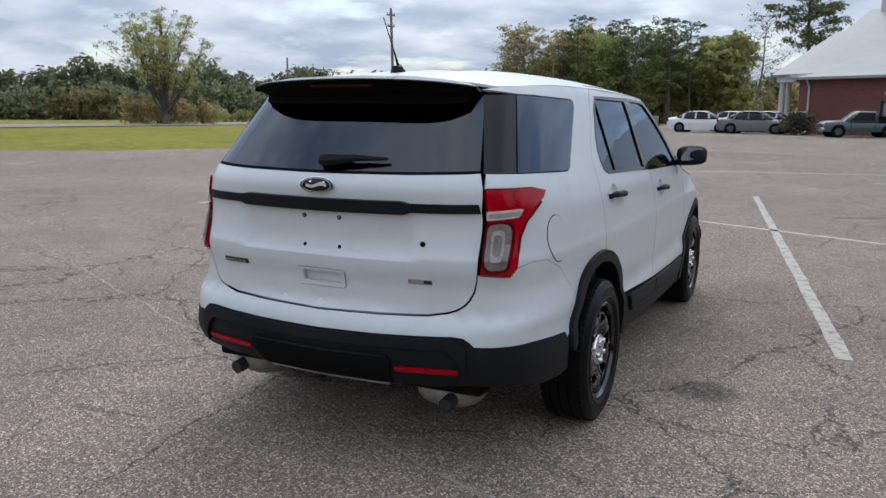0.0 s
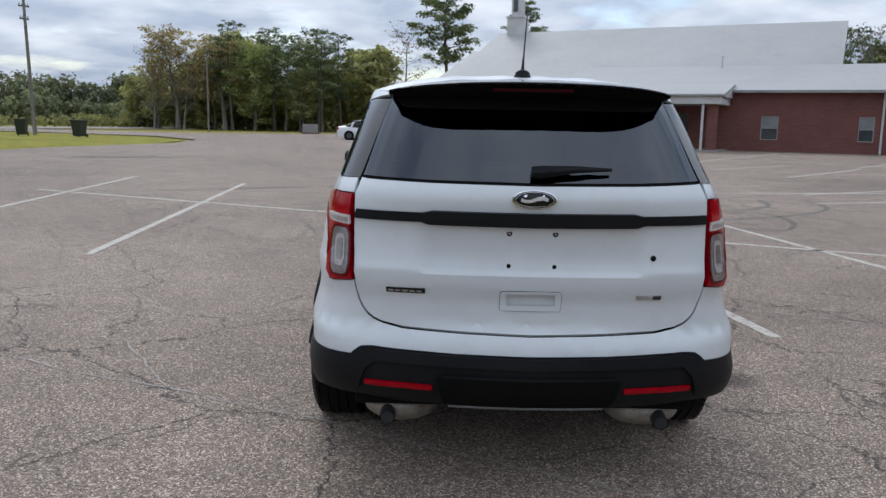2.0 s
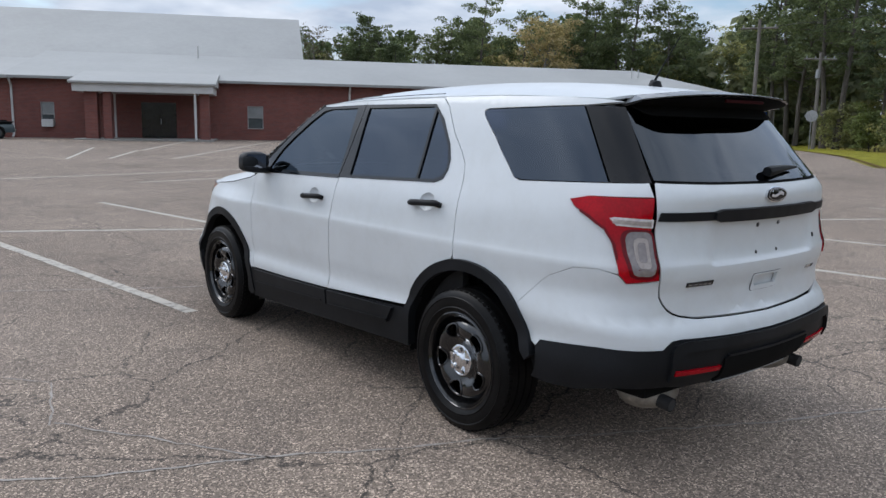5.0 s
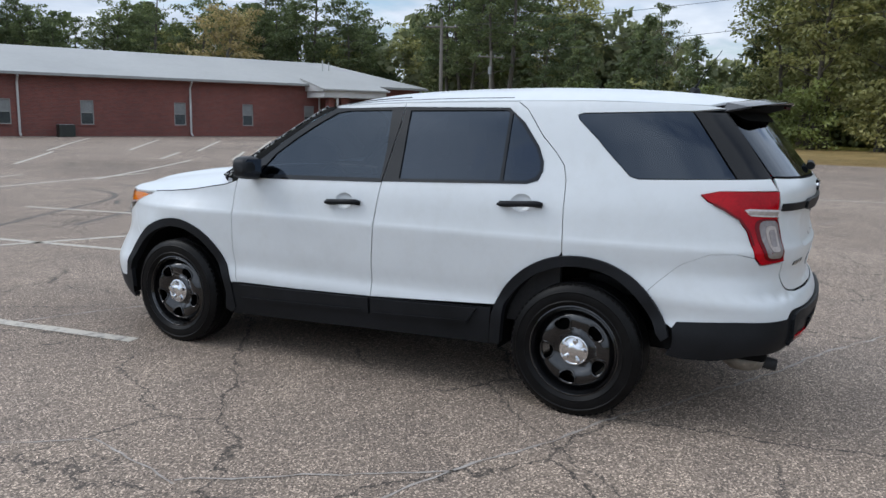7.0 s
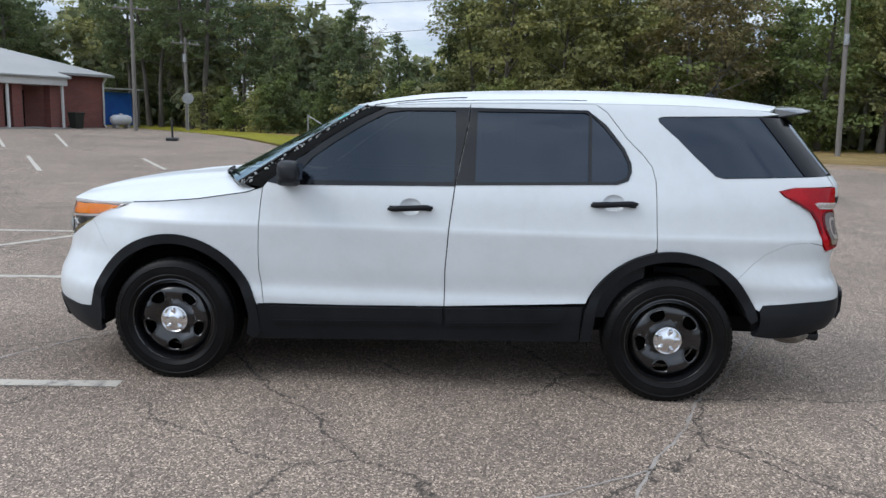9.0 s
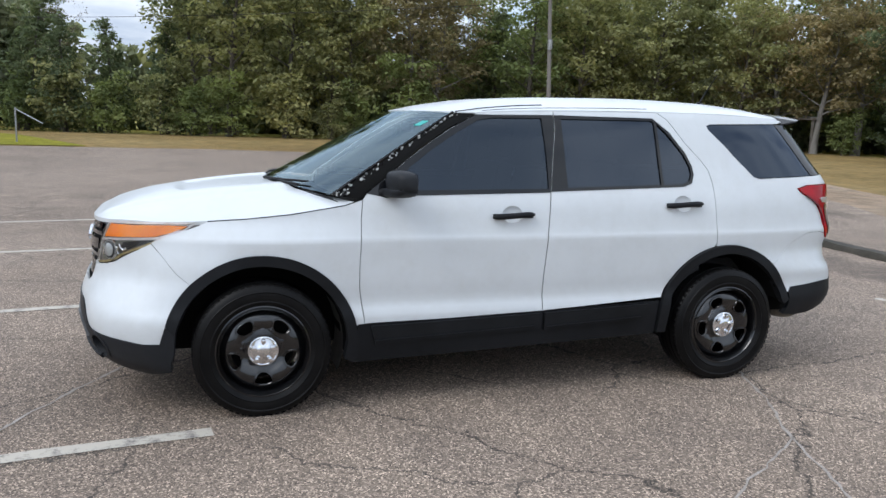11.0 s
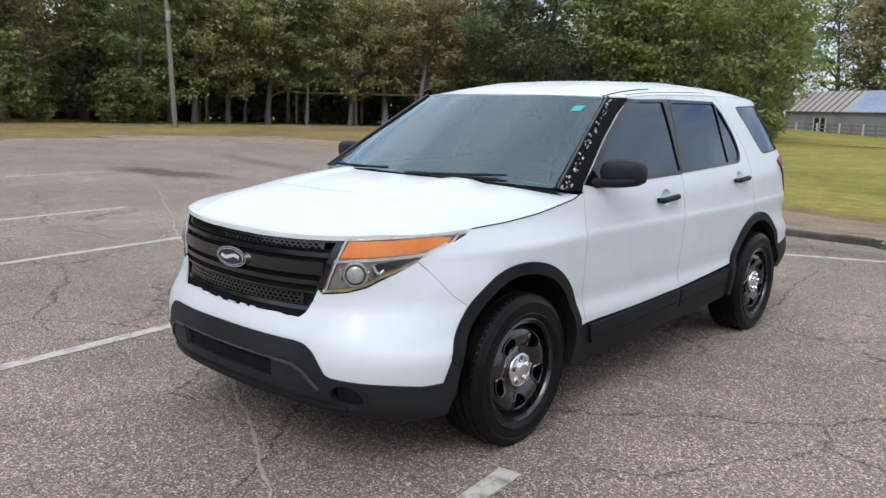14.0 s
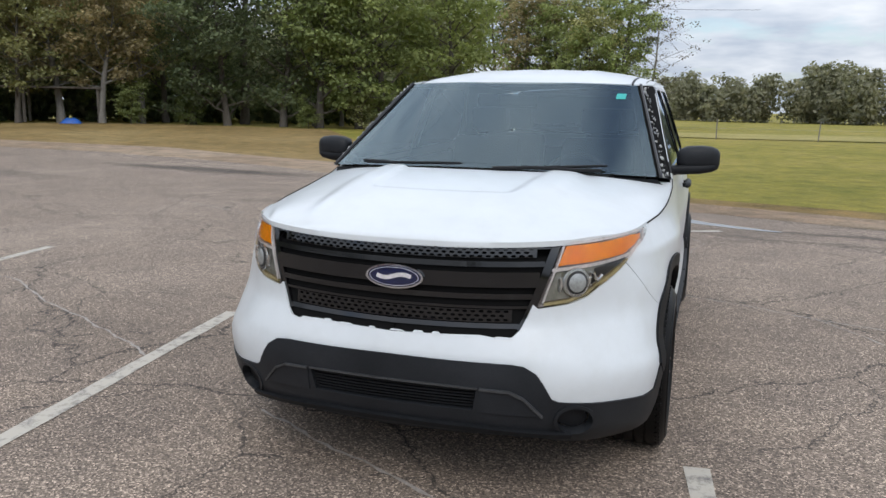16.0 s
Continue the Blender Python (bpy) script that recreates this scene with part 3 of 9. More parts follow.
def puddle():
    """A shallow film of water at the end of the kerb."""
    rng = random.Random(6)
    pts = [(-0.45, -6.62), (-0.62, -6.30), (-1.0, -6.05), (-1.45, -5.86), (-1.95, -5.70), (-2.05, -5.78), (-1.6, -6.0), (-1.15, -6.28), (-0.8, -6.62), (-0.55, -6.76)]
    bm = bmesh.new()
    bm.faces.new([bm.verts.new((x + rng.uniform(-0.03, 0.03), y + rng.uniform(-0.03, 0.03), 0.003)) for x, y in pts])
    tagged(mesh_object("puddle", bm, plain("shallow water", (0.06, 0.055, 0.05), 0.05, spec=0.6)), "shallow puddle of rainwater on the asphalt", "puddle", "", "structure")


def tyre_mark(pts, width=0.11):
    """A dark rubber mark curving over the tarmac."""
    run = [Vector(p) for p in pts]
    fine = []
    for i in range(len(run) - 1):
        p0, p1, p2, p3 = run[max(i - 1, 0)], run[i], run[i + 1], run[min(i + 2, len(run) - 1)]
        for k in range(8):
            u = k / 8
            fine.append(0.5 * (2 * p1 + (p2 - p0) * u + (2 * p0 - 5 * p1 + 4 * p2 - p3) * u * u + (3 * p1 - p0 - 3 * p2 + p3) * u ** 3))
    vs = []
    for i, p in enumerate(fine):
        d = (fine[min(i + 1, len(fine) - 1)] - fine[max(i - 1, 0)]).normalized()
        w = Vector((-d.y, d.x)) * width / 2
        vs += [(*(p + w), gz(p.x, p.y) + 0.003), (*(p - w), gz(p.x, p.y) + 0.003)]
    tagged(mesh_object("tyre_mark", (vs, [(2 * i, 2 * i + 1, 2 * i + 3, 2 * i + 2) for i in range(len(fine) - 1)]), M_RUBBERED), "faint dark curved tyre mark on the asphalt", "tyre mark", "tyre marks", "structure")


puddle()
M_RUBBERED = surface("rubbered asphalt", (0.085, 0.07, 0.058), (0.17, 0.14, 0.118), 0.8, coarse=2.5, fine=120, relief=0.2, depth=0.003)
tyre_mark([(2.0, 7.9), (3.9, 8.9), (5.3, 9.6), (6.2, 10.6), (6.5, 12.0)])
tyre_mark([(2.6, 7.1), (4.6, 8.0), (6.2, 9.0), (7.3, 10.4), (7.6, 12.2)])
tyre_mark([(4.1, 7.0), (4.7, 6.5), (5.3, 7.3), (5.6, 8.6), (5.3, 9.3), (4.8, 8.8)], 0.09)

# ---- church building ----
M_FRAME = surface("grey window frame", (0.24, 0.24, 0.235), (0.32, 0.32, 0.31), 0.6, coarse=1, fine=20, wear=0.15)
# Its own axes: u along the long front wall, v into the building, z up.
BU, BV = Vector((0.899, -0.438, 0)), Vector((0.438, 0.899, 0))
BZ = 0.30
B_POSE = Matrix(((BU.x, BV.x, 0, 0), (BU.y, BV.y, 0, 0), (0, 0, 1, 0), (0, 0, 0, 1)))
WALL_V, EAVE, WING_RIDGE_V, WING_RIDGE_Z = 42.8, 3.72, 50.0, 5.62
MAIN_RIDGE_V, MAIN_RIDGE_Z = 60.5, 9.45

church = thing("church_building", B_POSE, "long red brick church hall with pale metal roof and white trim", "building")


def wall_with_openings(name, u0, u1, v, z0, z1, holes, thick=0.3, along="u"):
    """A wall panel with rectangular openings through it."""
    us = sorted({u0, u1, *(h[0] for h in holes), *(h[1] for h in holes)})
    zs = sorted({z0, z1, *(h[2] for h in holes), *(h[3] for h in holes)})
    bm = bmesh.new()
    grid = {}

    def vert(u, w, z):
        k = (round(u, 4), round(w, 4), round(z, 4))
        if k not in grid:
            grid[k] = bm.verts.new((u, w, z) if along == "u" else (w, u, z))
        return grid[k]

    solid = {}
    for i in range(len(us) - 1):
        for j in range(len(zs) - 1):
            cu, cz = (us[i] + us[i + 1]) / 2, (zs[j] + zs[j + 1]) / 2
            solid[i, j] = not any(h[0] < cu < h[1] and h[2] < cz < h[3] for h in holes)
    for (i, j), s in solid.items():
        if not s:
            continue
        a, b, c, d = us[i], us[i + 1], zs[j], zs[j + 1]
        bm.faces.new((vert(a, v, c), vert(b, v, c), vert(b, v, d), vert(a, v, d)))
        bm.faces.new((vert(a, v + thick, d), vert(b, v + thick, d), vert(b, v + thick, c), vert(a, v + thick, c)))
        for di, dj, q in ((-1, 0, ((a, c), (a, d))), (1, 0, ((b, d), (b, c))), (0, -1, ((b, c), (a, c))), (0, 1, ((a, d), (b, d)))):
            if not solid.get((i + di, j + dj), False):
                (pu, pz), (ru, rz) = q
                bm.faces.new((vert(pu, v, pz), vert(ru, v, rz), vert(ru, v + thick, rz), vert(pu, v + thick, pz)))
    bmesh.ops.recalc_face_normals(bm, faces=bm.faces)
    return part(name, bm, M_BRICK, church, "red brick wall")


def roof_slab(name, corners, thick=0.14, label="", ribs=False):
    """A sloping roof plane with thickness and standing seams running down it."""
    a, b, c, d = (Vector(p) for p in corners)  # eave left, eave right, ridge right, ridge left
    bm = bmesh.new()
    nrm = (b - a).cross(d - a).normalized()
    lo = [bm.verts.new(p - nrm * thick) for p in (a, b, c, d)]
    hi = [bm.verts.new(p) for p in (a, b, c, d)]
    bm.faces.new(hi)
    bm.faces.new(lo[::-1])
    for i in range(4):
        j = (i + 1) % 4
        bm.faces.new((lo[i], lo[j], hi[j], hi[i]))
    slab = part(name, bm, M_ROOF, church, label)
    if not ribs:
        return slab
    k = max(2, int((b - a).length / 1.2))
    up = ((d - a) - (b - a).normalized() * (d - a).dot((b - a).normalized())).normalized()
    s = (b - a).normalized()
    h = max((c - a).dot(up), (d - a).dot(up))
    for i in range(1, k):
        p = a.lerp(b, i / k)
        pu = (p - a).dot(s)
        du, cu, bu = (d - a).dot(s), (c - a).dot(s), (b - a).length
        f = min(1.0, pu / du if du > 0.01 else 1.0, (bu - pu) / (bu - cu) if bu - cu > 0.01 else 1.0)
        q = p + up * h * f
        w = s * 0.02
        bm = bmesh.new()
        vs = [bm.verts.new(x + nrm * 0.002) for x in (p - w, p + w, q + w, q - w)]
        vt = [bm.verts.new(x + nrm * 0.012) for x in (p - w, p + w, q + w, q - w)]
        bm.faces.new(vt)
        for m_ in range(4):
            bm.faces.new((vs[m_], vs[(m_ + 1) % 4], vt[(m_ + 1) % 4], vt[m_]))
        part("roof_rib", bm, M_ROOF, slab)
    return slab


WINDOWS = [(-13.0, -12.3), (-1.9, -1.0), (2.95, 3.7), (7.1, 7.8), (12.25, 12.95), (16.47, 17.17), (20.68, 21.4)]
DOOR_U, SIDE_DOOR = (-7.75, -5.85), (-16.2, -15.35)
holes = [(a, b, 1.0, 2.33) for a, b in WINDOWS] + [(DOOR_U[0], DOOR_U[1], BZ + 0.12, 2.42), (SIDE_DOOR[0], SIDE_DOOR[1], BZ + 0.05, 2.3)]
wall_with_openings("front_wall", -20.45, 29.75, WALL_V, BZ - 0.3, EAVE - 0.12, holes)
wall_with_openings("end_wall", WALL_V + 0.3, 56.9, 29.45, BZ - 0.3, EAVE - 0.12, [], along="v")
wall_with_openings("side_wall", WALL_V + 0.3, 50.0, -20.45, BZ - 0.3, EAVE - 0.12, [], along="v")
wall_with_openings("hall_wall", -24.8, -20.46, 50.0, BZ - 0.3, 4.2, [(-21.6, -21.0, 0.9, 2.4)])
wall_with_openings("hall_end_wall", 50.3, 71.0, -24.8, BZ - 0.3, 4.2, [], along="v")
# gable ends above the hall
for u, name in ((-24.8, "gable_wall"), (1.5, "gable_wall")):
    bm = bmesh.new()
    tri = [(u, 50.0, 4.2), (u, 71.0, 4.2), (u, MAIN_RIDGE_V, MAIN_RIDGE_Z - 0.3)]
    a = [bm.verts.new(p) for p in tri]
    b = [bm.verts.new((p[0] + 0.3, p[1], p[2])) for p in tri]
    bm.faces.new(a)
    bm.faces.new(b[::-1])
    for i in range(3):
        bm.faces.new((a[i], b[i], b[(i + 1) % 3], a[(i + 1) % 3]))
    bmesh.ops.recalc_face_normals(bm, faces=bm.faces)
    part(name, bm, M_TRIM if u > 0 else M_BRICK, church)

roof_slab("wing_roof", [(-14.9, WALL_V - 0.5, EAVE), (30.2, WALL_V - 0.5, EAVE), (26.0, WING_RIDGE_V, WING_RIDGE_Z), (-14.2, WING_RIDGE_V, WING_RIDGE_Z)], label="pale metal roof of the long wing")
roof_slab("wing_roof", [(30.2, 57.4, EAVE), (-14.9, 57.4, EAVE), (-14.2, WING_RIDGE_V, WING_RIDGE_Z), (26.0, WING_RIDGE_V, WING_RIDGE_Z)])
roof_slab("wing_roof", [(30.2, WALL_V - 0.5, EAVE), (30.2, 57.4, EAVE), (26.0, WING_RIDGE_V + 0.02, WING_RIDGE_Z), (26.0, WING_RIDGE_V - 0.02, WING_RIDGE_Z)])
slope = (MAIN_RIDGE_Z - 4.25) / (MAIN_RIDGE_V - 49.4)
roof_slab("hall_roof", [(-25.2, 49.4, 4.25), (1.85, 49.4, 4.25), (1.95, MAIN_RIDGE_V, MAIN_RIDGE_Z), (-25.2, MAIN_RIDGE_V, MAIN_RIDGE_Z)], label="large pale metal roof of the main hall")
roof_slab("hall_roof", [(1.85, 71.6, 4.25), (-25.2, 71.6, 4.25), (-25.2, MAIN_RIDGE_V, MAIN_RIDGE_Z), (1.95, MAIN_RIDGE_V, MAIN_RIDGE_Z)])
roof_slab("front_roof", [(-20.9, WALL_V - 0.55, EAVE - 0.03), (-14.2, WALL_V - 0.55, EAVE - 0.03), (-14.2, 51.5, 5.25), (-20.0, 51.5, 5.25)])
for a, b in ((-14.5, 30.2),):
    part("fascia", boxes((a, b, WALL_V - 0.56, WALL_V - 0.5, EAVE - 0.15, EAVE - 0.02)), M_FRAME, church, "weathered grey gutter along the eave")
part("fascia", boxes((-20.9, -14.5, WALL_V - 0.61, WALL_V - 0.55, EAVE - 0.18, EAVE - 0.05)), M_FRAME, church)
part("fascia", boxes((-25.2, -20.2, 49.3, 49.38, 4.0, 4.22)), M_TRIM, church)
for u in (-20.3, -14.4, 4.05, 13.2, 21.75, 29.65):
    bm = bmesh.new()
    tube(bm, [(u, WALL_V - 0.45, EAVE - 0.2), (u, WALL_V - 0.1, EAVE - 0.55), (u, WALL_V - 0.08, BZ + 0.25), (u, WALL_V - 0.3, BZ + 0.1)], 0.06, 8)
    part("downspout", bm, M_TRIM, church, "white rainwater downpipe", 40)
for a, b in WINDOWS:
    w = part("window", boxes((a, b, WALL_V + 0.09, WALL_V + 0.12, 1.0, 2.33)), M_PANE, church, "sash window with a pale blind drawn halfway")
    part("window_frame", boxes((a, a + 0.05, WALL_V + 0.03, WALL_V + 0.09, 1.0, 2.33), (b - 0.05, b, WALL_V + 0.03, WALL_V + 0.09, 1.0, 2.33), (a + 0.05, b - 0.05, WALL_V + 0.03, WALL_V + 0.09, 2.28, 2.33),
                               (a + 0.05, b - 0.05, WALL_V + 0.03, WALL_V + 0.09, 1.0, 1.05), (a + 0.05, b - 0.05, WALL_V + 0.04, WALL_V + 0.09, 1.63, 1.68)), M_FRAME, w)
    part("blind", boxes((a + 0.05, b - 0.05, WALL_V + 0.075, WALL_V + 0.088, 1.68, 2.28)), M_BLIND, w)
    part("sill", boxes((a - 0.05, b + 0.05, WALL_V - 0.05, WALL_V + 0.05, 0.93, 1.0)), M_BRICK, w)
part("air_conditioner", boxes((-12.95, -12.35, WALL_V - 0.22, WALL_V + 0.1, 0.96, 1.38), bevel=0.02), M_TRIM, church, "white window air conditioner")
d = part("door", boxes((DOOR_U[0], DOOR_U[1], WALL_V + 0.1, WALL_V + 0.15, BZ + 0.12, 2.42)), M_DARKDOOR, church, "dark glazed double entrance door")
part("door_frame", boxes((DOOR_U[0], DOOR_U[0] + 0.07, WALL_V + 0.03, WALL_V + 0.1, BZ + 0.12, 2.42), (DOOR_U[1] - 0.07, DOOR_U[1], WALL_V + 0.03, WALL_V + 0.1, BZ + 0.12, 2.42), (-6.84, -6.76, WALL_V + 0.03, WALL_V + 0.1, BZ + 0.12, 2.42),
                         (DOOR_U[0] + 0.07, -6.84, WALL_V + 0.03, WALL_V + 0.1, 2.34, 2.42), (-6.76, DOOR_U[1] - 0.07, WALL_V + 0.03, WALL_V + 0.1, 2.34, 2.42)), M_DARKDOOR, d)
part("door_handle", boxes((-6.72, -6.68, WALL_V - 0.02, WALL_V + 0.03, 1.2, 1.5)), M_STEEL, d)
sd = part("side_door", boxes((SIDE_DOOR[0], SIDE_DOOR[1], WALL_V + 0.1, WALL_V + 0.15, BZ + 0.05, 2.3)), M_DARKDOOR, church, "dark framed side door with a pale pane")
part("door_pane", boxes((SIDE_DOOR[0] + 0.14, SIDE_DOOR[1] - 0.14, WALL_V + 0.085, WALL_V + 0.1, 1.0, 2.16)), M_BLIND, sd, "pale glass pane")
part("wall_lamp", boxes((-15.98, -15.8, WALL_V - 0.14, WALL_V, 2.6, 2.78), bevel=0.03), M_TRIM, church)
part("porch_door", boxes((22.95, 24.25, WALL_V - 0.03, WALL_V - 0.004, BZ + 0.12, 2.55)), M_DARKDOOR, church, "dark door set back under the porch")
part("plinth", boxes((-14.3, 29.7, WALL_V - 0.06, WALL_V, BZ - 0.3, BZ + 0.06)), M_CONC, church)


def porch(u0, u1, v0, posts, brick, slab, flat=False):
    top = 3.35
    p = part("porch", boxes((u0, u1, v0 - 0.1, WALL_V - 0.01, top - 0.5, top - 0.08), bevel=0.02), M_TRIM, church, "flat white porch canopy on brick pillars")
    bm = bmesh.new()   # low pitched roof that runs up into the wing's roof, with raised seams
    a = [bm.verts.new(q) for q in ((u0 - 0.15, v0 - 0.3, top - 0.08), (u1 + 0.15, v0 - 0.3, top - 0.08), (u1 + 0.15, WALL_V + 0.6, top + 0.66), (u0 - 0.15, WALL_V + 0.6, top + 0.66))]
    c = [bm.verts.new(q.co + Vector((0, 0, 0.10))) for q in a]
    bm.faces.new(c)
    bm.faces.new(a[::-1])
    for k in range(4):
        bm.faces.new((a[k], a[(k + 1) % 4], c[(k + 1) % 4], c[k]))
    part("porch_roof", bm, M_ROOF, p, "pale metal porch roof")
    for u in (u0 - 0.12, u1 + 0.02):
        bm = bmesh.new()
        tri = [(v0 - 0.28, top - 0.1), (WALL_V - 0.02, top - 0.1), (WALL_V - 0.02, top + 0.56)]
        f0, f1 = [[bm.verts.new((w, v, z)) for v, z in tri] for w in (u, u + 0.1)]
        bm.faces.new(f0)
        bm.faces.new(f1[::-1])
        for k in range(3):
            bm.faces.new((f0[k], f1[k], f1[(k + 1) % 3], f0[(k + 1) % 3]))
        bmesh.ops.recalc_face_normals(bm, faces=bm.faces)
        part("porch_gable", bm, M_TRIM, p)
    for u in posts:
        part("white_post", boxes((u - 0.06, u + 0.06, v0 + 0.02, v0 + 0.14, BZ, top - 0.5)), M_TRIM, p)
    for u, w in brick:
        part("pillar", boxes((u - w / 2, u + w / 2, v0 + 0.3, v0 + 0.3 + w, BZ, top - 0.5)), M_BRICK, p)
    part("porch_floor", boxes((u0, u1, v0 - 0.2, WALL_V - 0.01, BZ - 0.15, BZ + 0.12), bevel=0.02), M_CONC, p)


porch(-10.6, -3.6, 39.3, (-4.55,), ((-9.8, 0.62), (-9.0, 0.4), (-4.1, 0.5)), 0)
porch(20.9, 25.5, 40.5, (21.9, 25.25), ((21.6, 0.4), (22.6, 0.6), (24.9, 0.6)), 0)
part("inner_post", boxes((-9.0, -8.9, WALL_V - 1.2, WALL_V - 1.1, BZ, 2.85)), M_TRIM, church)
# hall portico at the far end, with two white columns
part("portico", boxes((-26.3, -24.9, 49.6, 60.0, 3.72, 4.22), bevel=0.03), M_TRIM, church, "white portico entablature at the gable end")
for v in (49.9, 50.75, 55.2, 59.6):
    bm = bmesh.new()
    tube(bm, [(-26.0, v, BZ - 0.2), (-26.0, v, BZ), (-26.0, v, 3.6), (-26.0, v, 3.72)], [0.24, 0.2, 0.17, 0.24], 14)
    part("column", bm, M_TRIM, church, "white round column", 40)
roof_slab("portico_roof", [(-26.5, 49.3, 4.24), (-24.9, 49.3, 4.24), (-24.9, 58.0, 7.7), (-26.5, 58.0, 7.7)])
roof_slab("portico_roof", [(-24.9, 64.4, 4.24), (-26.5, 64.4, 4.24), (-26.5, 58.0, 7.7), (-24.9, 58.0, 7.7)])
# steeple on the ridge
su, sv = -23.5, MAIN_RIDGE_V
st = part("steeple", boxes((su - 0.70, su + 0.70, sv - 0.70, sv + 0.70, 8.6, 10.6), (su - 0.78, su + 0.78, sv - 0.78, sv + 0.78, 10.6, 10.72)), M_TRIM, church, "white steeple on the roof ridge")
bm = bmesh.new()
tube(bm, [(su, sv, 10.72), (su, sv, 12.8)], [0.62, 0.60], 8)
tube(bm, [(su, sv, 12.8), (su, sv, 12.95)], [0.74, 0.74], 8)
tube(bm, [(su, sv, 12.95), (su, sv, 16.8)], [0.58, 0.03], 8)
part("belfry", bm, M_TRIM, st)
part("louvre", boxes((su - 0.2, su + 0.2, sv - 0.62, sv - 0.56, 11.1, 12.4)), M_PANE, st, "grey louvred opening")
for u, v, z in ((27.3, 47.0, 4.85), (27.9, 47.2, 4.75), (-2.0, 49.0, 5.4)):
    bm = bmesh.new()
    tube(bm, [(u - 3, v, z), (u - 3, v, z + 0.75)], 0.05, 8)
    part("vent_pipe", bm, M_TRIM, church)


def on_wall(u, v, z=0.0, turn=0.0):
    return B_POSE @ pose(u, v, z, 0, 0, turn)


def ac_unit():
    t = thing("condenser_unit", on_wall(6.15, 42.0, BZ - 0.02), "dark green air conditioning condenser beside a brick wall", "air conditioner")
    part("casing", boxes((-0.4, 0.4, -0.4, 0.4, 0, 0.72), bevel=0.03), M_BIN, t)
    part("top_grille", boxes(*[(-0.36, 0.36, -0.36 + i * 0.09, -0.32 + i * 0.09, 0.72, 0.74) for i in range(9)]), M_STEEL, t)


def wheelie_bin(m, label):
    t = thing("wheelie_bin", m, label, "bin", "wheelie bins")
    bm = bmesh.new()
    rings = []
    for z, w, dpt in ((0.08, 0.24, 0.26), (0.9, 0.30, 0.36), (0.95, 0.32, 0.38)):
        rings.append([bm.verts.new(p) for p in ((-w, -dpt, z), (w, -dpt, z), (w, dpt, z), (-w, dpt, z))])
    bm.faces.new(rings[0][::-1])
    bm.faces.new(rings[-1])
    for a, b in zip(rings, rings[1:]):
        for k in range(4):
            bm.faces.new((a[k], a[(k + 1) % 4], b[(k + 1) % 4], b[k]))
    part("body", bm, M_BIN, t)
    part("lid", boxes((-0.34, 0.34, -0.41, 0.36, 0.95, 1.03), bevel=0.03), M_BIN, t)
    for x in (-0.27, 0.27):
        bm = bmesh.new()
        tube(bm, [(x - 0.03, 0.3, 0.11), (x + 0.03, 0.3, 0.11)], 0.11, 12)
        part("wheel", bm, M_WIRE, t)
    bm = bmesh.new()
    tube(bm, [(-0.25, 0.40, 0.98), (-0.25, 0.46, 0.98), (0.25, 0.46, 0.98), (0.25, 0.40, 0.98)], 0.018, 6)
    part("handle", bm, M_BIN, t)
    return t


ac_unit()
wheelie_bin(pose(-26.2, 42.7, gz(-26.2, 42.7), 0, 0, 15), "dark wheeled rubbish bin on the lawn edge")
wheelie_bin(pose(-22.1, 41.4, gz(-22.1, 41.4), 0, 0, -10), "dark wheeled rubbish bin on the lawn edge")
wheelie_bin(on_wall(25.9, 40.3, BZ), "dark wheeled rubbish bin beside the porch")

# ---- trees and poles ----
def limb_path(rng, start, way, length, bends, droop=0.0):
    pts, p, d = [Vector(start)], Vector(start), Vector(way).normalized()
    for i in range(bends):
        d = (d + Vector((rng.uniform(-1, 1), rng.uniform(-1, 1), rng.uniform(-0.6, 0.8) - droop)) * 0.22).normalized()
        p = p + d * length / bends
        pts.append(p.copy())
    return pts


def leaves(rng_np, centres, spreads, count, size, flat=0.6, lift=0.55):
    """Leaf sprays as small kites on the upper shells of clumps, turned outwards and up."""
    spreads = np.array(spreads)
    weight = spreads ** 2
    k = rng_np.choice(len(centres), count, p=weight / weight.sum())
    d = rng_np.normal(0, 1, (count, 3))
    d[:, 2] = np.abs(d[:, 2]) * np.where(rng_np.random(count) < 0.62 + 0.33 * lift, 1.0, -0.8)
    d /= np.linalg.norm(d, axis=1)[:, None]
    ragged = 1 + 0.24 * np.sin(d[:, 0] * 5 + k * 1.7) * np.cos(d[:, 1] * 6 + k * 2.3) + 0.16 * np.sin(d[:, 2] * 9 + k)
    r = spreads[k] * (0.45 + 0.55 * rng_np.random(count) ** 0.5) * ragged
    r = np.where(rng_np.random(count) < 0.07, r * 1.3, r)
    c = np.array(centres)[k] + d * r[:, None] * np.array((1, 1, flat))
    n = d * 0.55 + rng_np.normal(0, 0.42, (count, 3)) + np.array((0, 0, lift))
    n /= np.linalg.norm(n, axis=1)[:, None]
    a = np.cross(n, rng_np.normal(0, 1, (count, 3)))
    a /= np.linalg.norm(a, axis=1)[:, None] + 1e-9
    b = np.cross(n, a)
    s = size * rng_np.uniform(0.5, 1.4, count)[:, None]
    v = np.stack((c - a * s, c - b * s * 0.58 + n * s * 0.12, c + a * s, c + b * s * 0.58 + n * s * 0.12), 1).reshape(-1, 3)
    return v, np.arange(count * 4).reshape(-1, 4)


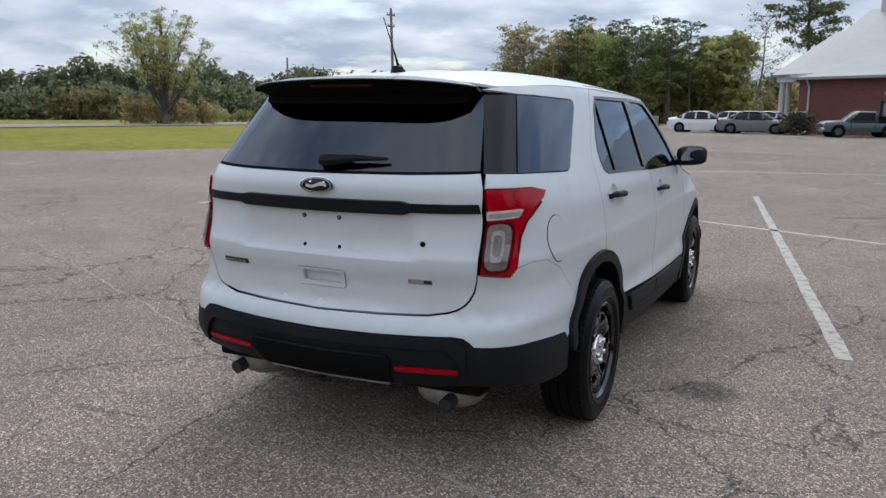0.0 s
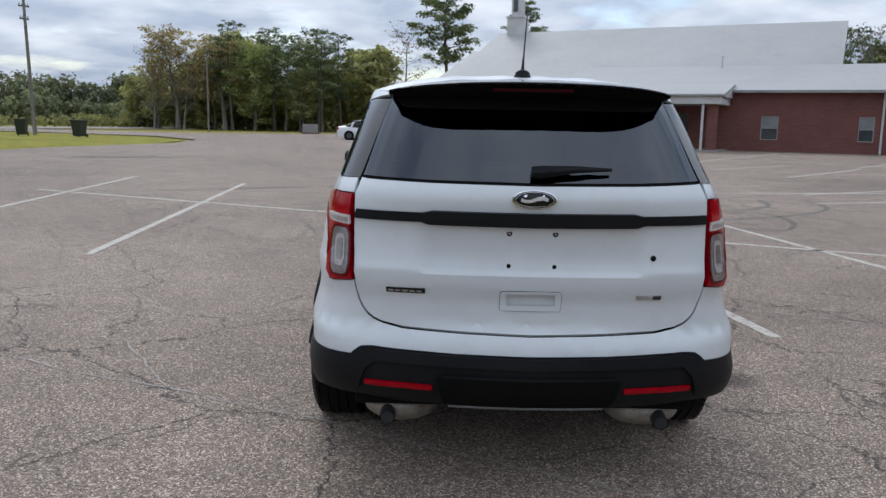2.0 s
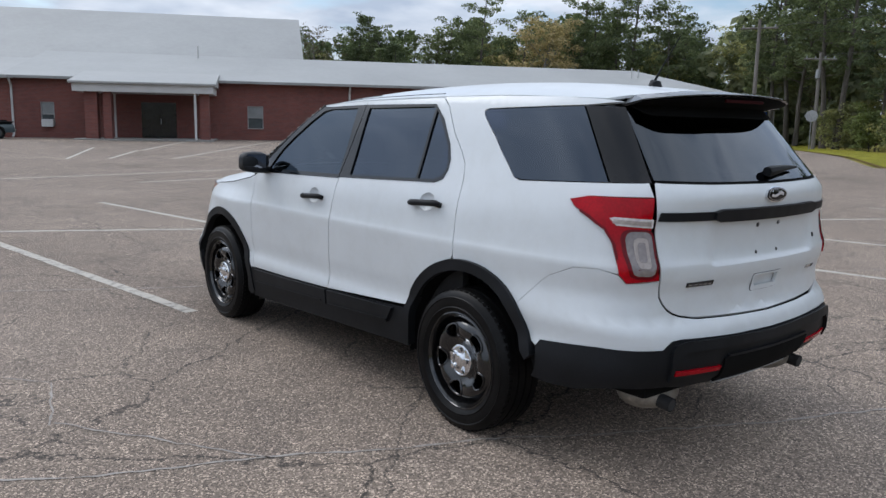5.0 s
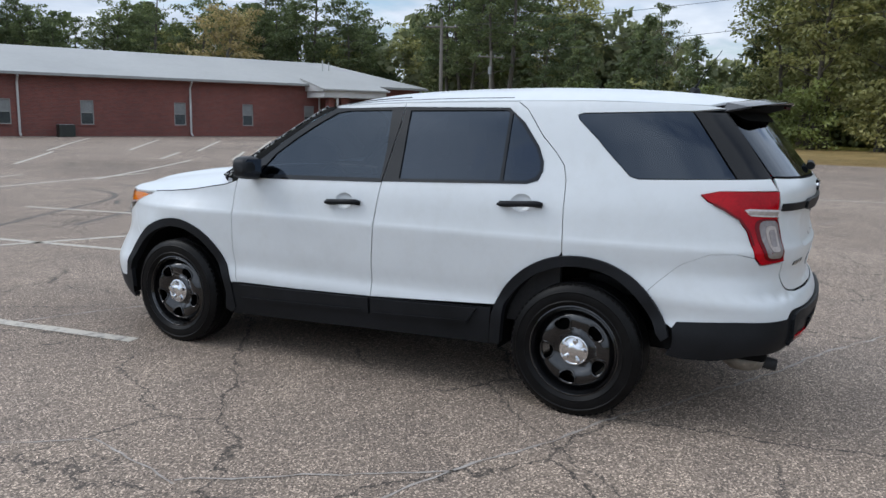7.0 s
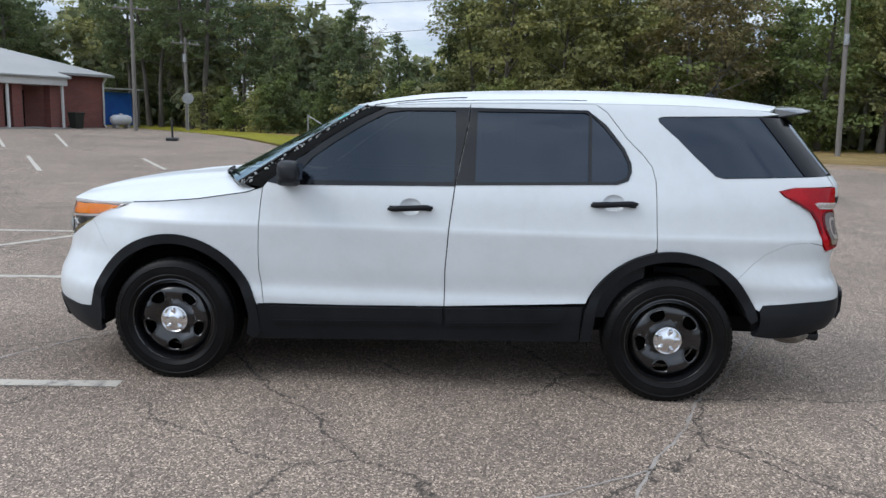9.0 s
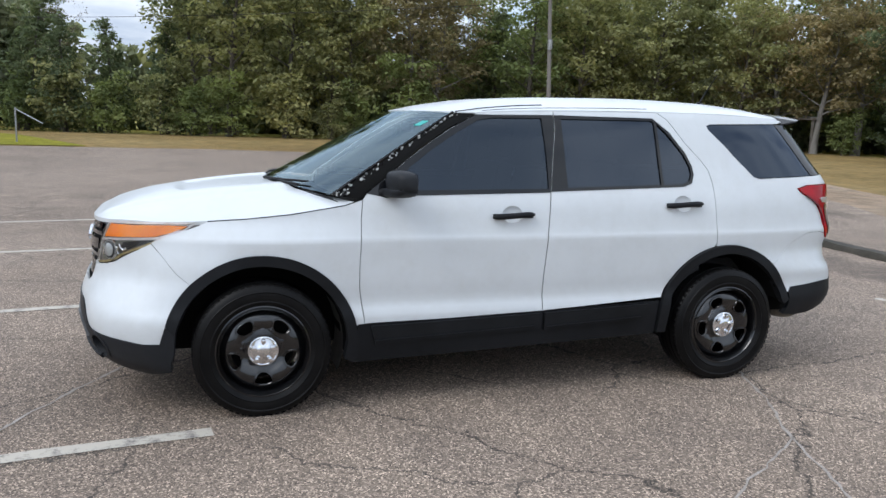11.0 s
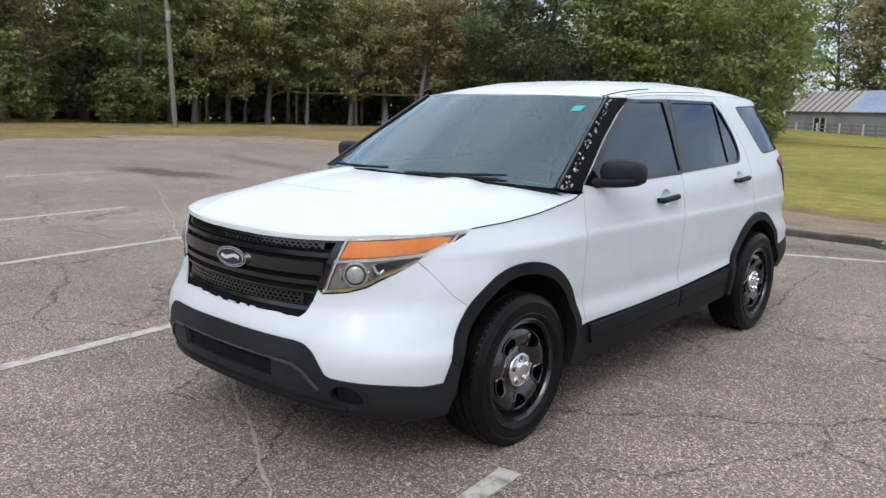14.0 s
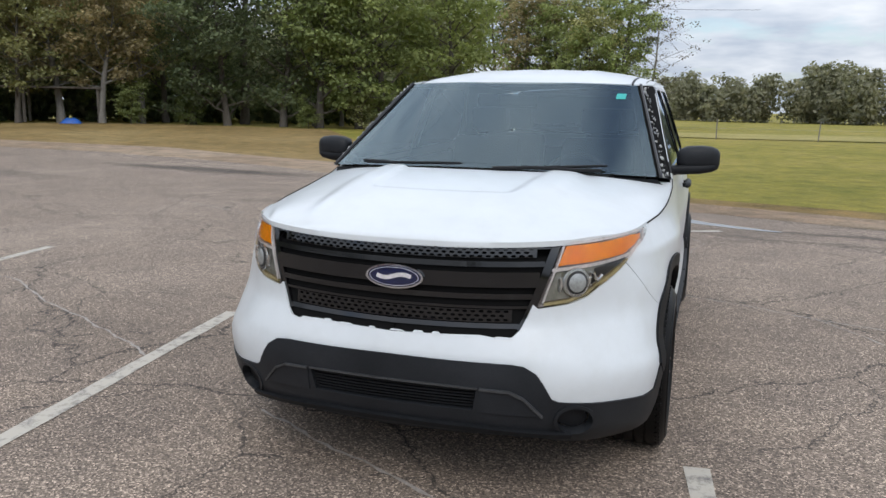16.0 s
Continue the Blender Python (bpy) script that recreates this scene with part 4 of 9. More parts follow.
def grow(seed, height, crown_from, width, kind, leaf_count, leaf_size, trunk=0.22, limbs=16):
    """Trunk mesh data with limbs and crown leaves of one tree."""
    rng, rn = random.Random(seed), np.random.default_rng(seed)
    bm = bmesh.new()
    conifer = kind in ("pine", "cedar")
    lean = Vector((rng.uniform(-0.05, 0.05), rng.uniform(-0.05, 0.05), 1))
    path = limb_path(rng, (0, 0, -0.25), lean, height * (0.97 if conifer else 0.6 if kind == "spread" else 0.82), 8)
    for p in path:
        p.x *= 0.35
        p.y *= 0.35
    tube(bm, path, [trunk * (1.25 if i == 0 else (1 - 0.86 * i / 8)) for i in range(9)], 9)
    centres, spreads = [], []
    for i in range(limbs):
        t = crown_from + (1 - crown_from) * (i + rng.random()) / limbs
        k = min(7, int(t * 8))
        p = path[k].lerp(path[k + 1], t * 8 - k)
        az = i * 2.4 + rng.uniform(-0.5, 0.5)
        f = (t - crown_from) / (1 - crown_from)
        if kind == "pine":
            ln, rise = width * (0.45 + 0.75 * math.sin(math.pi * min(1.0, 0.25 + 0.75 * f))) * rng.uniform(0.55, 1.1) + 0.3, 0.25
        elif kind == "cedar":
            ln, rise = width * (1.04 - f) * rng.uniform(0.75, 1.1) + 0.25, 0.25
        elif kind == "spread":   # limbs fan out of a short trunk to a wide dome
            p = path[1].lerp(path[3], (i + rng.random()) / limbs)
            el = radians(90 * ((i * 0.618 + 0.11) % 1.0) ** 0.8)
            end = Vector((width * math.cos(az) * math.cos(el), width * math.sin(az) * math.cos(el), height * (0.52 + 0.48 * math.sin(el)))) * rng.uniform(0.90, 1.03)
            ln, rise = (end - p).length, (end - p).z / max(0.2, math.hypot(end.x - p.x, end.y - p.y))
        else:
            ln, rise = width * (0.55 + 0.6 * math.sin(math.pi * (0.12 + 0.80 * f))) * rng.uniform(0.65, 1.15), 0.25 + 0.75 * t
        lp = limb_path(rng, p, (math.cos(az), math.sin(az), rise), ln, 4, 0.1 if conifer else 0.04 if kind == "spread" else 0)
        r0 = trunk * 0.38 * (1.15 - t)
        tube(bm, lp, [r0, r0 * 0.75, r0 * 0.5, r0 * 0.3, r0 * 0.12], 4)
        pad = {"pine": 0.34 + 0.13 * ln, "cedar": 0.30 + 0.20 * ln, "spread": 0.42, "bare": 0.4}.get(kind, 0.42 + 0.15 * ln)
        for j in (2, 3, 4) if kind != "cedar" else (1, 2, 3, 4):
            centres.append(tuple(lp[j] + Vector((rng.uniform(-0.3, 0.3), rng.uniform(-0.3, 0.3), rng.uniform(-0.1, 0.2)))))
            spreads.append(pad * rng.uniform(0.7, 1.15))
        for _ in range({"bare": 8, "spread": 10, "pine": 2, "cedar": 1}.get(kind, 3)):
            j = rng.randint(1, 3)
            way = Vector((rng.uniform(-1, 1), rng.uniform(-1, 1), rng.uniform(-0.2, 0.9)))
            if kind == "spread":
                way = way * 0.62 + (lp[j + 1] - lp[j]).normalized()
            tp = limb_path(rng, lp[j], way, ln * (rng.uniform(0.18, 0.36) if kind == "spread" else rng.uniform(0.35, 0.6)), 3)
            tube(bm, tp, [r0 * 0.4, r0 * 0.3, r0 * 0.2, r0 * 0.08], 3, False)
            centres.append(tuple(tp[-1]))
            spreads.append(pad * rng.uniform(0.55, 1.0))
    if conifer:
        centres.append(tuple(path[-1]))
        spreads.append(0.45)
    data = leaves(rn, centres, spreads, leaf_count, leaf_size, {"pine": 0.5, "cedar": 0.7, "spread": 0.7}.get(kind, 0.52)) if leaf_count else None
    return bm, data


def crown_mesh(name, data, material, parent, label=""):
    me = bpy.data.meshes.new(name)
    v, f = data
    me.vertices.add(len(v))
    me.vertices.foreach_set("co", v.ravel())
    me.loops.add(f.size)
    me.loops.foreach_set("vertex_index", f.ravel().astype(np.int32))
    me.polygons.add(len(f))
    me.polygons.foreach_set("loop_start", np.arange(0, f.size, f.shape[1], dtype=np.int32))
    me.polygons.foreach_set("loop_total", np.full(len(f), f.shape[1], dtype=np.int32))
    me.materials.append(material)
    me.update()
    ob = new(name, me)
    if parent:
        ob.parent = parent
    if label:
        tagged(ob, label)
    return ob


def tree(name, seed, height, crown_from, width, kind, count, size, leaf_material, bark, label, trunk=0.22, limbs=16):
    t = thing(name, Matrix.Translation((0, 0, -60 - seed)), label, "tree")
    bm, data = grow(seed, height, crown_from, width, kind, count, size, trunk, limbs)
    part("trunk", bm, bark, t, smooth=50)
    if data:
        crown_mesh("crown", data, leaf_material, t)
    return t


KINDS = {
    "green": [tree("oak_tree", 11 + i, 10.5 + i, 0.08, 3.5, "oak", 6800, 0.135, M_LEAF_GREEN, M_BARK, "dense green broadleaf tree with low branches at the wood edge", 0.24, 22) for i in range(3)],
    "evergreen": [tree("evergreen_tree", 81 + i, 10.5 + i, 0.05, 3.3, "oak", 8200, 0.120, M_LEAF_PINE, M_BARK, "dense dark evergreen tree with branches to the ground", 0.22, 26) for i in range(2)],
    "olive": [tree("hardwood_tree", 21 + i, 11.0 + i, 0.16, 3.2, "oak", 5900, 0.131, M_LEAF_OLIVE, M_BARK, "olive-green autumn hardwood tree at the wood edge", 0.20, 20) for i in range(3)],
    "rust": [tree("hardwood_tree", 31 + i, 11.0 + i, 0.26, 3.3, "oak", 6200, 0.128, M_LEAF_RUST, M_PALE_BARK, "russet-brown autumn hardwood tree at the wood edge", 0.26, 20) for i in range(2)],
    "pine": [tree("pine_tree", 41 + i, 14.0 + i, 0.34, 2.7, "pine", 5300, 0.132, M_LEAF_PINE, M_BARK, "tall dark green pine tree with a bare lower trunk", 0.22, 24) for i in range(3)],
    "tall": [tree("tall_pine_tree", 91 + i, 17.5, 0.40, 2.3, "pine", 11000, 0.13, M_LEAF_PINE, M_BARK, "very tall dark dense pine tree behind the hall", 0.24, 34) for i in range(2)],
    "cedar": [tree("cedar_tree", 46 + i, 8.2 + 0.8 * i, 0.03, 2.1, "cedar", 4800, 0.12, M_LEAF_PINE, M_BARK, "dark conical cedar tree at the wood edge", 0.14, 26) for i in range(2)],
    "slim": [tree("slim_tree", 71 + i, 10.5 + i, 0.36, 2.4, "oak", 4200, 0.135, (M_LEAF_OLIVE, M_LEAF_LIGHTENED)[i % 2], M_PALE_BARK, "slim pale-trunked tree with a thin high crown", 0.13, 14) for i in range(3)],
    "bare": [tree("bare_tree", 51 + i, 10.0 + i, 0.2, 2.9, "bare", 1900, 0.075, M_TWIG, M_PALE_BARK, "nearly leafless grey autumn tree", 0.14, 18) for i in range(2)],
    "low": [tree("shrub", 61 + i, 3.2 + 0.6 * i, 0.02, 1.7, "oak", 2600, 0.115, (M_LEAF_GREEN, M_LEAF_OLIVE)[i % 2], M_BARK, "leafy green shrub at the foot of the wood", 0.06, 14) for i in range(3)],
}
USED = {}


def plant(kind, x, y, scale=1.0, turn=None, z=None, group="trees at the wood edge"):
    """The first of a kind stands where it is first wanted; further ones are copies."""
    rng = random.Random(round(x * 13.7 + y * 7.1, 2))
    src = KINDS[kind][rng.randrange(len(KINDS[kind]))]
    s = scale * rng.uniform(0.9, 1.12)
    m = pose(x, y, gz(x, y) if z is None else z, rng.uniform(-2, 2), rng.uniform(-2, 2), rng.uniform(0, 360) if turn is None else turn)
    if src.name not in USED:
        USED[src.name] = True
        src.matrix_world = m @ Matrix.Diagonal((s, s, s, 1))
        tagged(src, group=group)
        return src
    t = copy_thing(src, m)
    t.scale = (s, s, s)
    return t


wood = random.Random(5)
# edge of the wood beside the car park, from the far end of the hall round to the barn
EDGE = [(58, 33), (52, 24), (46, 15), (43, 7), (41.5, 0), (40.5, -7), (39.5, -14), (38, -21), (36, -28), (31, -33), (24.5, -35), (18.5, -34.5), (12.2, -39)]


def edge_kind(x, y):
    """What grows along the edge: pines, cedars, mixed hardwoods, bare slim trunks, a russet oak, then dark and olive oaks."""
    if y > 15:
        return wood.choice(["pine", "pine", "cedar", "pine"])
    if 5.5 < y:
        return "cedar"
    if y > -18.5:
        return wood.choice(["olive", "green", "olive", "rust", "cedar", "olive"])
    if y > -29.5:
        return wood.choice(["slim", "slim", "olive", "slim"])
    if x > 29.5:
        return "rust"
    return "evergreen" if x > 21 else "green"


for (ax, ay), (bx, by) in zip(EDGE, EDGE[1:]):
    d = Vector((bx - ax, by - ay))
    out = Vector((-d.y, d.x)).normalized()
    n = max(1, round(d.length / 2.7))
    for k in range(n):
        p = Vector((ax, ay)) + d * (k + wood.uniform(0.15, 0.85)) / n
        kind = edge_kind(p.x, p.y)
        q = p + out * wood.uniform(0.3, 1.8)
        plant(kind, q.x, q.y, wood.uniform(0.82, 1.0) if kind == "cedar" else 0.58 if 13 < q.y < 18 else 0.92)
        open_floor = -29.5 < p.y < -18.5
        if not open_floor and p.y < 22 and (p.y > -20 or wood.random() < 0.5):
            q = p + out * wood.uniform(-0.9, 0.3)
            plant("low", q.x, q.y, wood.uniform(0.55, 1.0) if p.y > -20 else wood.uniform(0.35, 0.6), group="shrubs at the wood edge")
        q = p + out * wood.uniform(3.5, 7)
        if 5.5 < p.y < 14.5:
            if k % 2:
                plant(wood.choice(["cedar", "bare"]), q.x, q.y, 0.85)
        elif open_floor:
            plant("slim", q.x, q.y, wood.uniform(0.9, 1.1))
            q = p + out * wood.uniform(7, 10)
            plant(wood.choice(["olive", "slim", "green"]), q.x, q.y, wood.uniform(0.9, 1.05))
        elif k % 2 == 0:
            kind, size = wood.choice(["pine", "olive", "pine", "green", "bare"]), wood.uniform(0.95, 1.12)
            if not (q.x > 46 and 4 < q.y < 16):   # the sky shows over the cedars there
                plant(kind, q.x, q.y, size)
# trees behind and beside the barn
for x, y, k, s in ((9.5, -92, "green", 1.35), (13, -95, "olive", 1.5), (17, -95, "green", 1.5), (22, -98, "rust", 1.45), (15, -99, "olive", 1.6), (27, -101, "green", 1.5), (6.2, -96, "bare", 1.5), (20, -100, "green", 1.6), (34, -97, "olive", 1.4), (10, -101, "pine", 1.3),
                   (24, -52, "olive", 1.0), (28, -54, "green", 1.1), (32, -60, "olive", 1.2), (30, -66, "green", 1.2), (33, -78, "rust", 1.2), (25.5, -63, "olive", 0.9), (30, -76, "green", 1.0), (33.5, -96, "olive", 1.2), (38, -93, "green", 1.2), (36, -84, "olive", 1.1), (29.5, -77, "low", 1.3), (25.6, -65, "low", 1.1), (34, -92, "low", 1.6), (37.5, -90, "low", 1.5)):
    plant(k, x, y, s)
# tall pines and hardwoods that rise behind the hall
for x, y, k, s in ((60, 41, "pine", 1.0), (55, 48, "pine", 1.05), (50.5, 54, "olive", 0.85), (46.5, 58, "pine", 0.95), (42.5, 62, "pine", 0.85), (37, 66, "bare", 1.0), (33.5, 69, "olive", 0.75), (64, 36, "olive", 1.0), (63, 28, "pine", 1.0), (60, 21, "pine", 0.95), (66, 24, "bare", 1.2),
                   (57, 11, "pine", 0.60), (56, 1, "pine", 0.95), (54, 55, "rust", 0.9), (49, 47, "rust", 0.95), (14, 98, "bare", 1.15), (12, 103, "pine", 1.0)):
    plant(k, x, y, s, group="trees behind the hall")
# close row of pines and hardwoods behind the long wing
row = random.Random(21)
for k in range(14):
    f = k / 13
    for back in (0, 5)[:1 + k % 2]:
        plant(row.choice(["pine", "pine", "olive", "pine"]), 33 + 30 * f + row.uniform(-1.2, 1.2) + back * 0.6, 73 - 33 * f + row.uniform(-1.2, 1.2) + back * 0.6, row.uniform(0.6, 0.86) + 0.14 * f, group="trees behind the hall")
# group of tall trees beyond the parked cars
for x, y, k, s in ((-38, 98, "olive", 0.92), (-34.5, 95, "rust", 1.08), (-31, 99, "olive", 1.05), (-28.5, 95, "rust", 1.12), (-25.5, 98, "olive", 1.12), (-22.5, 96, "pine", 0.86), (-19.5, 99, "olive", 1.0), (-17, 96, "pine", 0.86), (-14.3, 98, "pine", 0.84),
                   (-24, 103, "green", 1.0), (-30, 104, "green", 1.0), (-18, 104, "green", 0.95), (-6.2, 91, "bare", 1.22), (-27, 93, "pine", 0.84), (-20.5, 93, "pine", 0.86), (-16, 93, "pine", 0.82), (-33, 93, "bare", 1.1), (-37, 94, "bare", 0.95), (-24, 92, "green", 0.8), (-18.5, 92, "olive", 0.75), (-36, 104, "green", 0.9)):
    plant(k, x, y, s * 1.03, group="trees beyond the parked cars")
# a tall dark pine that stands behind the hall's gable
plant("tall", -0.2, 80.5, 1.0, group="trees behind the hall")
plant("tall", 8.6, 93.5, 1.0, group="trees behind the hall")
# the wide-crowned tree that stands alone before the far wood
lone = tree("spreading_tree", 77, 9.3, 0.30, 4.9, "spread", 21000, 0.078, M_LEAF_OLIVE, M_BARK, "broad thin-leaved spreading tree standing alone before a far wood", 0.3, 40)
lone.matrix_world = pose(-52.2, 48.8, gz(-52, 48))
lone.scale = (1.05, 1.05, 1.03)


def far_wood(name, line, depth, height, count, size, material, label, seed, spread=1.0, even=0.62):
    """A belt of woodland too deep to tell its trees apart, with a ragged top of uneven crowns."""
    rn = np.random.default_rng(seed)
    cs, sp = [], []
    for (ax, ay), (bx, by) in zip(line, line[1:]):
        ln = math.hypot(bx - ax, by - ay)
        n = max(2, int(ln / (0.13 * height)))
        for k in range(n):
            t = (k + rn.random()) / n
            x, y = ax + (bx - ax) * t, ay + (by - ay) * t
            nx, ny = -(by - ay) / ln, (bx - ax) / ln
            d = rn.random() * depth
            h = height * rn.uniform(even, 1.10) * (0.88 + 0.12 * math.sin(x * 0.31 + y * 0.23)) * (0.72 if 40 < x < 70 and 4 < y < 15 else 1.0)
            for f, r in ((0.10, 0.17), (0.27, 0.21), (0.45, 0.22), (0.62, 0.21), (0.78, 0.18), (0.90, 0.12)):
                for _ in range(2):
                    cs.append((x + nx * d + rn.normal(0, 0.09 * h), y + ny * d + rn.normal(0, 0.09 * h), gz(x, y) + h * f))
                    sp.append(h * r * 0.75 * spread)
    return tagged(crown_mesh(name, leaves(rn, cs, sp, count, size, 0.9, 0.2), material, None), label, "woodland", "", "stuff")


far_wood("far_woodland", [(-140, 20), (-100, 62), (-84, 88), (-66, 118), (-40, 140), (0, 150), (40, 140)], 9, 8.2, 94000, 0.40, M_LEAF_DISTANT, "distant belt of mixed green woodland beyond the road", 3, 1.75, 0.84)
far_wood("far_woodland", [(-130, 22), (-98, 58), (-82, 84), (-64, 114), (-38, 136)], 5, 5.4, 36000, 0.32, M_LEAF_LIGHTENED, "lower hazy green trees before the distant wood", 13, 1.5, 0.75)
far_wood("far_woodland", [(-124, 26), (-110, 42)], 3, 3.6, 5000, 0.26, M_LEAF_OLIVE, "olive autumn bushes before the distant wood", 31, 1.2)
far_wood("far_woodland", [(-90, 66), (-80, 80)], 3, 4.2, 6000, 0.26, M_LEAF_RUST, "russet autumn bushes before the distant wood", 32, 1.2)
far_wood("scrub", [(-55.5, 47.0), (-50.0, 53.0)], 2.5, 2.7, 5000, 0.14, M_LEAF_RUST, "rusty brown bushes round the foot of the lone tree", 33, 1.2)
# Lightened leaves make up for the light lost inside this belt.
far_wood("woodland", [(62, 40), (54, 18), (50, 0), (47.5, -16), (44, -32), (34, -42), (24, -46), (17, -46)], 9, 10.6, 56000, 0.39, M_LEAF_LIGHTENED, "deep shaded mixed woodland behind the wood edge", 4)
far_wood("woodland", [(51, 4), (49, -12), (45, -26), (40, -38), (30, -46), (22, -50)], 7, 8.5, 34000, 0.35, M_LEAF_OLIVE, "dense shaded woodland behind the lean-to", 14, 1.1)
far_wood("woodland", [(38, 80), (52, 66), (63, 52), (67, 41), (64, 31)], 7, 13.5, 50000, 0.39, M_LEAF_PINE, "dark pine woodland behind the hall", 6)
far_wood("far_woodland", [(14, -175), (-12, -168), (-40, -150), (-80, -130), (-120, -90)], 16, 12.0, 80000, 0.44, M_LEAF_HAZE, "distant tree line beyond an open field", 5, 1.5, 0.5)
far_wood("woodland", [(-40, 108), (-10, 112), (14, 118)], 8, 6.0, 13000, 0.34, M_LEAF_RUST, "low brown woodland beyond the parked cars", 8)
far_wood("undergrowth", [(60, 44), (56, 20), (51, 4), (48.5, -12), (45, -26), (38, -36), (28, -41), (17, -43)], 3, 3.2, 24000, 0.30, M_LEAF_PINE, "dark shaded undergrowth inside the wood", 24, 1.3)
far_wood("woodland", [(-43, 103), (-26, 101), (-10, 102)], 5, 12.0, 42000, 0.38, M_LEAF_OLIVE, "dense autumn woodland beyond the parked cars", 25, 1.35)
far_wood("hedge", [(-58, 62), (-50, 84), (-42, 104)], 2.0, 1.7, 7000, 0.15, M_LEAF_OLIVE, "scrubby hedge along the far side of the road", 9)


def utility_pole(x, y, top, lean, arms, label, lamp=False, r=0.13):
    z0 = gz(x, y)
    t = thing("utility_pole", pose(x, y, z0), label, "utility pole", "utility poles")
    bm = bmesh.new()
    tube(bm, [(0, 0, -0.3), (lean * 0.5, 0, (top - z0) * 0.5), (lean, 0, top - z0)], [r, r * 0.85, r * 0.68], 10)
    part("pole", bm, M_POLE, t, smooth=40)
    for h, half, az in arms:
        c, s = math.cos(radians(az)), math.sin(radians(az))
        bm = bmesh.new()
        hz = h - z0
        tube(bm, [(lean - c * half, -s * half, hz), (lean + c * half, s * half, hz)], 0.06, 6)
        part("cross_arm", bm, M_POLE, t)
        for k in (-0.85, -0.3, 0.3, 0.85):
            bm = bmesh.new()
            tube(bm, [(lean + c * half * k, s * half * k, hz + 0.04), (lean + c * half * k, s * half * k, hz + 0.18)], [0.05, 0.03], 6)
            part("insulator", bm, M_STEEL, t)
    if lamp:
        bm = bmesh.new()
        tube(bm, [(lean * 0.7 - 0.16, 0, lamp - z0 - 0.25), (lean * 0.7 - 0.16, 0, lamp - z0 + 0.25)], 0.13, 10)
        part("transformer", bm, M_STEEL, t)
    return t


utility_pole(-27.9, 47.5, 9.1, -0.25, ((8.6, 0.35, 60), (7.8, 0.3, 60)), "tall weathered utility pole beside the lawn")
utility_pole(-52.1, 66.7, 7.3, 0, (), "distant utility pole beside the road")
utility_pole(40.0, 20.8, 7.75, 0, ((7.25, 1.0, -62),), "weathered utility pole with a cross-arm near the hall")
utility_pole(46.5, 20.3, 6.3, 0, ((5.9, 1.0, -40),), "weathered utility pole with a transformer before the wood", lamp=5.0)
utility_pole(33.0, -16.2, 9.4, 0.75, (), "leaning utility pole before the wood", lamp=5.6)
utility_pole(-24.8, 75.7, 7.6, 0, (), "thin light pole on the far verge", r=0.09)


def cable(a, b, sag, label="black overhead power cable between poles"):
    a, b = Vector(a), Vector(b)
    bm = bmesh.new()
    tube(bm, [a.lerp(b, k / 16) - Vector((0, 0, sag * 4 * (k / 16) * (1 - k / 16))) for k in range(17)], 0.012, 5)
    tagged(mesh_object("power_cable", bm, M_WIRE), label, "cable", "overhead cables")


cable((33.7, -16.2, 9.0), (40.4, 20.0, 7.35), 0.5)
cable((33.6, -16.2, 7.8), (46.5, 20.3, 6.1), 0.4)
cable((33.7, -16.2, 9.0), (-4, -60, 9.0), 1.2)

# ---- the suv ----
def paint_mat(name, colour):
    m, n, l, b = node_mat(name)
    dust = noise_node(n, l, 1.3, 6, 0.62)
    grime = noise_node(n, l, 7.0, 6, 0.7)
    col = ramp(n, l, dust.outputs[0], [(0.3, tuple(c * 0.93 for c in colour)), (0.7, colour)])
    col = mix(n, l, "MULTIPLY", 0.5, col, ramp(n, l, grime.outputs[0], [(0.28, (0.90, 0.89, 0.87)), (0.55, (1, 1, 1))]))
    l.new(col, b.inputs["Base Color"])
    b.inputs["Roughness"].default_value, b.inputs["Coat Weight"].default_value, b.inputs["Coat Roughness"].default_value = 0.42, 0.5, 0.16
    return m


M_PAINT = paint_mat("white car paint", (0.618, 0.645, 0.662))
M_CLAD = surface("grained black plastic", (0.008, 0.0088, 0.010), (0.015, 0.016, 0.0185), 0.5, coarse=2.5, fine=160, relief=0.12, depth=0.001, wear=0.25, spec=0.15)
# A greyer tone than the sill plastic, for lower bumper and mirror caps.
M_GREYPLASTIC = surface("greyer black plastic", (0.012, 0.0135, 0.016), (0.023, 0.025, 0.029), 0.5, coarse=3.5, fine=150, relief=0.12, depth=0.001, wear=0.25, spec=0.22)
# Lighter tone paints the sky's highlight along the bumper's moulded edges.
M_EDGEGLINT = surface("black plastic edge with a painted highlight", (0.035, 0.036, 0.038), (0.07, 0.072, 0.075), 0.45, coarse=6, fine=80, relief=0.05)
M_GLOSSBLACK = surface("gloss black plastic", (0.006, 0.006, 0.007), (0.010, 0.010, 0.011), 0.12, coarse=2, fine=50, relief=0.0, coat=0.1, spec=0.3)
M_GRILLE = surface("gloss black grille plastic", (0.005, 0.005, 0.006), (0.009, 0.009, 0.010), 0.13, coarse=2, fine=50, relief=0.0, coat=0.3, spec=0.5)
M_LINER = surface("dusty wheel arch liner", (0.035, 0.033, 0.030), (0.10, 0.094, 0.085), 0.9, coarse=6, fine=60, relief=0.2, depth=0.003)
M_PILLAR = surface("black pillar plastic", (0.006, 0.006, 0.007), (0.010, 0.010, 0.011), 0.14, coarse=2, fine=50, relief=0.0, spec=0.28)
M_BAR = surface("pale lamp bar", (0.62, 0.58, 0.58), (0.74, 0.70, 0.70), 0.25, coarse=4, fine=60, relief=0.02, coat=0.5)
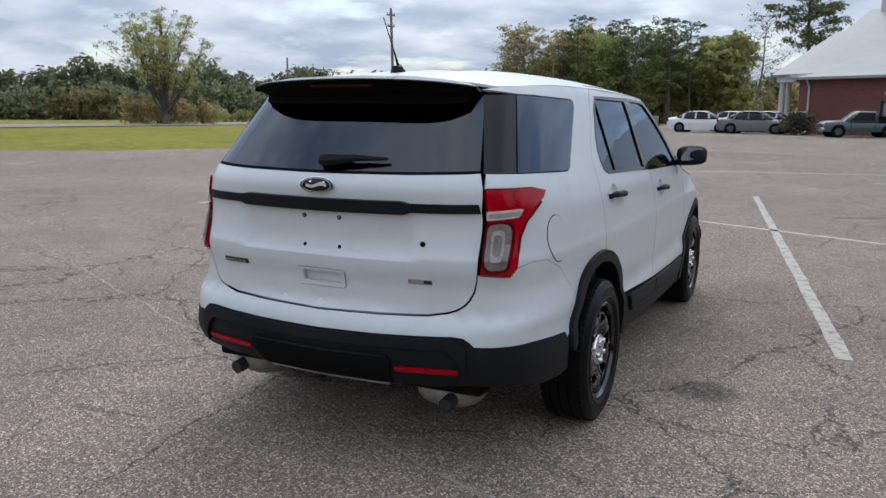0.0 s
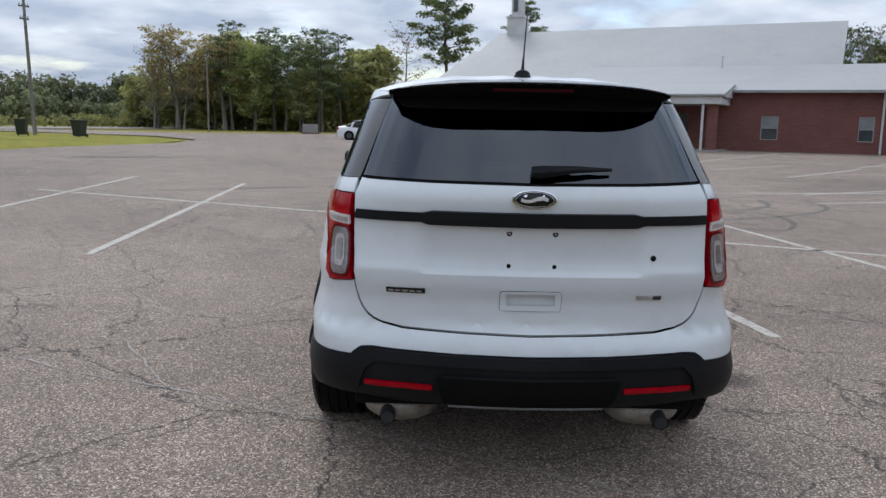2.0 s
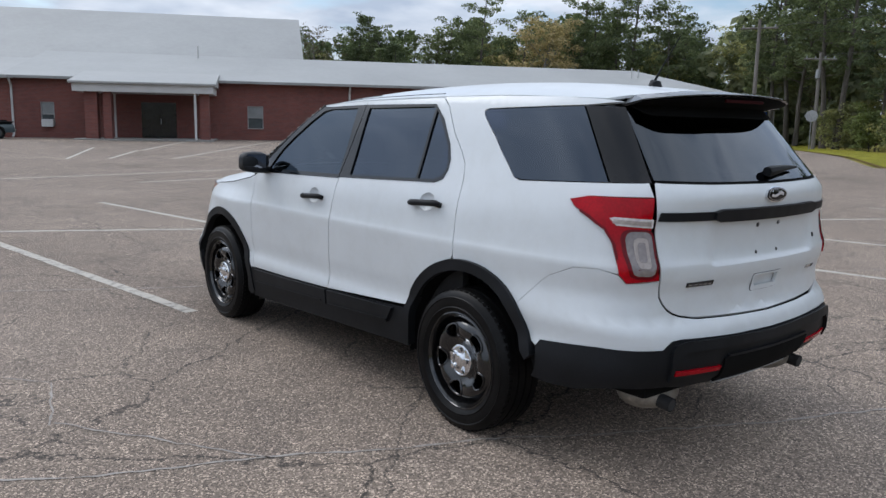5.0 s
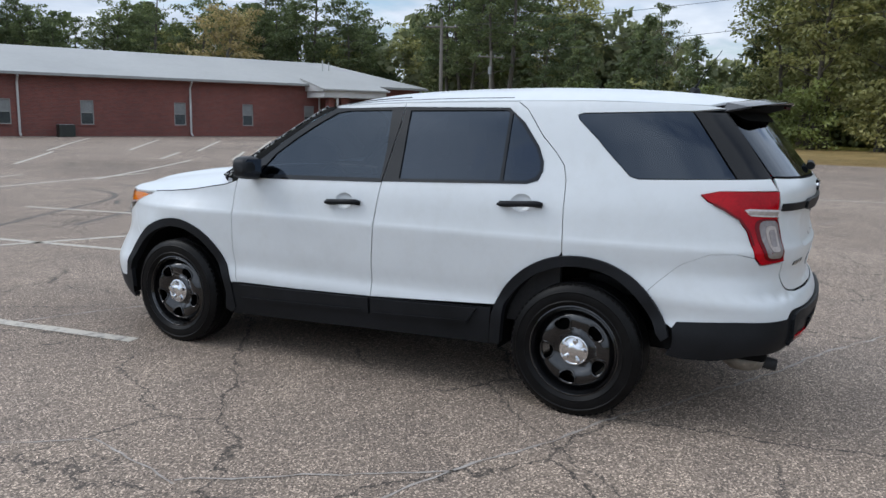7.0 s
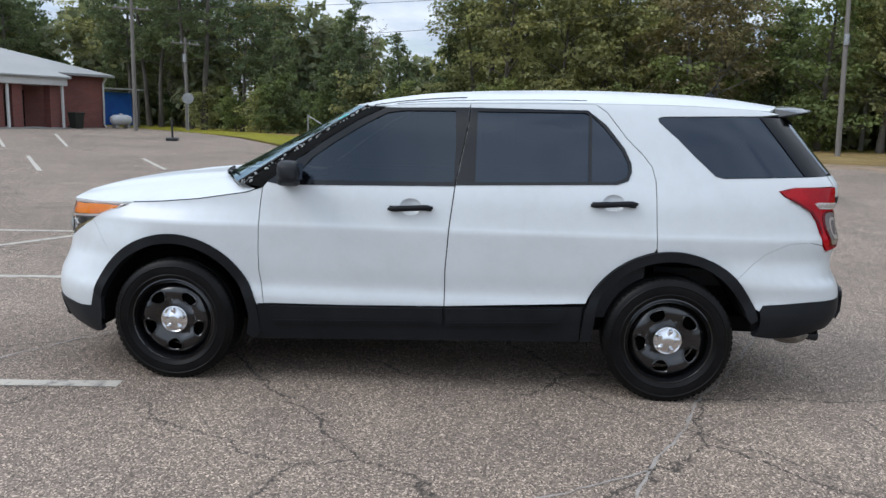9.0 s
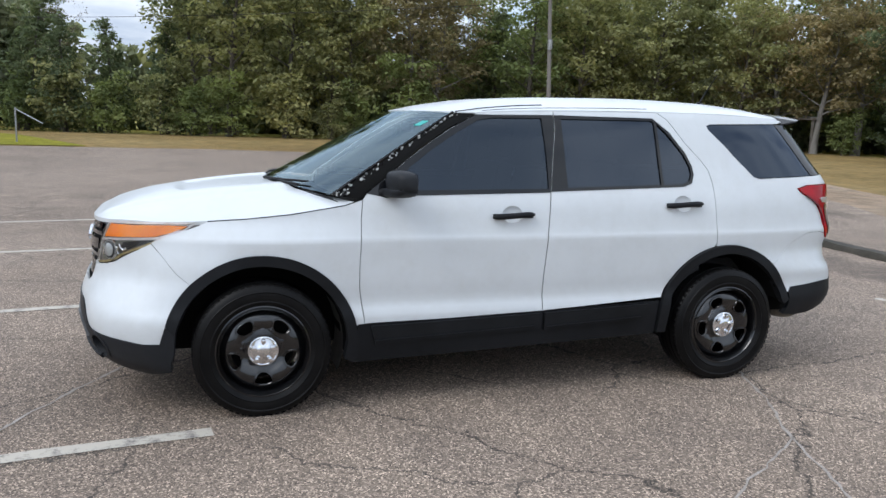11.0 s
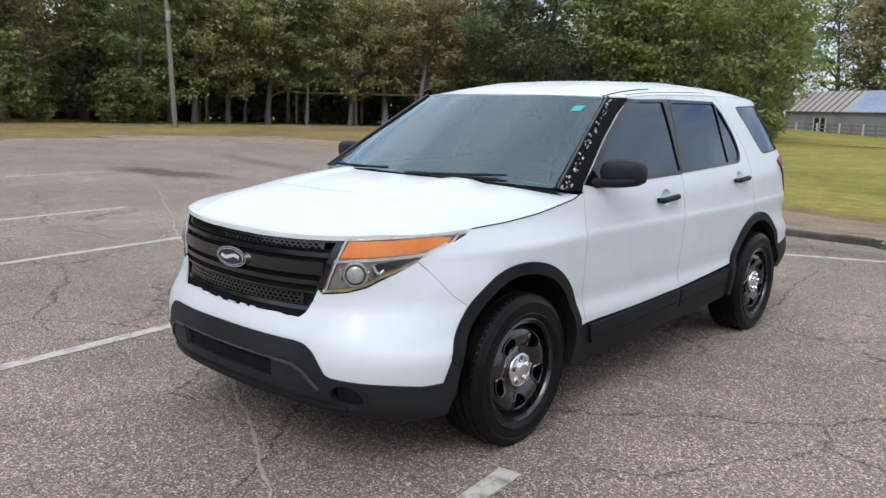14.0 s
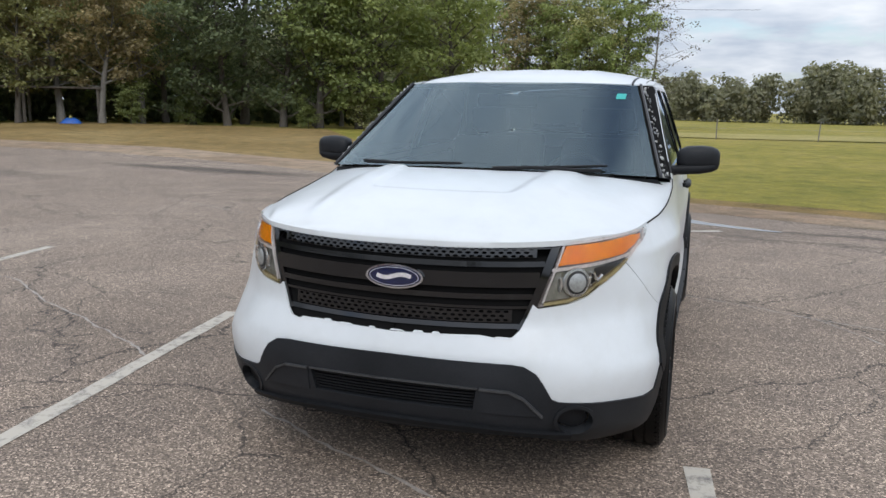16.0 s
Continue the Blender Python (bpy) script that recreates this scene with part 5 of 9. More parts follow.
M_SATIN = surface("gloss black frame", (0.004, 0.0045, 0.006), (0.007, 0.0075, 0.009), 0.07, coarse=3, fine=60, relief=0.0, spec=0.42)
M_SHELL = plain("black cavity", (0.006, 0.006, 0.006), 0.9, spec=0.1)
M_TYRE = surface("tyre rubber", (0.003, 0.003, 0.0034), (0.010, 0.0096, 0.0096), 0.42, coarse=5, fine=70, relief=0.1, depth=0.002, spec=0.13)
M_RIM = surface("black steel wheel paint", (0.0035, 0.0035, 0.0042), (0.006, 0.006, 0.007), 0.17, coarse=3, fine=80, relief=0.02, spec=0.5, coat=0.6)
M_CHROME = plain("chrome", (0.72, 0.73, 0.75), 0.12, 1.0)
M_SILVER = surface("silver reflector", (0.50, 0.51, 0.52), (0.66, 0.67, 0.68), 0.25, 0.8, coarse=4, fine=60, relief=0.05)
M_RED = surface("red lamp lens", (0.30, 0.0, 0.006), (0.50, 0.001, 0.010), 0.10, coarse=9, fine=90, relief=0.04, depth=0.001, spec=0.22)
M_DEEPRED = surface("deep red lamp lens", (0.10, 0.0, 0.003), (0.17, 0.0, 0.005), 0.12, coarse=8, fine=80, relief=0.04, depth=0.001, spec=0.25)
M_PROJECTOR = surface("grey projector lens", (0.22, 0.23, 0.22), (0.34, 0.35, 0.34), 0.06, coarse=9, fine=60, relief=0.0, coat=1.0)
M_AMBER = surface("amber lamp lens", (0.92, 0.22, 0.004), (1.0, 0.36, 0.02), 0.2, coarse=5, fine=70, relief=0.08, depth=0.002)
M_BOWL = surface("olive-grey reflector bowl", (0.30, 0.31, 0.28), (0.55, 0.56, 0.53), 0.22, 0.6, coarse=9, fine=50, relief=0.05)
M_SMOKE = surface("clear ribbed lamp lens", (0.17, 0.142, 0.14), (0.27, 0.232, 0.228), 0.12, coarse=6, fine=50, relief=0.1, depth=0.002, coat=0.7)
M_LENS = glass_mat("clear headlamp lens", (0.93, 0.93, 0.91), 0.02, 1.42)
M_CORE = surface("warm ribbed reflector", (0.34, 0.29, 0.27), (0.46, 0.40, 0.37), 0.3, coarse=6, fine=60, relief=0.1, coat=0.4)
M_YELLOWED = surface("yellowed lamp edge", (0.36, 0.29, 0.14), (0.48, 0.40, 0.22), 0.2, coarse=5, fine=60, relief=0.03, coat=0.6)
M_GLASS_DARK = glass_mat("privacy glass", (0.012, 0.013, 0.016), 0.012, 1.70, (0.70, 0.82, 1.0))
M_GLASS_REAR = glass_mat("rear privacy glass", (0.010, 0.011, 0.014), 0.010, 1.72, (0.82, 0.90, 1.0))
M_GLASS_FRONT = glass_mat("tinted side glass", (0.045, 0.05, 0.055), 0.012, 1.66, (0.70, 0.83, 1.0))
M_GLASS_SHIELD = glass_mat("windscreen glass", (0.62, 0.70, 0.70), 0.015, 1.98, (0.74, 0.92, 1.0))
M_TRIMBLACK = surface("interior black trim", (0.018, 0.018, 0.019), (0.03, 0.03, 0.032), 0.75, coarse=3, fine=50, relief=0.1)
M_SEAT = surface("dark grey seat cloth", (0.035, 0.036, 0.04), (0.055, 0.056, 0.06), 0.9, coarse=3, fine=90, relief=0.2, depth=0.003)
M_BLUE_OVAL = plain("dark blue enamel", (0.004, 0.009, 0.045), 0.18, coat=0.6)
M_MUFFLER = surface("stained aluminised steel", (0.12, 0.105, 0.088), (0.36, 0.325, 0.275), 0.45, 0.25, coarse=9, fine=40, relief=0.2)
M_PALECLIP = surface("bare pale metal and torn foam", (0.42, 0.42, 0.41), (0.66, 0.66, 0.65), 0.5, coarse=12, fine=90, relief=0.1)
M_STICKER = plain("teal sticker", (0.02, 0.36, 0.33), 0.5)


def tab(rows, v):
    """Smooth monotone interpolation in a table."""
    n = len(rows)
    if v <= rows[0][0]:
        return rows[0][1]
    if v >= rows[-1][0]:
        return rows[-1][1]
    i = max(j for j in range(n - 1) if rows[j][0] <= v)

    def slope(j):
        if j in (0, n - 1):
            k = 0 if j == 0 else n - 2
            return (rows[k + 1][1] - rows[k][1]) / (rows[k + 1][0] - rows[k][0])
        d0 = (rows[j][1] - rows[j - 1][1]) / (rows[j][0] - rows[j - 1][0])
        d1 = (rows[j + 1][1] - rows[j][1]) / (rows[j + 1][0] - rows[j][0])
        return 0 if d0 * d1 <= 0 else 2 * d0 * d1 / (d0 + d1)

    (x0, y0), (x1, y1) = rows[i], rows[i + 1]
    h = x1 - x0
    u = (v - x0) / h
    return (2 * u ** 3 - 3 * u * u + 1) * y0 + (u ** 3 - 2 * u * u + u) * h * slope(i) + (3 * u * u - 2 * u ** 3) * y1 + (u ** 3 - u * u) * h * slope(i + 1)


WIDTH = [(0.2, 0.915), (0.3, 0.945), (0.40, 0.958), (0.51, 0.967), (0.60, 0.949), (0.70, 0.958), (0.85, 0.9645), (0.90, 0.967), (0.932, 0.9675), (0.965, 0.9595), (0.99, 0.955), (1.10, 0.937), (1.15, 0.924), (1.25, 0.888), (1.36, 0.848), (1.5, 0.800), (1.6, 0.762), (1.66, 0.735), (1.72, 0.69)]
REAR = [(0.30, -2.36), (0.38, -2.42), (0.45, -2.50), (0.52, -2.53), (0.60, -2.535), (0.66, -2.525), (0.70, -2.505), (0.73, -2.478), (0.82, -2.478), (0.90, -2.50), (0.95, -2.503), (0.98, -2.492), (1.10, -2.478), (1.16, -2.492), (1.24, -2.50), (1.28, -2.478), (1.35, -2.42), (1.5, -2.30), (1.63, -2.19), (1.70, -2.11), (1.78, -2.0)]
FRONT = [(0.20, 2.18), (0.26, 2.30), (0.32, 2.350), (0.40, 2.378), (0.50, 2.392), (0.58, 2.388), (0.66, 2.362), (0.72, 2.342), (0.86, 2.335), (1.0, 2.310), (1.05, 2.255)]
REF = [(0, -2.50), (0.3, -2.488), (0.55, -2.452), (0.70, -2.395), (0.78, -2.325), (0.83, -2.235), (0.862, -2.12), (0.888, -1.98), (0.91, -1.75), (0.932, -1.4), (0.948, -0.9), (0.955, -0.3), (0.955, 0.3), (0.948, 0.8), (0.932, 1.2), (0.902, 1.5), (0.862, 1.72), (0.828, 1.915), (0.772, 2.08), (0.668, 2.235), (0.525, 2.322), (0.3, 2.380), (0, 2.40)]


def spline(pts, per=14):
    out = []
    q = [Vector(p) for p in pts]
    ext = [Vector((-q[1].x, q[1].y))] + q + [Vector((-q[-2].x, q[-2].y))]
    for i in range(1, len(ext) - 2):
        p0, p1, p2, p3 = ext[i - 1:i + 3]
        t0, t1, t2, t3 = 0, (p1 - p0).length ** 0.5, 0, 0
        t2 = t1 + (p2 - p1).length ** 0.5
        t3 = t2 + (p3 - p2).length ** 0.5
        for k in range(per):
            t = t1 + (t2 - t1) * k / per
            a1 = p0 * ((t1 - t) / (t1 - t0)) + p1 * ((t - t0) / (t1 - t0))
            a2 = p1 * ((t2 - t) / (t2 - t1)) + p2 * ((t - t1) / (t2 - t1))
            a3 = p2 * ((t3 - t) / (t3 - t2)) + p3 * ((t - t2) / (t3 - t2))
            b1 = a1 * ((t2 - t) / (t2 - t0)) + a2 * ((t - t0) / (t2 - t0))
            b2 = a2 * ((t3 - t) / (t3 - t1)) + a3 * ((t - t1) / (t3 - t1))
            out.append(b1 * ((t2 - t) / (t2 - t1)) + b2 * ((t - t1) / (t2 - t1)))
    out.append(q[-1])
    return out


LINE = spline(REF)
ARC = [0.0]
for p, q in zip(LINE, LINE[1:]):
    ARC.append(ARC[-1] + (q - p).length)
A_END = ARC[-1]
W_REF = tab(WIDTH, 1.0)
ARC_NP = np.array(ARC)


def ref_at(a):
    a = min(max(a, 0.0), A_END)
    i = min(len(ARC) - 2, max(0, int(np.searchsorted(ARC_NP, a, side="right")) - 1))
    return LINE[i].lerp(LINE[i + 1], (a - ARC[i]) / (ARC[i + 1] - ARC[i]))


def skin(a, z):
    """Right half of the outer skin: the plan outline at arc a and height z."""
    p = ref_at(a)
    wr, wf = step(-1.15, -2.35, p.y), step(1.45, 2.25, p.y)
    x = p.x * tab(WIDTH, z) / W_REF * (1 + 0.115 * wf * step(0.80, 0.52, z) + 0.055 * wr * step(0.84, 0.66, z) + 0.046 * step(0.75, 1.4, p.y) * step(2.08, 1.7, p.y) * step(1.06, 0.92, z) + 0.045 * step(1.45, 1.75, p.y) * step(2.22, 2.0, p.y) * step(0.95, 0.76, z))
    return Vector((x, p.y + (tab(REAR, z) + 2.50) * wr + (tab(FRONT, z) - 2.40) * wf, z))


SIDE_A = ARC[min(range(len(LINE)), key=lambda i: abs(LINE[i].y - 0.2))]


def arc_of(kind, u, z):
    """Arc of a point given on the side (y, z), the rear (x, z) or the front (x, z)."""
    if kind == "s":
        lo, hi = 0.0, A_END
        for _ in range(40):
            mid = (lo + hi) / 2
            if skin(mid, z).y < u:
                lo = mid
            else:
                hi = mid
        return (lo + hi) / 2
    lo, hi = (0.0, SIDE_A) if kind == "r" else (SIDE_A, A_END)
    for _ in range(40):
        mid = (lo + hi) / 2
        if (skin(mid, z).x < u) == (kind == "r"):
            lo = mid
        else:
            hi = mid
    return (lo + hi) / 2


def skin_point(mode, c, z, off=0.0):
    """mode: 1 or -1 for a side (c is the arc), 'R' and 'F' for signed arcs from the rear or front middle."""
    def at(cc, zz):
        if mode == "R":
            p = skin(abs(cc), zz)
            return Vector((p.x if cc >= 0 else -p.x, p.y, zz))
        if mode == "F":
            p = skin(A_END - abs(cc), zz)
            return Vector((p.x if cc >= 0 else -p.x, p.y, zz))
        p = skin(cc, zz)
        return Vector((p.x * mode, p.y, zz))

    p = at(c, z)
    e = 0.008
    du, dz = at(c + e, z) - at(c - e, z), at(c, z + e) - at(c, z - e)
    nrm = du.cross(dz)
    if nrm.length < 1e-12:
        nrm = Vector((p.x, p.y, 0))
    nrm.normalize()
    if nrm.dot(Vector((p.x, p.y - max(-1.7, min(1.5, p.y)), 0.0))) < 0:
        nrm = -nrm
    return p + nrm * off, nrm


def to_arc(poly, mode, dense=0.035):
    """Corner list to a dense loop in (arc, z)."""
    pts = []
    for kind, u, z in poly:
        sgn = -1 if u < 0 and kind != "s" else 1
        a = arc_of(kind, abs(u) if kind != "s" else u, z)
        if mode == "F":
            a = A_END - a
        pts.append(Vector((a * sgn, z)))
    out = []
    for p, q in zip(pts, pts[1:] + pts[:1]):
        k = max(1, int((q - p).length / dense))
        out += [p.lerp(q, i / k) for i in range(k)]
    return out


def loop_sym(half, mode, dense=0.035):
    pts = to_arc(half, mode, dense)
    # drop the closing run between the two middle points, then mirror
    run = []
    for i in range(len(half)):
        kind, u, z = half[i]
        a = arc_of(kind, abs(u) if kind != "s" else u, z)
        run.append(Vector(((A_END - a) if mode == "F" else a, z)))
    out = []
    for p, q in zip(run, run[1:]):
        k = max(1, int((q - p).length / dense))
        out += [p.lerp(q, i / k) for i in range(k)]
    out.append(run[-1])
    left = [Vector((-p.x, p.y)) for p in reversed(out) if p.x > 1e-6]
    return out + left


def shrink(loop, gap):
    """The loop moved inwards a little, to leave a shut line."""
    area = sum(p.x * q.y - q.x * p.y for p, q in zip(loop, loop[1:] + loop[:1]))
    s = 1 if area > 0 else -1
    n = len(loop)
    out = []
    for i in range(n):
        d = loop[(i + 1) % n] - loop[i - 1]
        if d.length < 1e-9:
            out.append(loop[i])
            continue
        d.normalize()
        out.append(loop[i] + Vector((-d.y, d.x)) * s * gap)
    return out


def skin_patch(name, loop, mode, material, parent, off=0.0, rim=0.012, holes=(), grid=0.045, label="", gap=0.0, angle=35, bulge=None, lines=()):
    """A panel of the skin inside a loop in (arc, z), with turned-in edges and real openings."""
    if gap:
        loop = shrink(loop, gap)
    rings = [loop, *holes]
    pts, edges = [], []
    for r in rings:
        b = len(pts)
        pts += r
        edges += [(b + i, b + (i + 1) % len(r)) for i in range(len(r))]
    xs, zs = [p.x for p in loop], [p.y for p in loop]
    x = min(xs) + grid / 2
    row = 0
    while x < max(xs):
        z = min(zs) + grid * (0.5 if row % 2 else 0.25)
        while z < max(zs):
            if inside((x, z), loop) and not any(inside((x, z), h) for h in holes):
                if not any(abs(z - q) < 0.016 for q in lines) and min((p.x - x) ** 2 + (p.y - z) ** 2 for p in pts[:sum(len(r) for r in rings)]) > (grid * 0.45) ** 2:
                    pts.append(Vector((x, z)))
            z += grid
        x += grid
        row += 1
    for z in lines:
        x = min(xs)
        while x < max(xs):
            if inside((x, z), loop) and not any(inside((x, z), h) for h in holes):
                if min((p.x - x) ** 2 + (p.y - z) ** 2 for p in pts) > 0.007 ** 2:
                    pts.append(Vector((x, z)))
            x += 0.03
    vs, es, fs, ov, oe, of = cdt(pts, edges, [], 0, 1e-6)
    keep = []
    for f in fs:
        c = sum((vs[i] for i in f), Vector((0, 0))) / len(f)
        if inside(c, loop) and not any(inside(c, h) for h in holes):
            keep.append(f)
    bm = bmesh.new()
    spots = [skin_point(mode, v.x, v.y, off + (bulge(v.x, v.y) if bulge else 0.0)) for v in vs]
    bv = [bm.verts.new(p) for p, _ in spots]
    for f in keep:
        q = [bv[i] for i in f]
        nf = (q[1].co - q[0].co).cross(q[2].co - q[0].co)
        if nf.dot(spots[f[0]][1]) < 0:
            q.reverse()
        bm.faces.new(q)
    nrm = {bv[i]: spots[i][1] for i in range(len(vs))}
    if rim:
        for e in [e for e in bm.edges if len(e.link_faces) == 1]:
            f = e.link_faces[0]
            a, b = e.verts
            loop_ = [l for l in f.loops if l.edge == e][0]
            a, b = loop_.vert, loop_.link_loop_next.vert
            lows = []
            for v in (a, b):
                if v not in nrm or isinstance(nrm[v], tuple):
                    pass
                lows.append(v)
            k0 = rim_vert(bm, a, nrm, rim)
            k1 = rim_vert(bm, b, nrm, rim)
            bm.faces.new((b, a, k0, k1))
    for v in [v for v in bm.verts if not v.link_faces]:
        bm.verts.remove(v)
    RIMS.clear()
    bm.verts.index_update()
    smooth_n = {v.index: nrm[v] for v in bm.verts if v in nrm}
    ob = part(name, bm, material, parent, label, angle)
    if bulge is None and material in (M_PAINT, M_GLASS_DARK, M_GLASS_FRONT, M_GLASS_REAR):
        # the skin's own normals, so that the mesh leaves no trace in the gloss
        me = ob.data
        normals = [(0.0, 0.0, 0.0)] * len(me.loops)
        for f in me.polygons:
            if all(i in smooth_n for i in f.vertices):
                for li in f.loop_indices:
                    normals[li] = tuple(smooth_n[me.loops[li].vertex_index])
        me.normals_split_custom_set(normals)
    return ob


RIMS = {}


def rim_vert(bm, v, nrm, rim):
    if v not in RIMS:
        RIMS[v] = bm.verts.new(v.co - nrm[v] * rim)
    return RIMS[v]


def arch(yc, r, a0, a1, n=24):
    """Points of a wheel arch, from angle a0 to a1 in degrees (0 is forwards)."""
    return [("s", yc + r * math.cos(radians(a0 + (a1 - a0) * i / n)), 0.36 + r * math.sin(radians(a0 + (a1 - a0) * i / n))) for i in range(n + 1)]


S = lambda *rows: [("s", y, z) for y, z in rows]
RR = lambda *rows: [("r", x, z) for x, z in rows]
FF = lambda *rows: [("f", x, z) for x, z in rows]
WB, R_OUT, R_IN = 1.4325, 0.503, 0.451
ROOF_EDGE = [(-2.0, 1.655), (-1.4, 1.675), (-0.87, 1.673), (-0.27, 1.661), (0.0, 1.650), (0.22, 1.634)]

car = thing("suv", None, "white police-style suv with black cladding parked on asphalt", "car")

HOOD_LINE = S((0.905, 1.152), (1.0, 1.120), (1.288, 1.072), (1.5, 1.049), (1.70, 1.033))
LAMP_LOW = S((1.735, 1.015), (1.80, 0.992), (1.89, 0.962), (1.98, 0.918))
DOOR_FRONT = S((0.905, 1.152), (0.915, 1.05), (0.919, 0.931), (0.924, 0.78), (0.922, 0.668), (0.893, 0.478))
DOOR_MID = S((-0.269, 1.657), (-0.264, 1.554), (-0.203, 1.206), (-0.177, 0.97), (-0.159, 0.712), (-0.160, 0.505))
DOOR_REAR = S((-0.985, 1.668), (-1.050, 1.624), (-1.16, 1.483), (-1.25, 1.395), (-1.303, 1.330), (-1.325, 1.25), (-1.33, 1.15), (-1.342, 0.878))
FRAME_FRONT = S((0.88, 1.185), (0.75, 1.285), (0.56, 1.428), (0.38, 1.545), (0.199, 1.632))
F_WINDOW = S((0.822, 1.188), (0.628, 1.340), (0.505, 1.424), (0.345, 1.526), (0.215, 1.597), (0.12, 1.612), (-0.190, 1.618), (-0.20, 1.40), (-0.196, 1.207))
R_WINDOW = S((-0.308, 1.208), (-0.306, 1.618), (-0.925, 1.625), (-0.968, 1.610), (-1.038, 1.545), (-1.141, 1.421), (-1.177, 1.345), (-1.182, 1.298), (-1.164, 1.254), (-1.105, 1.232))
Q_GLASS = S((-1.345, 1.575), (-1.335, 1.597), (-1.365, 1.606), (-1.915, 1.6215), (-2.165, 1.2925), (-1.70, 1.277), (-1.655, 1.288), (-1.60, 1.340), (-1.46, 1.475))
D_PILLAR = S((-1.921, 1.6215), (-1.955, 1.622)) + RR((0.575, 1.618), (0.684, 1.296)) + S((-2.172, 1.2925))
TAIL = RR((0.7025, 1.238)) + S((-2.10, 1.232), (-2.010, 1.212), (-2.045, 1.180), (-2.12, 1.150), (-2.19, 1.108), (-2.235, 1.045), (-2.262, 0.975), (-2.283, 0.915)) + RR((0.80, 0.880), (0.7025, 0.897))
SEAM_BUMPER_R = S((-2.283, 0.912), (-2.20, 0.930), (-2.08, 0.922), (-1.96, 0.870), (-1.862, 0.785), (-1.80, 0.722))
SEAM_BUMPER_F = S((1.98, 0.914), (1.93, 0.86), (1.86, 0.77), (1.80, 0.722))
BELT_F = S((1.945, 0.415), (2.03, 0.411), (2.10, 0.418), (2.17, 0.425)) + FF((0.625, 0.440), (0.60, 0.452), (0.545, 0.545), (0.50, 0.572), (0.45, 0.578), (0.0, 0.582))
BELT_R = S((-1.93, 0.545), (-1.95, 0.577), (-2.237, 0.600)) + RR((0.80, 0.602), (0.705, 0.605), (0.688, 0.622), (0.662, 0.640), (0.617, 0.645), (0.3, 0.632), (0.0, 0.627))


def rev(poly):
    return list(reversed(poly))


def dark_cavity():
    """Black inner skin behind the shut lines."""
    # one open strip for each side, with the wheel openings cut out
    for s in (1, -1):
        lo = to_arc(RR((0.002, 1.14), (0.5, 1.14)) + S((-1.9, 1.14), (0.8, 1.12), (1.9, 0.97)) + FF((0.55, 0.96), (0.002, 0.96), (0.002, 0.40), (0.6, 0.38)) + S((1.95, 0.36), (-1.93, 0.42)) + RR((0.5, 0.46), (0.002, 0.46)), s, 0.05)
        holes = [to_arc(arch(yc, 0.47, 0, 360, 30)[:-1], s, 0.2) for yc in (WB, -WB)]
        skin_patch("inner_shell", lo, s, M_SHELL, car, -0.022, 0.0, holes, 0.07)


dark_cavity()


def ellipse_mesh(cx, cz, rx, rz, n=36):
    return [(cx + rx * math.cos(k * math.tau / n), cz + rz * math.sin(k * math.tau / n)) for k in range(n)]


def ellipse_patch(name, kind, mode, cx, cz, rx, rz, off, rim, material, parent, label="", n=32, inner=None):
    loop = to_arc([(kind, x, z) for x, z in ellipse_mesh(cx, cz, rx, rz, n)], mode, 0.5)
    holes = [to_arc([(kind, x, z) for x, z in ellipse_mesh(cx, cz, inner[0], inner[1], n)], mode, 0.5)] if inner else []
    return skin_patch(name, loop, mode, material, parent, off, rim, holes, 0.02, label)


def strip_patch(name, mode, pts, width, off, rim, material, parent, label=""):
    """A narrow band of the skin along points (kind, u, z)."""
    run = []
    for kind, u, z in pts:
        a = arc_of(kind, abs(u) if kind != "s" else u, z)
        run.append(Vector(((A_END - a if mode == "F" else a) * (-1 if (u < 0 and kind != "s") else 1), z)))
    fine = []
    for p, q in zip(run, run[1:]):
        k = max(1, int((q - p).length / 0.04))
        fine += [p.lerp(q, i / k) for i in range(k)]
    fine.append(run[-1])
    up, dn = [], []
    for i, p in enumerate(fine):
        d = (fine[min(i + 1, len(fine) - 1)] - fine[max(i - 1, 0)]).normalized()
        s = Vector((-d.y, d.x)) * width / 2
        up.append(p + s)
        dn.append(p - s)
    return skin_patch(name, up + dn[::-1], mode, material, parent, off, rim, (), 0.5, label)


def grid_mesh(fn, nu, nv, thick=0.0, close=False):
    """A grid of points fn(u, v), u and v from 0 to 1, with its edges turned down."""
    bm = bmesh.new()
    g = [[bm.verts.new(fn(i / nu, j / nv)) for i in range(nu + 1)] for j in range(nv + 1)]
    for j in range(nv):
        for i in range(nu):
            bm.faces.new((g[j][i], g[j][i + 1], g[j + 1][i + 1], g[j + 1][i]))
    if thick:
        ring = [g[0][i] for i in range(nu + 1)] + [g[j][nu] for j in range(1, nv + 1)] + [g[nv][i] for i in range(nu - 1, -1, -1)] + [g[j][0] for j in range(nv - 1, 0, -1)]
        low = [bm.verts.new(v.co + Vector((0, 0, -thick))) for v in ring]
        for i in range(len(ring)):
            j = (i + 1) % len(ring)
            bm.faces.new((ring[i], low[i], low[j], ring[j]))
    bmesh.ops.recalc_face_normals(bm, faces=bm.faces)
    return bm


HANDLES = ((0.172, -0.083, 1.052, 1.067), (-0.962, -1.222, 1.107, 1.120))
CREASES = (0.895, 0.92, 0.937, 0.953, 0.97, 0.995, 0.505, 0.53, 0.56, 0.60)


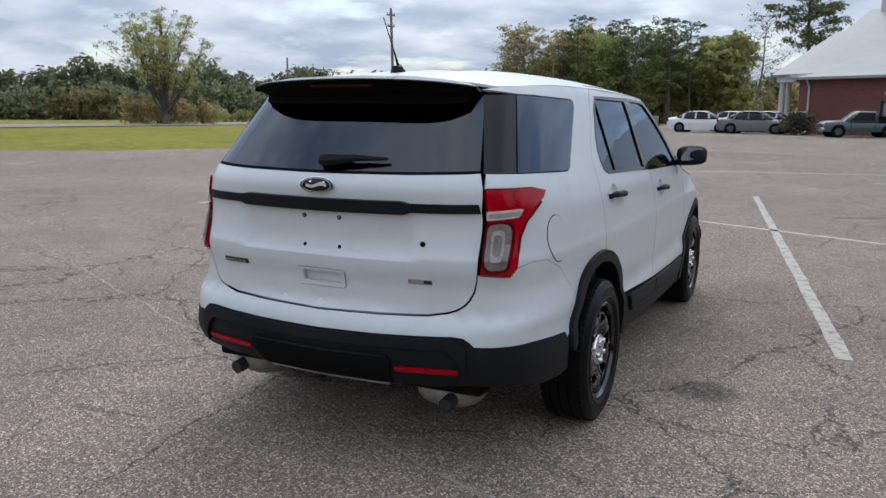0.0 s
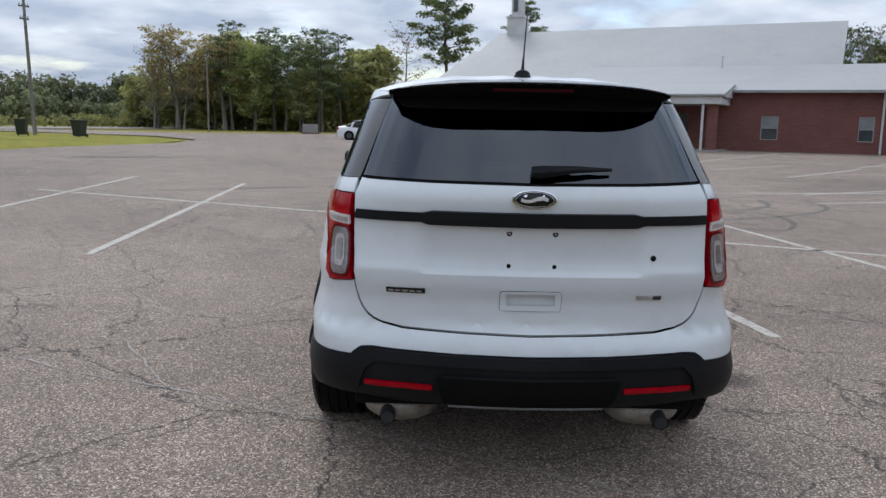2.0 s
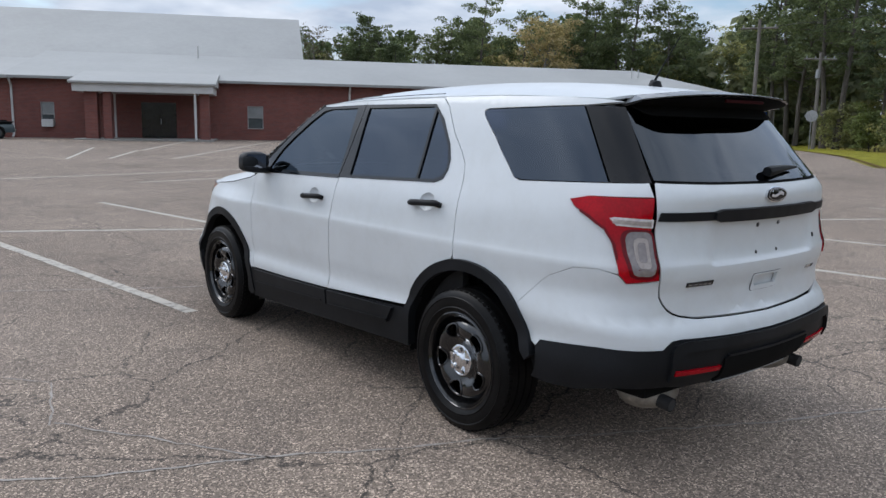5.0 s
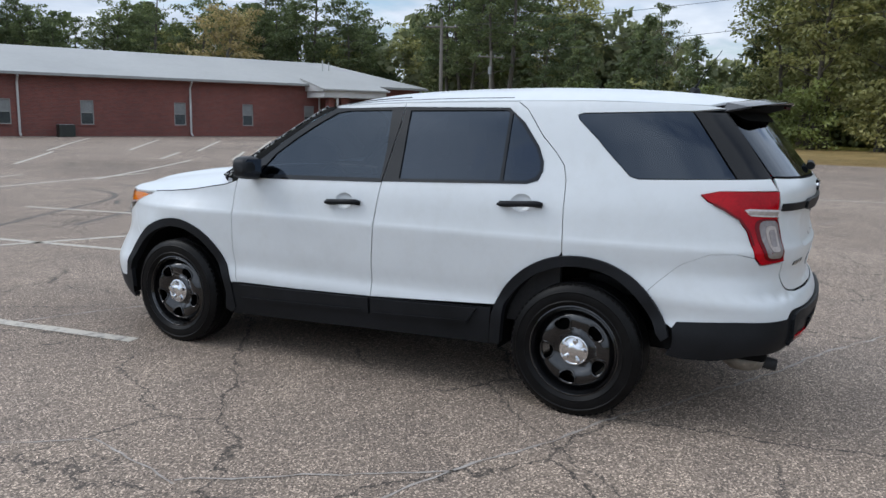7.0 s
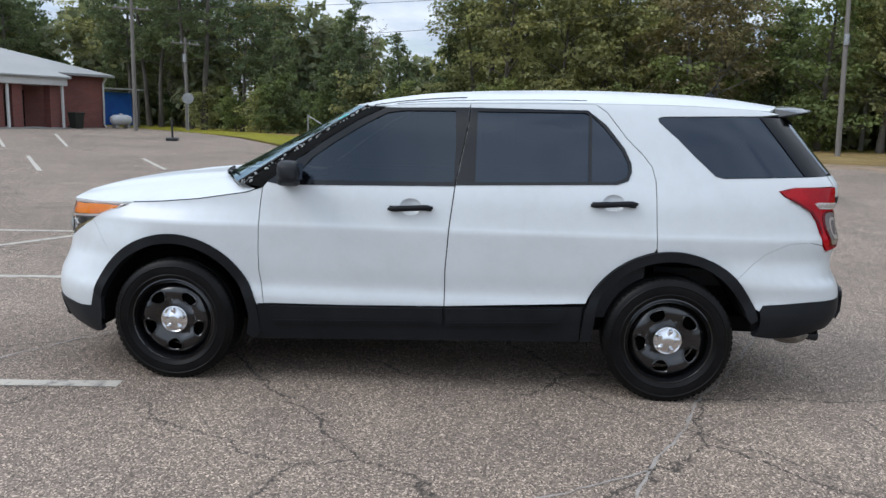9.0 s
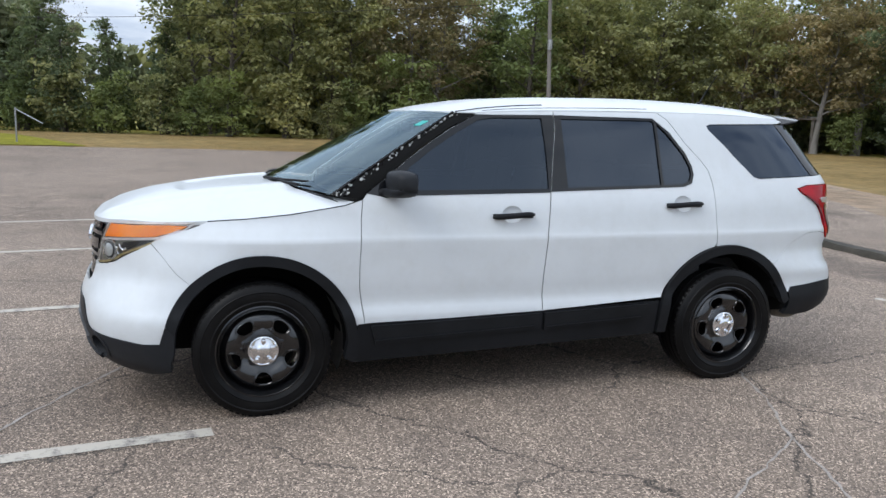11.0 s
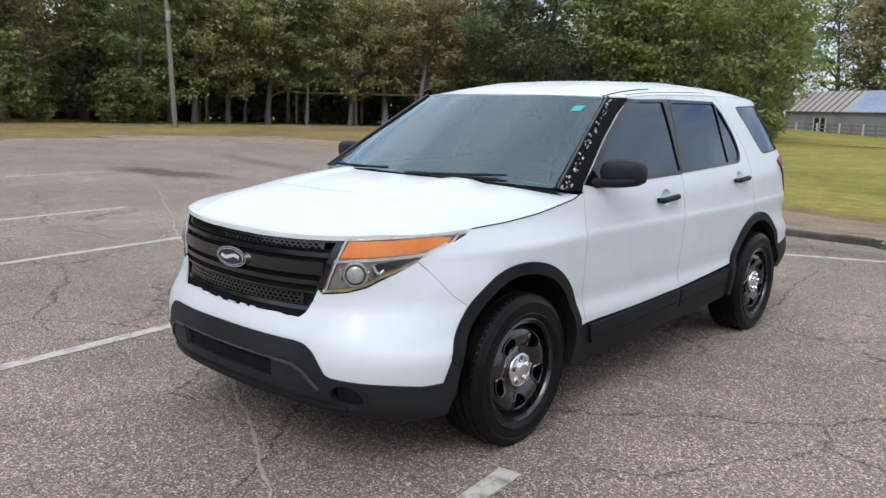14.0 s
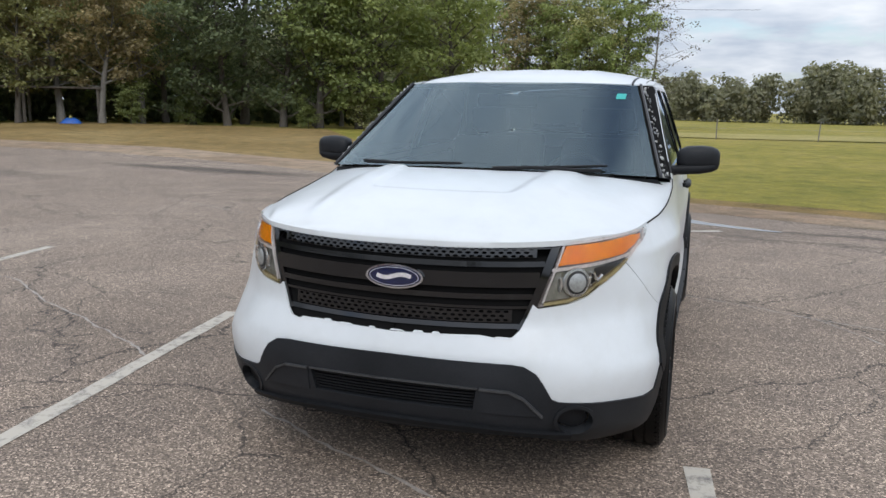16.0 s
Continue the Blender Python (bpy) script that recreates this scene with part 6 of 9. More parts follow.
def car_side(s):
    g, thin = 0.0032, 0.0014
    A = lambda poly: to_arc(poly, s)
    cup_loop = lambda y0, y1, z0, z1: to_arc(S(*ellipse_mesh((y0 + y1) / 2, (z0 + z1) / 2 + 0.010, 0.062, 0.048, 28)), s, 0.5)
    # fender from the shut line of the door to the headlamp
    skin_patch("fender", A(HOOD_LINE + LAMP_LOW + SEAM_BUMPER_F[1:] + arch(WB, R_OUT, 44, 158) + S((0.935, 0.47)) + rev(DOOR_FRONT)[:-1]), s, M_PAINT, car, 0, gap=thin, lines=CREASES)
    top_f = S((0.199, 1.632), (0.0, 1.647), (-0.269, 1.657))
    door = skin_patch("front_door", A(rev(DOOR_FRONT) + FRAME_FRONT + top_f[1:] + DOOR_MID[1:] + S((0.4, 0.487))), s, M_PAINT, car, 0, holes=[A(F_WINDOW), cup_loop(*HANDLES[0])], gap=g, lines=CREASES)
    skin_patch("window_glass", A(F_WINDOW), s, M_GLASS_FRONT, door, -0.006, 0, (), 0.12, "dark tinted side window glass")
    frame_out = A(S((0.88, 1.182), (0.75, 1.280), (0.56, 1.423), (0.38, 1.540), (0.215, 1.622), (0.12, 1.622), (-0.2640, 1.632), (-0.2605, 1.55), (-0.2005, 1.206), (-0.1985, 1.190), (0.80, 1.168)))
    frame_in = A(S((0.735, 1.198), (0.628, 1.326), (0.503, 1.417), (0.343, 1.519), (0.21, 1.591), (0.118, 1.606), (-0.186, 1.612), (-0.196, 1.40), (-0.191, 1.211)))
    skin_patch("window_frame", frame_out, s, M_SATIN, door, 0.003, 0.008, [frame_in], 0.05, "black window surround")
    rdoor = skin_patch("rear_door", A(rev(DOOR_MID) + S((-0.87, 1.667)) + DOOR_REAR + arch(-WB, R_OUT + 0.003, 78, 22)), s, M_PAINT, car, 0, holes=[A(R_WINDOW), cup_loop(*HANDLES[1])], gap=g, lines=CREASES)
    skin_patch("window_glass", A(R_WINDOW), s, M_GLASS_DARK, rdoor, -0.006, 0, (), 0.12, "black privacy glass")
    frame_out = A(S((-0.2055, 1.195), (-0.2675, 1.548), (-0.2715, 1.632), (-0.94, 1.632), (-1.045, 1.553), (-1.148, 1.425), (-1.186, 1.345), (-1.19, 1.295), (-1.17, 1.245), (-1.11, 1.224)))
    frame_in = A(S((-0.314, 1.216), (-0.312, 1.611), (-0.923, 1.618), (-0.963, 1.603), (-1.031, 1.540), (-1.133, 1.417), (-1.168, 1.343), (-1.173, 1.300), (-1.156, 1.262), (-1.10, 1.240)))
    skin_patch("window_frame", frame_out, s, M_SATIN, rdoor, 0.003, 0.008, [frame_in], 0.05, "black window surround")
    strip_patch("window_divider", s, S((-0.957, 1.228), (-0.955, 1.614)), 0.018, 0.002, 0.006, M_SATIN, rdoor)
    # rear quarter up to the roof, round to the tailgate
    roof_run = S((-1.4, 1.672), (-1.8, 1.664), (-1.98, 1.653))
    q_in = A(rev(DOOR_REAR) + S((-0.995, 1.671)) + roof_run + RR((0.56, 1.640)) + S((-1.93, 1.624), (-1.365, 1.608), (-1.335, 1.597), (-1.345, 1.575), (-1.46, 1.473), (-1.60, 1.338), (-1.655, 1.286), (-1.70, 1.274)) + RR((0.692, 1.297), (0.7045, 1.240)) + TAIL[1:9] + SEAM_BUMPER_R[1:] + arch(-WB, R_OUT, 136, 80))
    quarter = skin_patch("quarter_panel", q_in, s, M_PAINT, car, 0, gap=thin, lines=CREASES)
    skin_patch("quarter_glass", A(Q_GLASS), s, M_GLASS_DARK, quarter, -0.002, 0.004, (), 0.12, "black privacy glass", gap=0.002)
    skin_patch("pillar_panel", A(D_PILLAR), s, M_PILLAR, quarter, -0.001, 0.008, (), 0.06, "gloss black pillar panel", gap=0.002)
    skin_patch("glass_backing", A(S((-1.30, 1.61), (-1.93, 1.630)) + RR((0.585, 1.620), (0.688, 1.292)) + S((-1.68, 1.268), (-1.44, 1.47))), s, M_SHELL, quarter, -0.02, 0.0, (), 0.1)
    if s == 1:
        ellipse_patch("fuel_door", "s", s, -1.97, 1.0, 0.085, 0.10, 0.0035, 0.003, M_PAINT, quarter, n=28)
        ellipse_patch("fuel_gap", "s", s, -1.97, 1.0, 0.089, 0.104, 0.0012, 0.001, M_SHELL, quarter, n=28)
    # tail lamp: red shell, clear reversing lens and a silver bar
    lamp = skin_patch("tail_lamp", A(TAIL), s, M_RED, car, 0.010, 0.03, (), 0.035, "red tail lamp with a clear reversing lens", gap=0.003)
    lens = lambda x0, x1, z0, z1, lean, n=22: A(RR(*[((x0 + x1) / 2 + (x1 - x0) / 2 * math.copysign(abs(math.cos(k * math.tau / n)) ** 0.45, math.cos(k * math.tau / n)) - lean * math.sin(k * math.tau / n), (z0 + z1) / 2 + (z1 - z0) / 2 * math.copysign(abs(math.sin(k * math.tau / n)) ** 0.45, math.sin(k * math.tau / n))) for k in range(n)]))
    skin_patch("reversing_lens", lens(0.716, 0.790, 0.915, 1.096, 0.004), s, M_SMOKE, lamp, 0.014, 0.01, (), 0.03, "clear ribbed lens")
    skin_patch("lens_core", lens(0.730, 0.772, 0.945, 1.070, 0.003), s, M_CORE, lamp, 0.0165, 0.006, (), 0.03)
    skin_patch("lens_eye", lens(0.739, 0.763, 0.965, 1.052, 0.003), s, M_SMOKE, lamp, 0.018, 0.004, (), 0.03)
    skin_patch("lens_rim", lens(0.708, 0.800, 0.903, 1.106, 0.004), s, M_DEEPRED, lamp, 0.0125, 0.004, (), 0.03, "dark red lens surround")
    strip_patch("lamp_edge", s, S((-2.075, 1.168), (-2.13, 1.142), (-2.20, 1.100), (-2.245, 1.04), (-2.27, 0.975)), 0.010, 0.0125, 0.004, M_DEEPRED, lamp)
    skin_patch("silver_bar", A(RR((0.712, 1.150), (0.80, 1.152)) + S((-2.215, 1.146), (-2.235, 1.128)) + RR((0.80, 1.118), (0.712, 1.114))), s, M_BAR, lamp, 0.015, 0.008, (), 0.03)
    skin_patch("bar_core", A(RR((0.718, 1.141), (0.802, 1.143), (0.806, 1.126), (0.718, 1.122))), s, M_CORE, lamp, 0.0165, 0.003, (), 0.03, "grey ribbed strip inside the pale bar")
    strip_patch("bonnet_seam", s, HOOD_LINE, 0.005, 0.0015, 0.003, M_SHELL, car)
    # door handles
    for y0, y1, z0, z1 in HANDLES:
        ym, zm = (y0 + y1) / 2, (z0 + z1) / 2
        leaf = door if ym > -0.5 else rdoor
        rim_loop = cup_loop(y0, y1, z0, z1)
        mid_a = sum(p.x for p in rim_loop) / len(rim_loop)
        hollow = lambda c, z, a=mid_a, b=zm + 0.010: -0.019 * max(0.0, 1 - ((c - a) / 0.062) ** 2 - ((z - b) / 0.048) ** 2) ** 0.6
        skin_patch("handle_cup", rim_loop, s, M_PAINT, leaf, 0, 0, (), 0.011, angle=70, bulge=hollow)
        bm = bmesh.new()
        run = []
        for k in range(11):
            f = k / 10
            y, z = y0 + (y1 - y0) * f, z0 + (z1 - z0) * f
            run.append(skin_point(s, arc_of("s", y, z), z, 0.030 - 0.012 * abs(2 * f - 1) ** 4)[0])
        tube(bm, run, [0.007, 0.0155, 0.0175, 0.017, 0.0165, 0.0165, 0.0165, 0.017, 0.0175, 0.0155, 0.007], 12)
        h = part("door_handle", bm, M_CLAD, leaf, "black pull handle", 50)
        for yy in (y0 - 0.025, y1 + 0.025):
            strip_patch("handle_foot", s, S((yy + 0.016, zm), (yy - 0.016, zm)), 0.024, 0.018, 0.02, M_CLAD, h)
    # arch flares, sill and lower door cladding
    for yc, a0, a1, lo0, lo1 in ((WB, 13, 176, 0.30, 0.26), (-WB, 25, 188, 0.42, 0.34)):
        outer, inner = arch(yc, R_OUT + 0.004, a0, a1, 36), arch(yc, R_IN, a1, a0, 36)
        if yc > 0:
            loop = A(outer[1:] + S((0.915, 0.30), (0.955, 0.265), (1.0, 0.29)) + inner)
        else:
            loop = A(S((-0.955, 0.50)) + outer[2:-7] + S((-1.918, 0.50), (-1.885, 0.475)) + inner[6:] + S((-1.0, 0.335), (-0.94, 0.335)))
        skin_patch("wheel_arch_flare", loop, s, M_CLAD, car, 0.010 if yc > 0 else 0.022, 0.05, (), 0.045, "black plastic wheel arch flare")
    sill = skin_patch("sill", A(S((0.928, 0.478), (0.40, 0.488), (-0.16, 0.503), (-0.945, 0.532), (-0.93, 0.325), (-0.16, 0.300), (0.40, 0.278), (0.945, 0.258))), s, M_CLAD, car, 0.002, 0.07, (), 0.05, "black sill cladding")
    for y0, y1 in ((0.86, -0.150), (-0.170, -0.86)):
        k = lambda y: 0.478 + (0.9 - y) * 0.0295
        skin_patch("door_cladding", A(S((y0, k(y0) - 0.012), (y1, k(y1) - 0.012), (y1 + (0.06 if y1 < -0.5 else 0), k(y1) - 0.105), (y0 - (0.03 if y0 > 0.5 else 0), k(y0) - 0.115))), s, M_CLAD, sill, 0.020, 0.02, (), 0.05, "raised black door cladding")
        strip_patch("cladding_line", s, S((y0 - 0.02, k(y0) - 0.095), (y1 + 0.05, k(y1) - 0.085)), 0.007, 0.0265, 0.010, M_CLAD, sill)
    # dusty liner that shows behind the tyre
    part("arch_liner", grid_mesh(lambda u, v: Vector((s * (0.58 + 0.285 * v), WB + 0.440 * math.cos(radians(150 + 52 * u)), 0.36 + 0.440 * math.sin(radians(150 + 52 * u)) + 0.006 * math.sin(u * 40))), 20, 4), M_LINER, car, "dusty grey wheel arch liner", 40)
    # headlamp: dark bowl, amber strip, projector, clear cover
    HL = FF((0.528, 0.775), (0.57, 0.90), (0.60, 1.012)) + S((2.06, 1.020), (1.90, 1.026), (1.75, 1.030), (1.735, 1.020), (1.80, 0.992), (1.89, 0.962), (1.98, 0.914)) + FF((0.725, 0.842), (0.69, 0.812), (0.63, 0.790))
    lamp = skin_patch("headlamp", A(HL), s, M_SMOKE, car, -0.018, 0.03, (), 0.04, "clear headlamp with an amber indicator strip", gap=0.002)
    skin_patch("bowl", A(FF((0.555, 0.80), (0.59, 0.905)) + S((2.055, 0.935), (1.96, 0.945), (1.955, 0.935)) + FF((0.73, 0.87), (0.69, 0.835), (0.63, 0.808))), s, M_BOWL, lamp, -0.012, 0.01, (), 0.04)
    skin_patch("indicator", A(FF((0.588, 0.925), (0.612, 1.004)) + S((2.06, 1.008), (1.90, 1.016), (1.80, 1.012), (1.83, 0.99), (1.90, 0.966), (1.97, 0.946))), s, M_AMBER, lamp, -0.008, 0.012, (), 0.035, "amber indicator lens", gap=0.004)
    strip_patch("lamp_divider", s, FF((0.572, 0.912), (0.66, 0.922)) + S((2.02, 0.936), (1.94, 0.945), (1.84, 0.985)), 0.012, -0.003, 0.015, M_BAR, lamp)
    strip_patch("lamp_rim", s, FF((0.545, 0.792), (0.578, 0.90), (0.604, 1.004)), 0.007, -0.002, 0.012, M_BAR, lamp)
    strip_patch("lamp_rim", s, FF((0.604, 1.006)) + S((2.06, 1.013), (1.90, 1.020), (1.765, 1.022), (1.82, 0.986), (1.90, 0.958), (1.965, 0.926)), 0.008, -0.002, 0.012, M_BAR, lamp)
    strip_patch("lamp_rim", s, S((1.962, 0.924)) + FF((0.722, 0.852), (0.688, 0.823), (0.63, 0.799), (0.548, 0.788)), 0.011, -0.002, 0.012, M_YELLOWED, lamp)
    skin_patch("bowl_shade", A(FF((0.715, 0.91)) + S((2.04, 0.925), (1.965, 0.932)) + FF((0.728, 0.872), (0.705, 0.852))), s, M_TRIMBLACK, lamp, -0.009, 0.006, (), 0.04)
    c, nrm = skin_point(s, arc_of("f", 0.655, 0.865), 0.865, -0.006)
    for r, dep, mt, nm in ((0.056, 0.008, M_SILVER, "projector_ring"), (0.045, 0.014, M_TRIMBLACK, "projector_bezel"), (0.037, 0.020, M_PROJECTOR, "projector")):
        bm = bmesh.new()
        tube(bm, [c, c + nrm * dep * 0.6, c + nrm * dep], [r, r * 0.95, r * 0.55], 26)
        part(nm, bm, mt, lamp, smooth=45)
    # curved chrome reflectors beside the projector
    for pts, r in ((((0.705, 0.900), (0.712, 0.880), (0.722, 0.868), (0.734, 0.884)), 0.009), (((0.700, 0.886), (0.694, 0.862), (0.703, 0.845)), 0.007), (((0.60, 0.885), (0.605, 0.86), (0.60, 0.835)), 0.008)):
        bm = bmesh.new()
        tube(bm, [skin_point(s, arc_of("f", x, z), z, -0.004)[0] for x, z in pts], r, 8)
        part("chrome_reflector", bm, M_CHROME, lamp, smooth=50)
    skin_patch("cover", A(HL), s, M_LENS, lamp, 0.004, 0.02, (), 0.05, "clear plastic cover", gap=0.003).visible_shadow = False
    return door


for side in (-1, 1):
    car_side(side)

# front bumper: painted upper part and black lower part
F_TOP = FF((0.0, 0.662), (0.33, 0.674), (0.415, 0.664), (0.448, 0.671), (0.471, 0.694), (0.492, 0.738), (0.512, 0.788), (0.530, 0.772), (0.63, 0.787), (0.69, 0.809), (0.725, 0.838)) + SEAM_BUMPER_F + arch(WB, R_OUT, 44, 8, 8)
skin_patch("front_bumper", loop_sym(F_TOP + BELT_F, "F"), "F", M_PAINT, car, 0, gap=0.0006, label="white front bumper cover")
low = loop_sym(rev(BELT_F) + S((1.938, 0.44), (1.918, 0.505), (1.868, 0.470), (1.876, 0.36), (1.888, 0.262), (2.0, 0.225)) + FF((0.70, 0.245), (0.60, 0.262), (0.54, 0.292), (0.3, 0.287), (0.0, 0.285)), "F")
intake = to_arc(FF((-0.335, 0.480), (0.335, 0.480), (0.318, 0.395), (-0.318, 0.395)), "F")
fogs = [to_arc(FF(*ellipse_mesh(sx * 0.676, 0.362, 0.060, 0.056, 24)), "F", 0.5) for sx in (1, -1)]
bump_low = skin_patch("lower_bumper", low, "F", M_GREYPLASTIC, car, 0.006, 0.03, [intake, *fogs], 0.04, "black lower bumper with an air intake", 0.0)
skin_patch("intake_backing", to_arc(FF((-0.36, 0.49), (0.36, 0.49), (0.34, 0.385), (-0.34, 0.385)), "F"), "F", M_SHELL, bump_low, -0.05, 0, (), 0.06)
for k in range(6):
    z = 0.408 + k * 0.0125
    strip_patch("intake_slat", "F", FF((-0.325, z), (0.0, z), (0.325, z)), 0.005, -0.004, 0.03, M_CLAD, bump_low)
for sx in (1, -1):
    ellipse_patch("fog_recess", "f", "F", sx * 0.676, 0.362, 0.066, 0.062, -0.045, 0, M_SHELL, bump_low)
    fog = ellipse_patch("fog_cover", "f", "F", sx * 0.676, 0.358, 0.050, 0.046, -0.02, 0.02, M_CLAD, bump_low, "round black fog lamp blank")
    ellipse_patch("fog_ring", "f", "F", sx * 0.676, 0.362, 0.072, 0.068, 0.011, 0.02, M_GREYPLASTIC, bump_low, inner=(0.059, 0.055))
    ins = to_arc(FF((sx * 0.345, 0.482), (sx * 0.455, 0.478), (sx * 0.50, 0.455), (sx * 0.562, 0.386), (sx * 0.345, 0.392)), "F")
    skin_patch("insert_panel", ins, "F", M_GREYPLASTIC, bump_low, 0.012, 0.012, (), 0.05)
for sx in (1, -1):
    # Thin raised strips carry the painted highlight of the panel edges.
    strip_patch("insert_edge", "F", FF((sx * 0.345, 0.484), (sx * 0.452, 0.480), (sx * 0.502, 0.456), (sx * 0.566, 0.386)), 0.007, 0.019, 0.02, M_EDGEGLINT, bump_low)
    strip_patch("intake_edge", "F", FF((sx * 0.002, 0.487), (sx * 0.2, 0.487), (sx * 0.338, 0.484)), 0.006, 0.013, 0.02, M_EDGEGLINT, bump_low)
strip_patch("lip_edge", "F", FF((-0.66, 0.305), (-0.3, 0.325), (0.0, 0.328), (0.3, 0.325), (0.66, 0.305)), 0.018, 0.022, 0.02, M_CLAD, bump_low)

# grille with two pierced bands and solid bars
G_HALF = FF((0.0, 0.998), (0.30, 1.004), (0.45, 1.012), (0.592, 1.020), (0.562, 0.90), (0.519, 0.785), (0.499, 0.736), (0.477, 0.690), (0.452, 0.664), (0.415, 0.655), (0.33, 0.666), (0.0, 0.656))
grille = skin_patch("grille", loop_sym(G_HALF, "F"), "F", M_SHELL, car, -0.055, 0.0, (), 0.05, "black slatted grille with pierced bands and an oval badge")


def grille_x(z):
    return tab([(0.66, 0.445), (0.69, 0.470), (0.738, 0.492), (0.785, 0.510), (0.90, 0.548), (1.01, 0.578)], z)


def bar(z, h, off, material, name="grille_bar", depth=0.03):
    x = grille_x(z) - 0.008
    strip_patch(name, "F", FF((-x, z + 0.018 * (x / 0.55) ** 2 * 0.6), (-x / 2, z + 0.003), (0.0, z), (x / 2, z + 0.003), (x, z + 0.018 * (x / 0.55) ** 2 * 0.6)), h, off, depth, material, grille)


bar(0.984, 0.010, -0.012, M_GRILLE)
bar(0.925, 0.020, -0.008, M_GRILLE)
bar(0.868, 0.055, -0.002, M_GRILLE, "wide_bar", 0.04)
bar(0.806, 0.020, -0.008, M_GRILLE)
bar(0.766, 0.010, -0.010, M_GRILLE)
bar(0.700, 0.016, -0.012, M_GRILLE)
for z0, z1 in ((0.948, 0.986), (0.712, 0.758)):
    # pierced band: a plate with rows of oval holes
    x0 = grille_x((z0 + z1) / 2) - 0.05
    lift = lambda x: 0.010 * (x / 0.5) ** 2
    plate = to_arc(FF(*[(x0 * (1 - k / 6), z1 + lift(x0 * (1 - k / 6))) for k in range(13)], *[(-x0 * (1 - k / 6), z0 + lift(x0 * (1 - k / 6))) for k in range(13)]), "F", 0.5)
    pierced = []
    rows = 3
    for r in range(rows):
        z = z0 + (z1 - z0) * (r + 0.5) / rows
        n = int(2 * x0 / 0.030)
        for k in range(n):
            x = -x0 + 0.022 + k * 0.030 + (0.015 if r % 2 else 0)
            if abs(x) < x0 - 0.014:
                pierced.append(to_arc(FF(*[(x + 0.0105 * math.cos(q * math.tau / 6), z + lift(x) + 0.0048 * math.sin(q * math.tau / 6)) for q in range(6)]), "F", 0.5))
    skin_patch("pierced_band", plate, "F", M_GRILLE, grille, -0.012, 0.012, pierced, 0.3, "black mesh band with small oval holes")
for sx in (1, -1):
    edge = [(sx * (grille_x(z) + 0.004), z) for z in (1.012, 0.95, 0.88, 0.80, 0.74, 0.705, 0.69)]
    strip_patch("grille_edge", "F", FF(*edge), 0.030, -0.008, 0.05, M_GRILLE, grille)
# torn lower edge where the trim is missing
rag = random.Random(8)
for k in range(9):
    x = -0.40 + k * 0.10 + rag.uniform(-0.03, 0.03)
    w, h = rag.uniform(0.012, 0.034), rag.uniform(0.004, 0.013)
    skin_patch("torn_trim", to_arc(FF((x - w, 0.664), (x - w * 0.6, 0.664 + h), (x + w * 0.7, 0.666 + h * 0.8), (x + w, 0.664)), "F", 0.5), "F", M_PAINT, grille, 0.002, 0.012, (), 0.2)


def oval_badge(kind, mode, cz, rx, rz, off, parent, blue):
    b = ellipse_patch("badge", kind, mode, 0.0, cz, rx, rz, off, 0.014, M_CHROME, parent, "dark blue oval badge with a chrome rim")
    ellipse_patch("enamel", kind, mode, 0.0, cz, rx * 0.93, rz * 0.86, off + 0.0025, 0.003, blue, b)
    ellipse_patch("inner_ring", kind, mode, 0.0, cz, rx * 0.86, rz * 0.76, off + 0.0040, 0.001, M_BAR, b, inner=(rx * 0.84, rz * 0.72))
    # one plain waved band across the enamel
    flip = -1 if mode == "F" else 1
    wave = [(kind, flip * x * rx or 1e-4, cz + rz * (0.16 * math.sin(x * 5.2) + 0.04)) for x in (-0.60, -0.45, -0.30, -0.15, 0.0001, 0.15, 0.30, 0.45, 0.60)]
    strip_patch("waved_band", mode, wave, rz * 0.34, off + 0.0045, 0.001, M_BAR, b)


oval_badge("f", "F", 0.866, 0.113, 0.045, 0.012, grille, M_BLUE_OVAL)

# rear bumper
R_TOP = RR((0.0, 0.699), (0.3, 0.706), (0.5, 0.714), (0.58, 0.727), (0.617, 0.740), (0.644, 0.757), (0.665, 0.782), (0.682, 0.817), (0.694, 0.868), (0.698, 0.892), (0.80, 0.876)) + SEAM_BUMPER_R + arch(-WB, R_OUT, 136, 156, 8)
rear_bumper = skin_patch("rear_bumper", loop_sym(R_TOP + BELT_R, "R"), "R", M_PAINT, car, 0, gap=0.0006, label="white rear bumper cover")
R_LOW = loop_sym(rev(BELT_R) + S((-1.905, 0.40), (-2.0, 0.388), (-2.13, 0.392), (-2.30, 0.43)) + RR((0.64, 0.428), (0.52, 0.405), (0.36, 0.398), (0.31, 0.388), (0.0, 0.383)), "R")
rlow = skin_patch("rear_lower_bumper", R_LOW, "R", M_CLAD, car, 0.004, 0.04, (), 0.045, "black lower rear bumper with red reflectors")
skin_patch("bumper_step", loop_sym(RR((0.0, 0.618), (0.60, 0.634), (0.655, 0.622), (0.672, 0.60), (0.668, 0.47), (0.64, 0.555), (0.60, 0.592), (0.0, 0.578)), "R"), "R", M_CLAD, rlow, 0.022, 0.02, (), 0.04, "raised black upper band")
# Patch stands proud of the bumper; its black holds the recess's shade.
skin_patch("centre_recess", loop_sym(RR((0.0, 0.535), (0.33, 0.545), (0.36, 0.53), (0.33, 0.41), (0.0, 0.404)), "R"), "R", M_SHELL, rlow, 0.014, 0.008, (), 0.05)
strip_patch("recess_edge", "R", RR((-0.34, 0.544), (0.0, 0.538), (0.34, 0.544)), 0.010, 0.018, 0.016, M_CLAD, rlow)
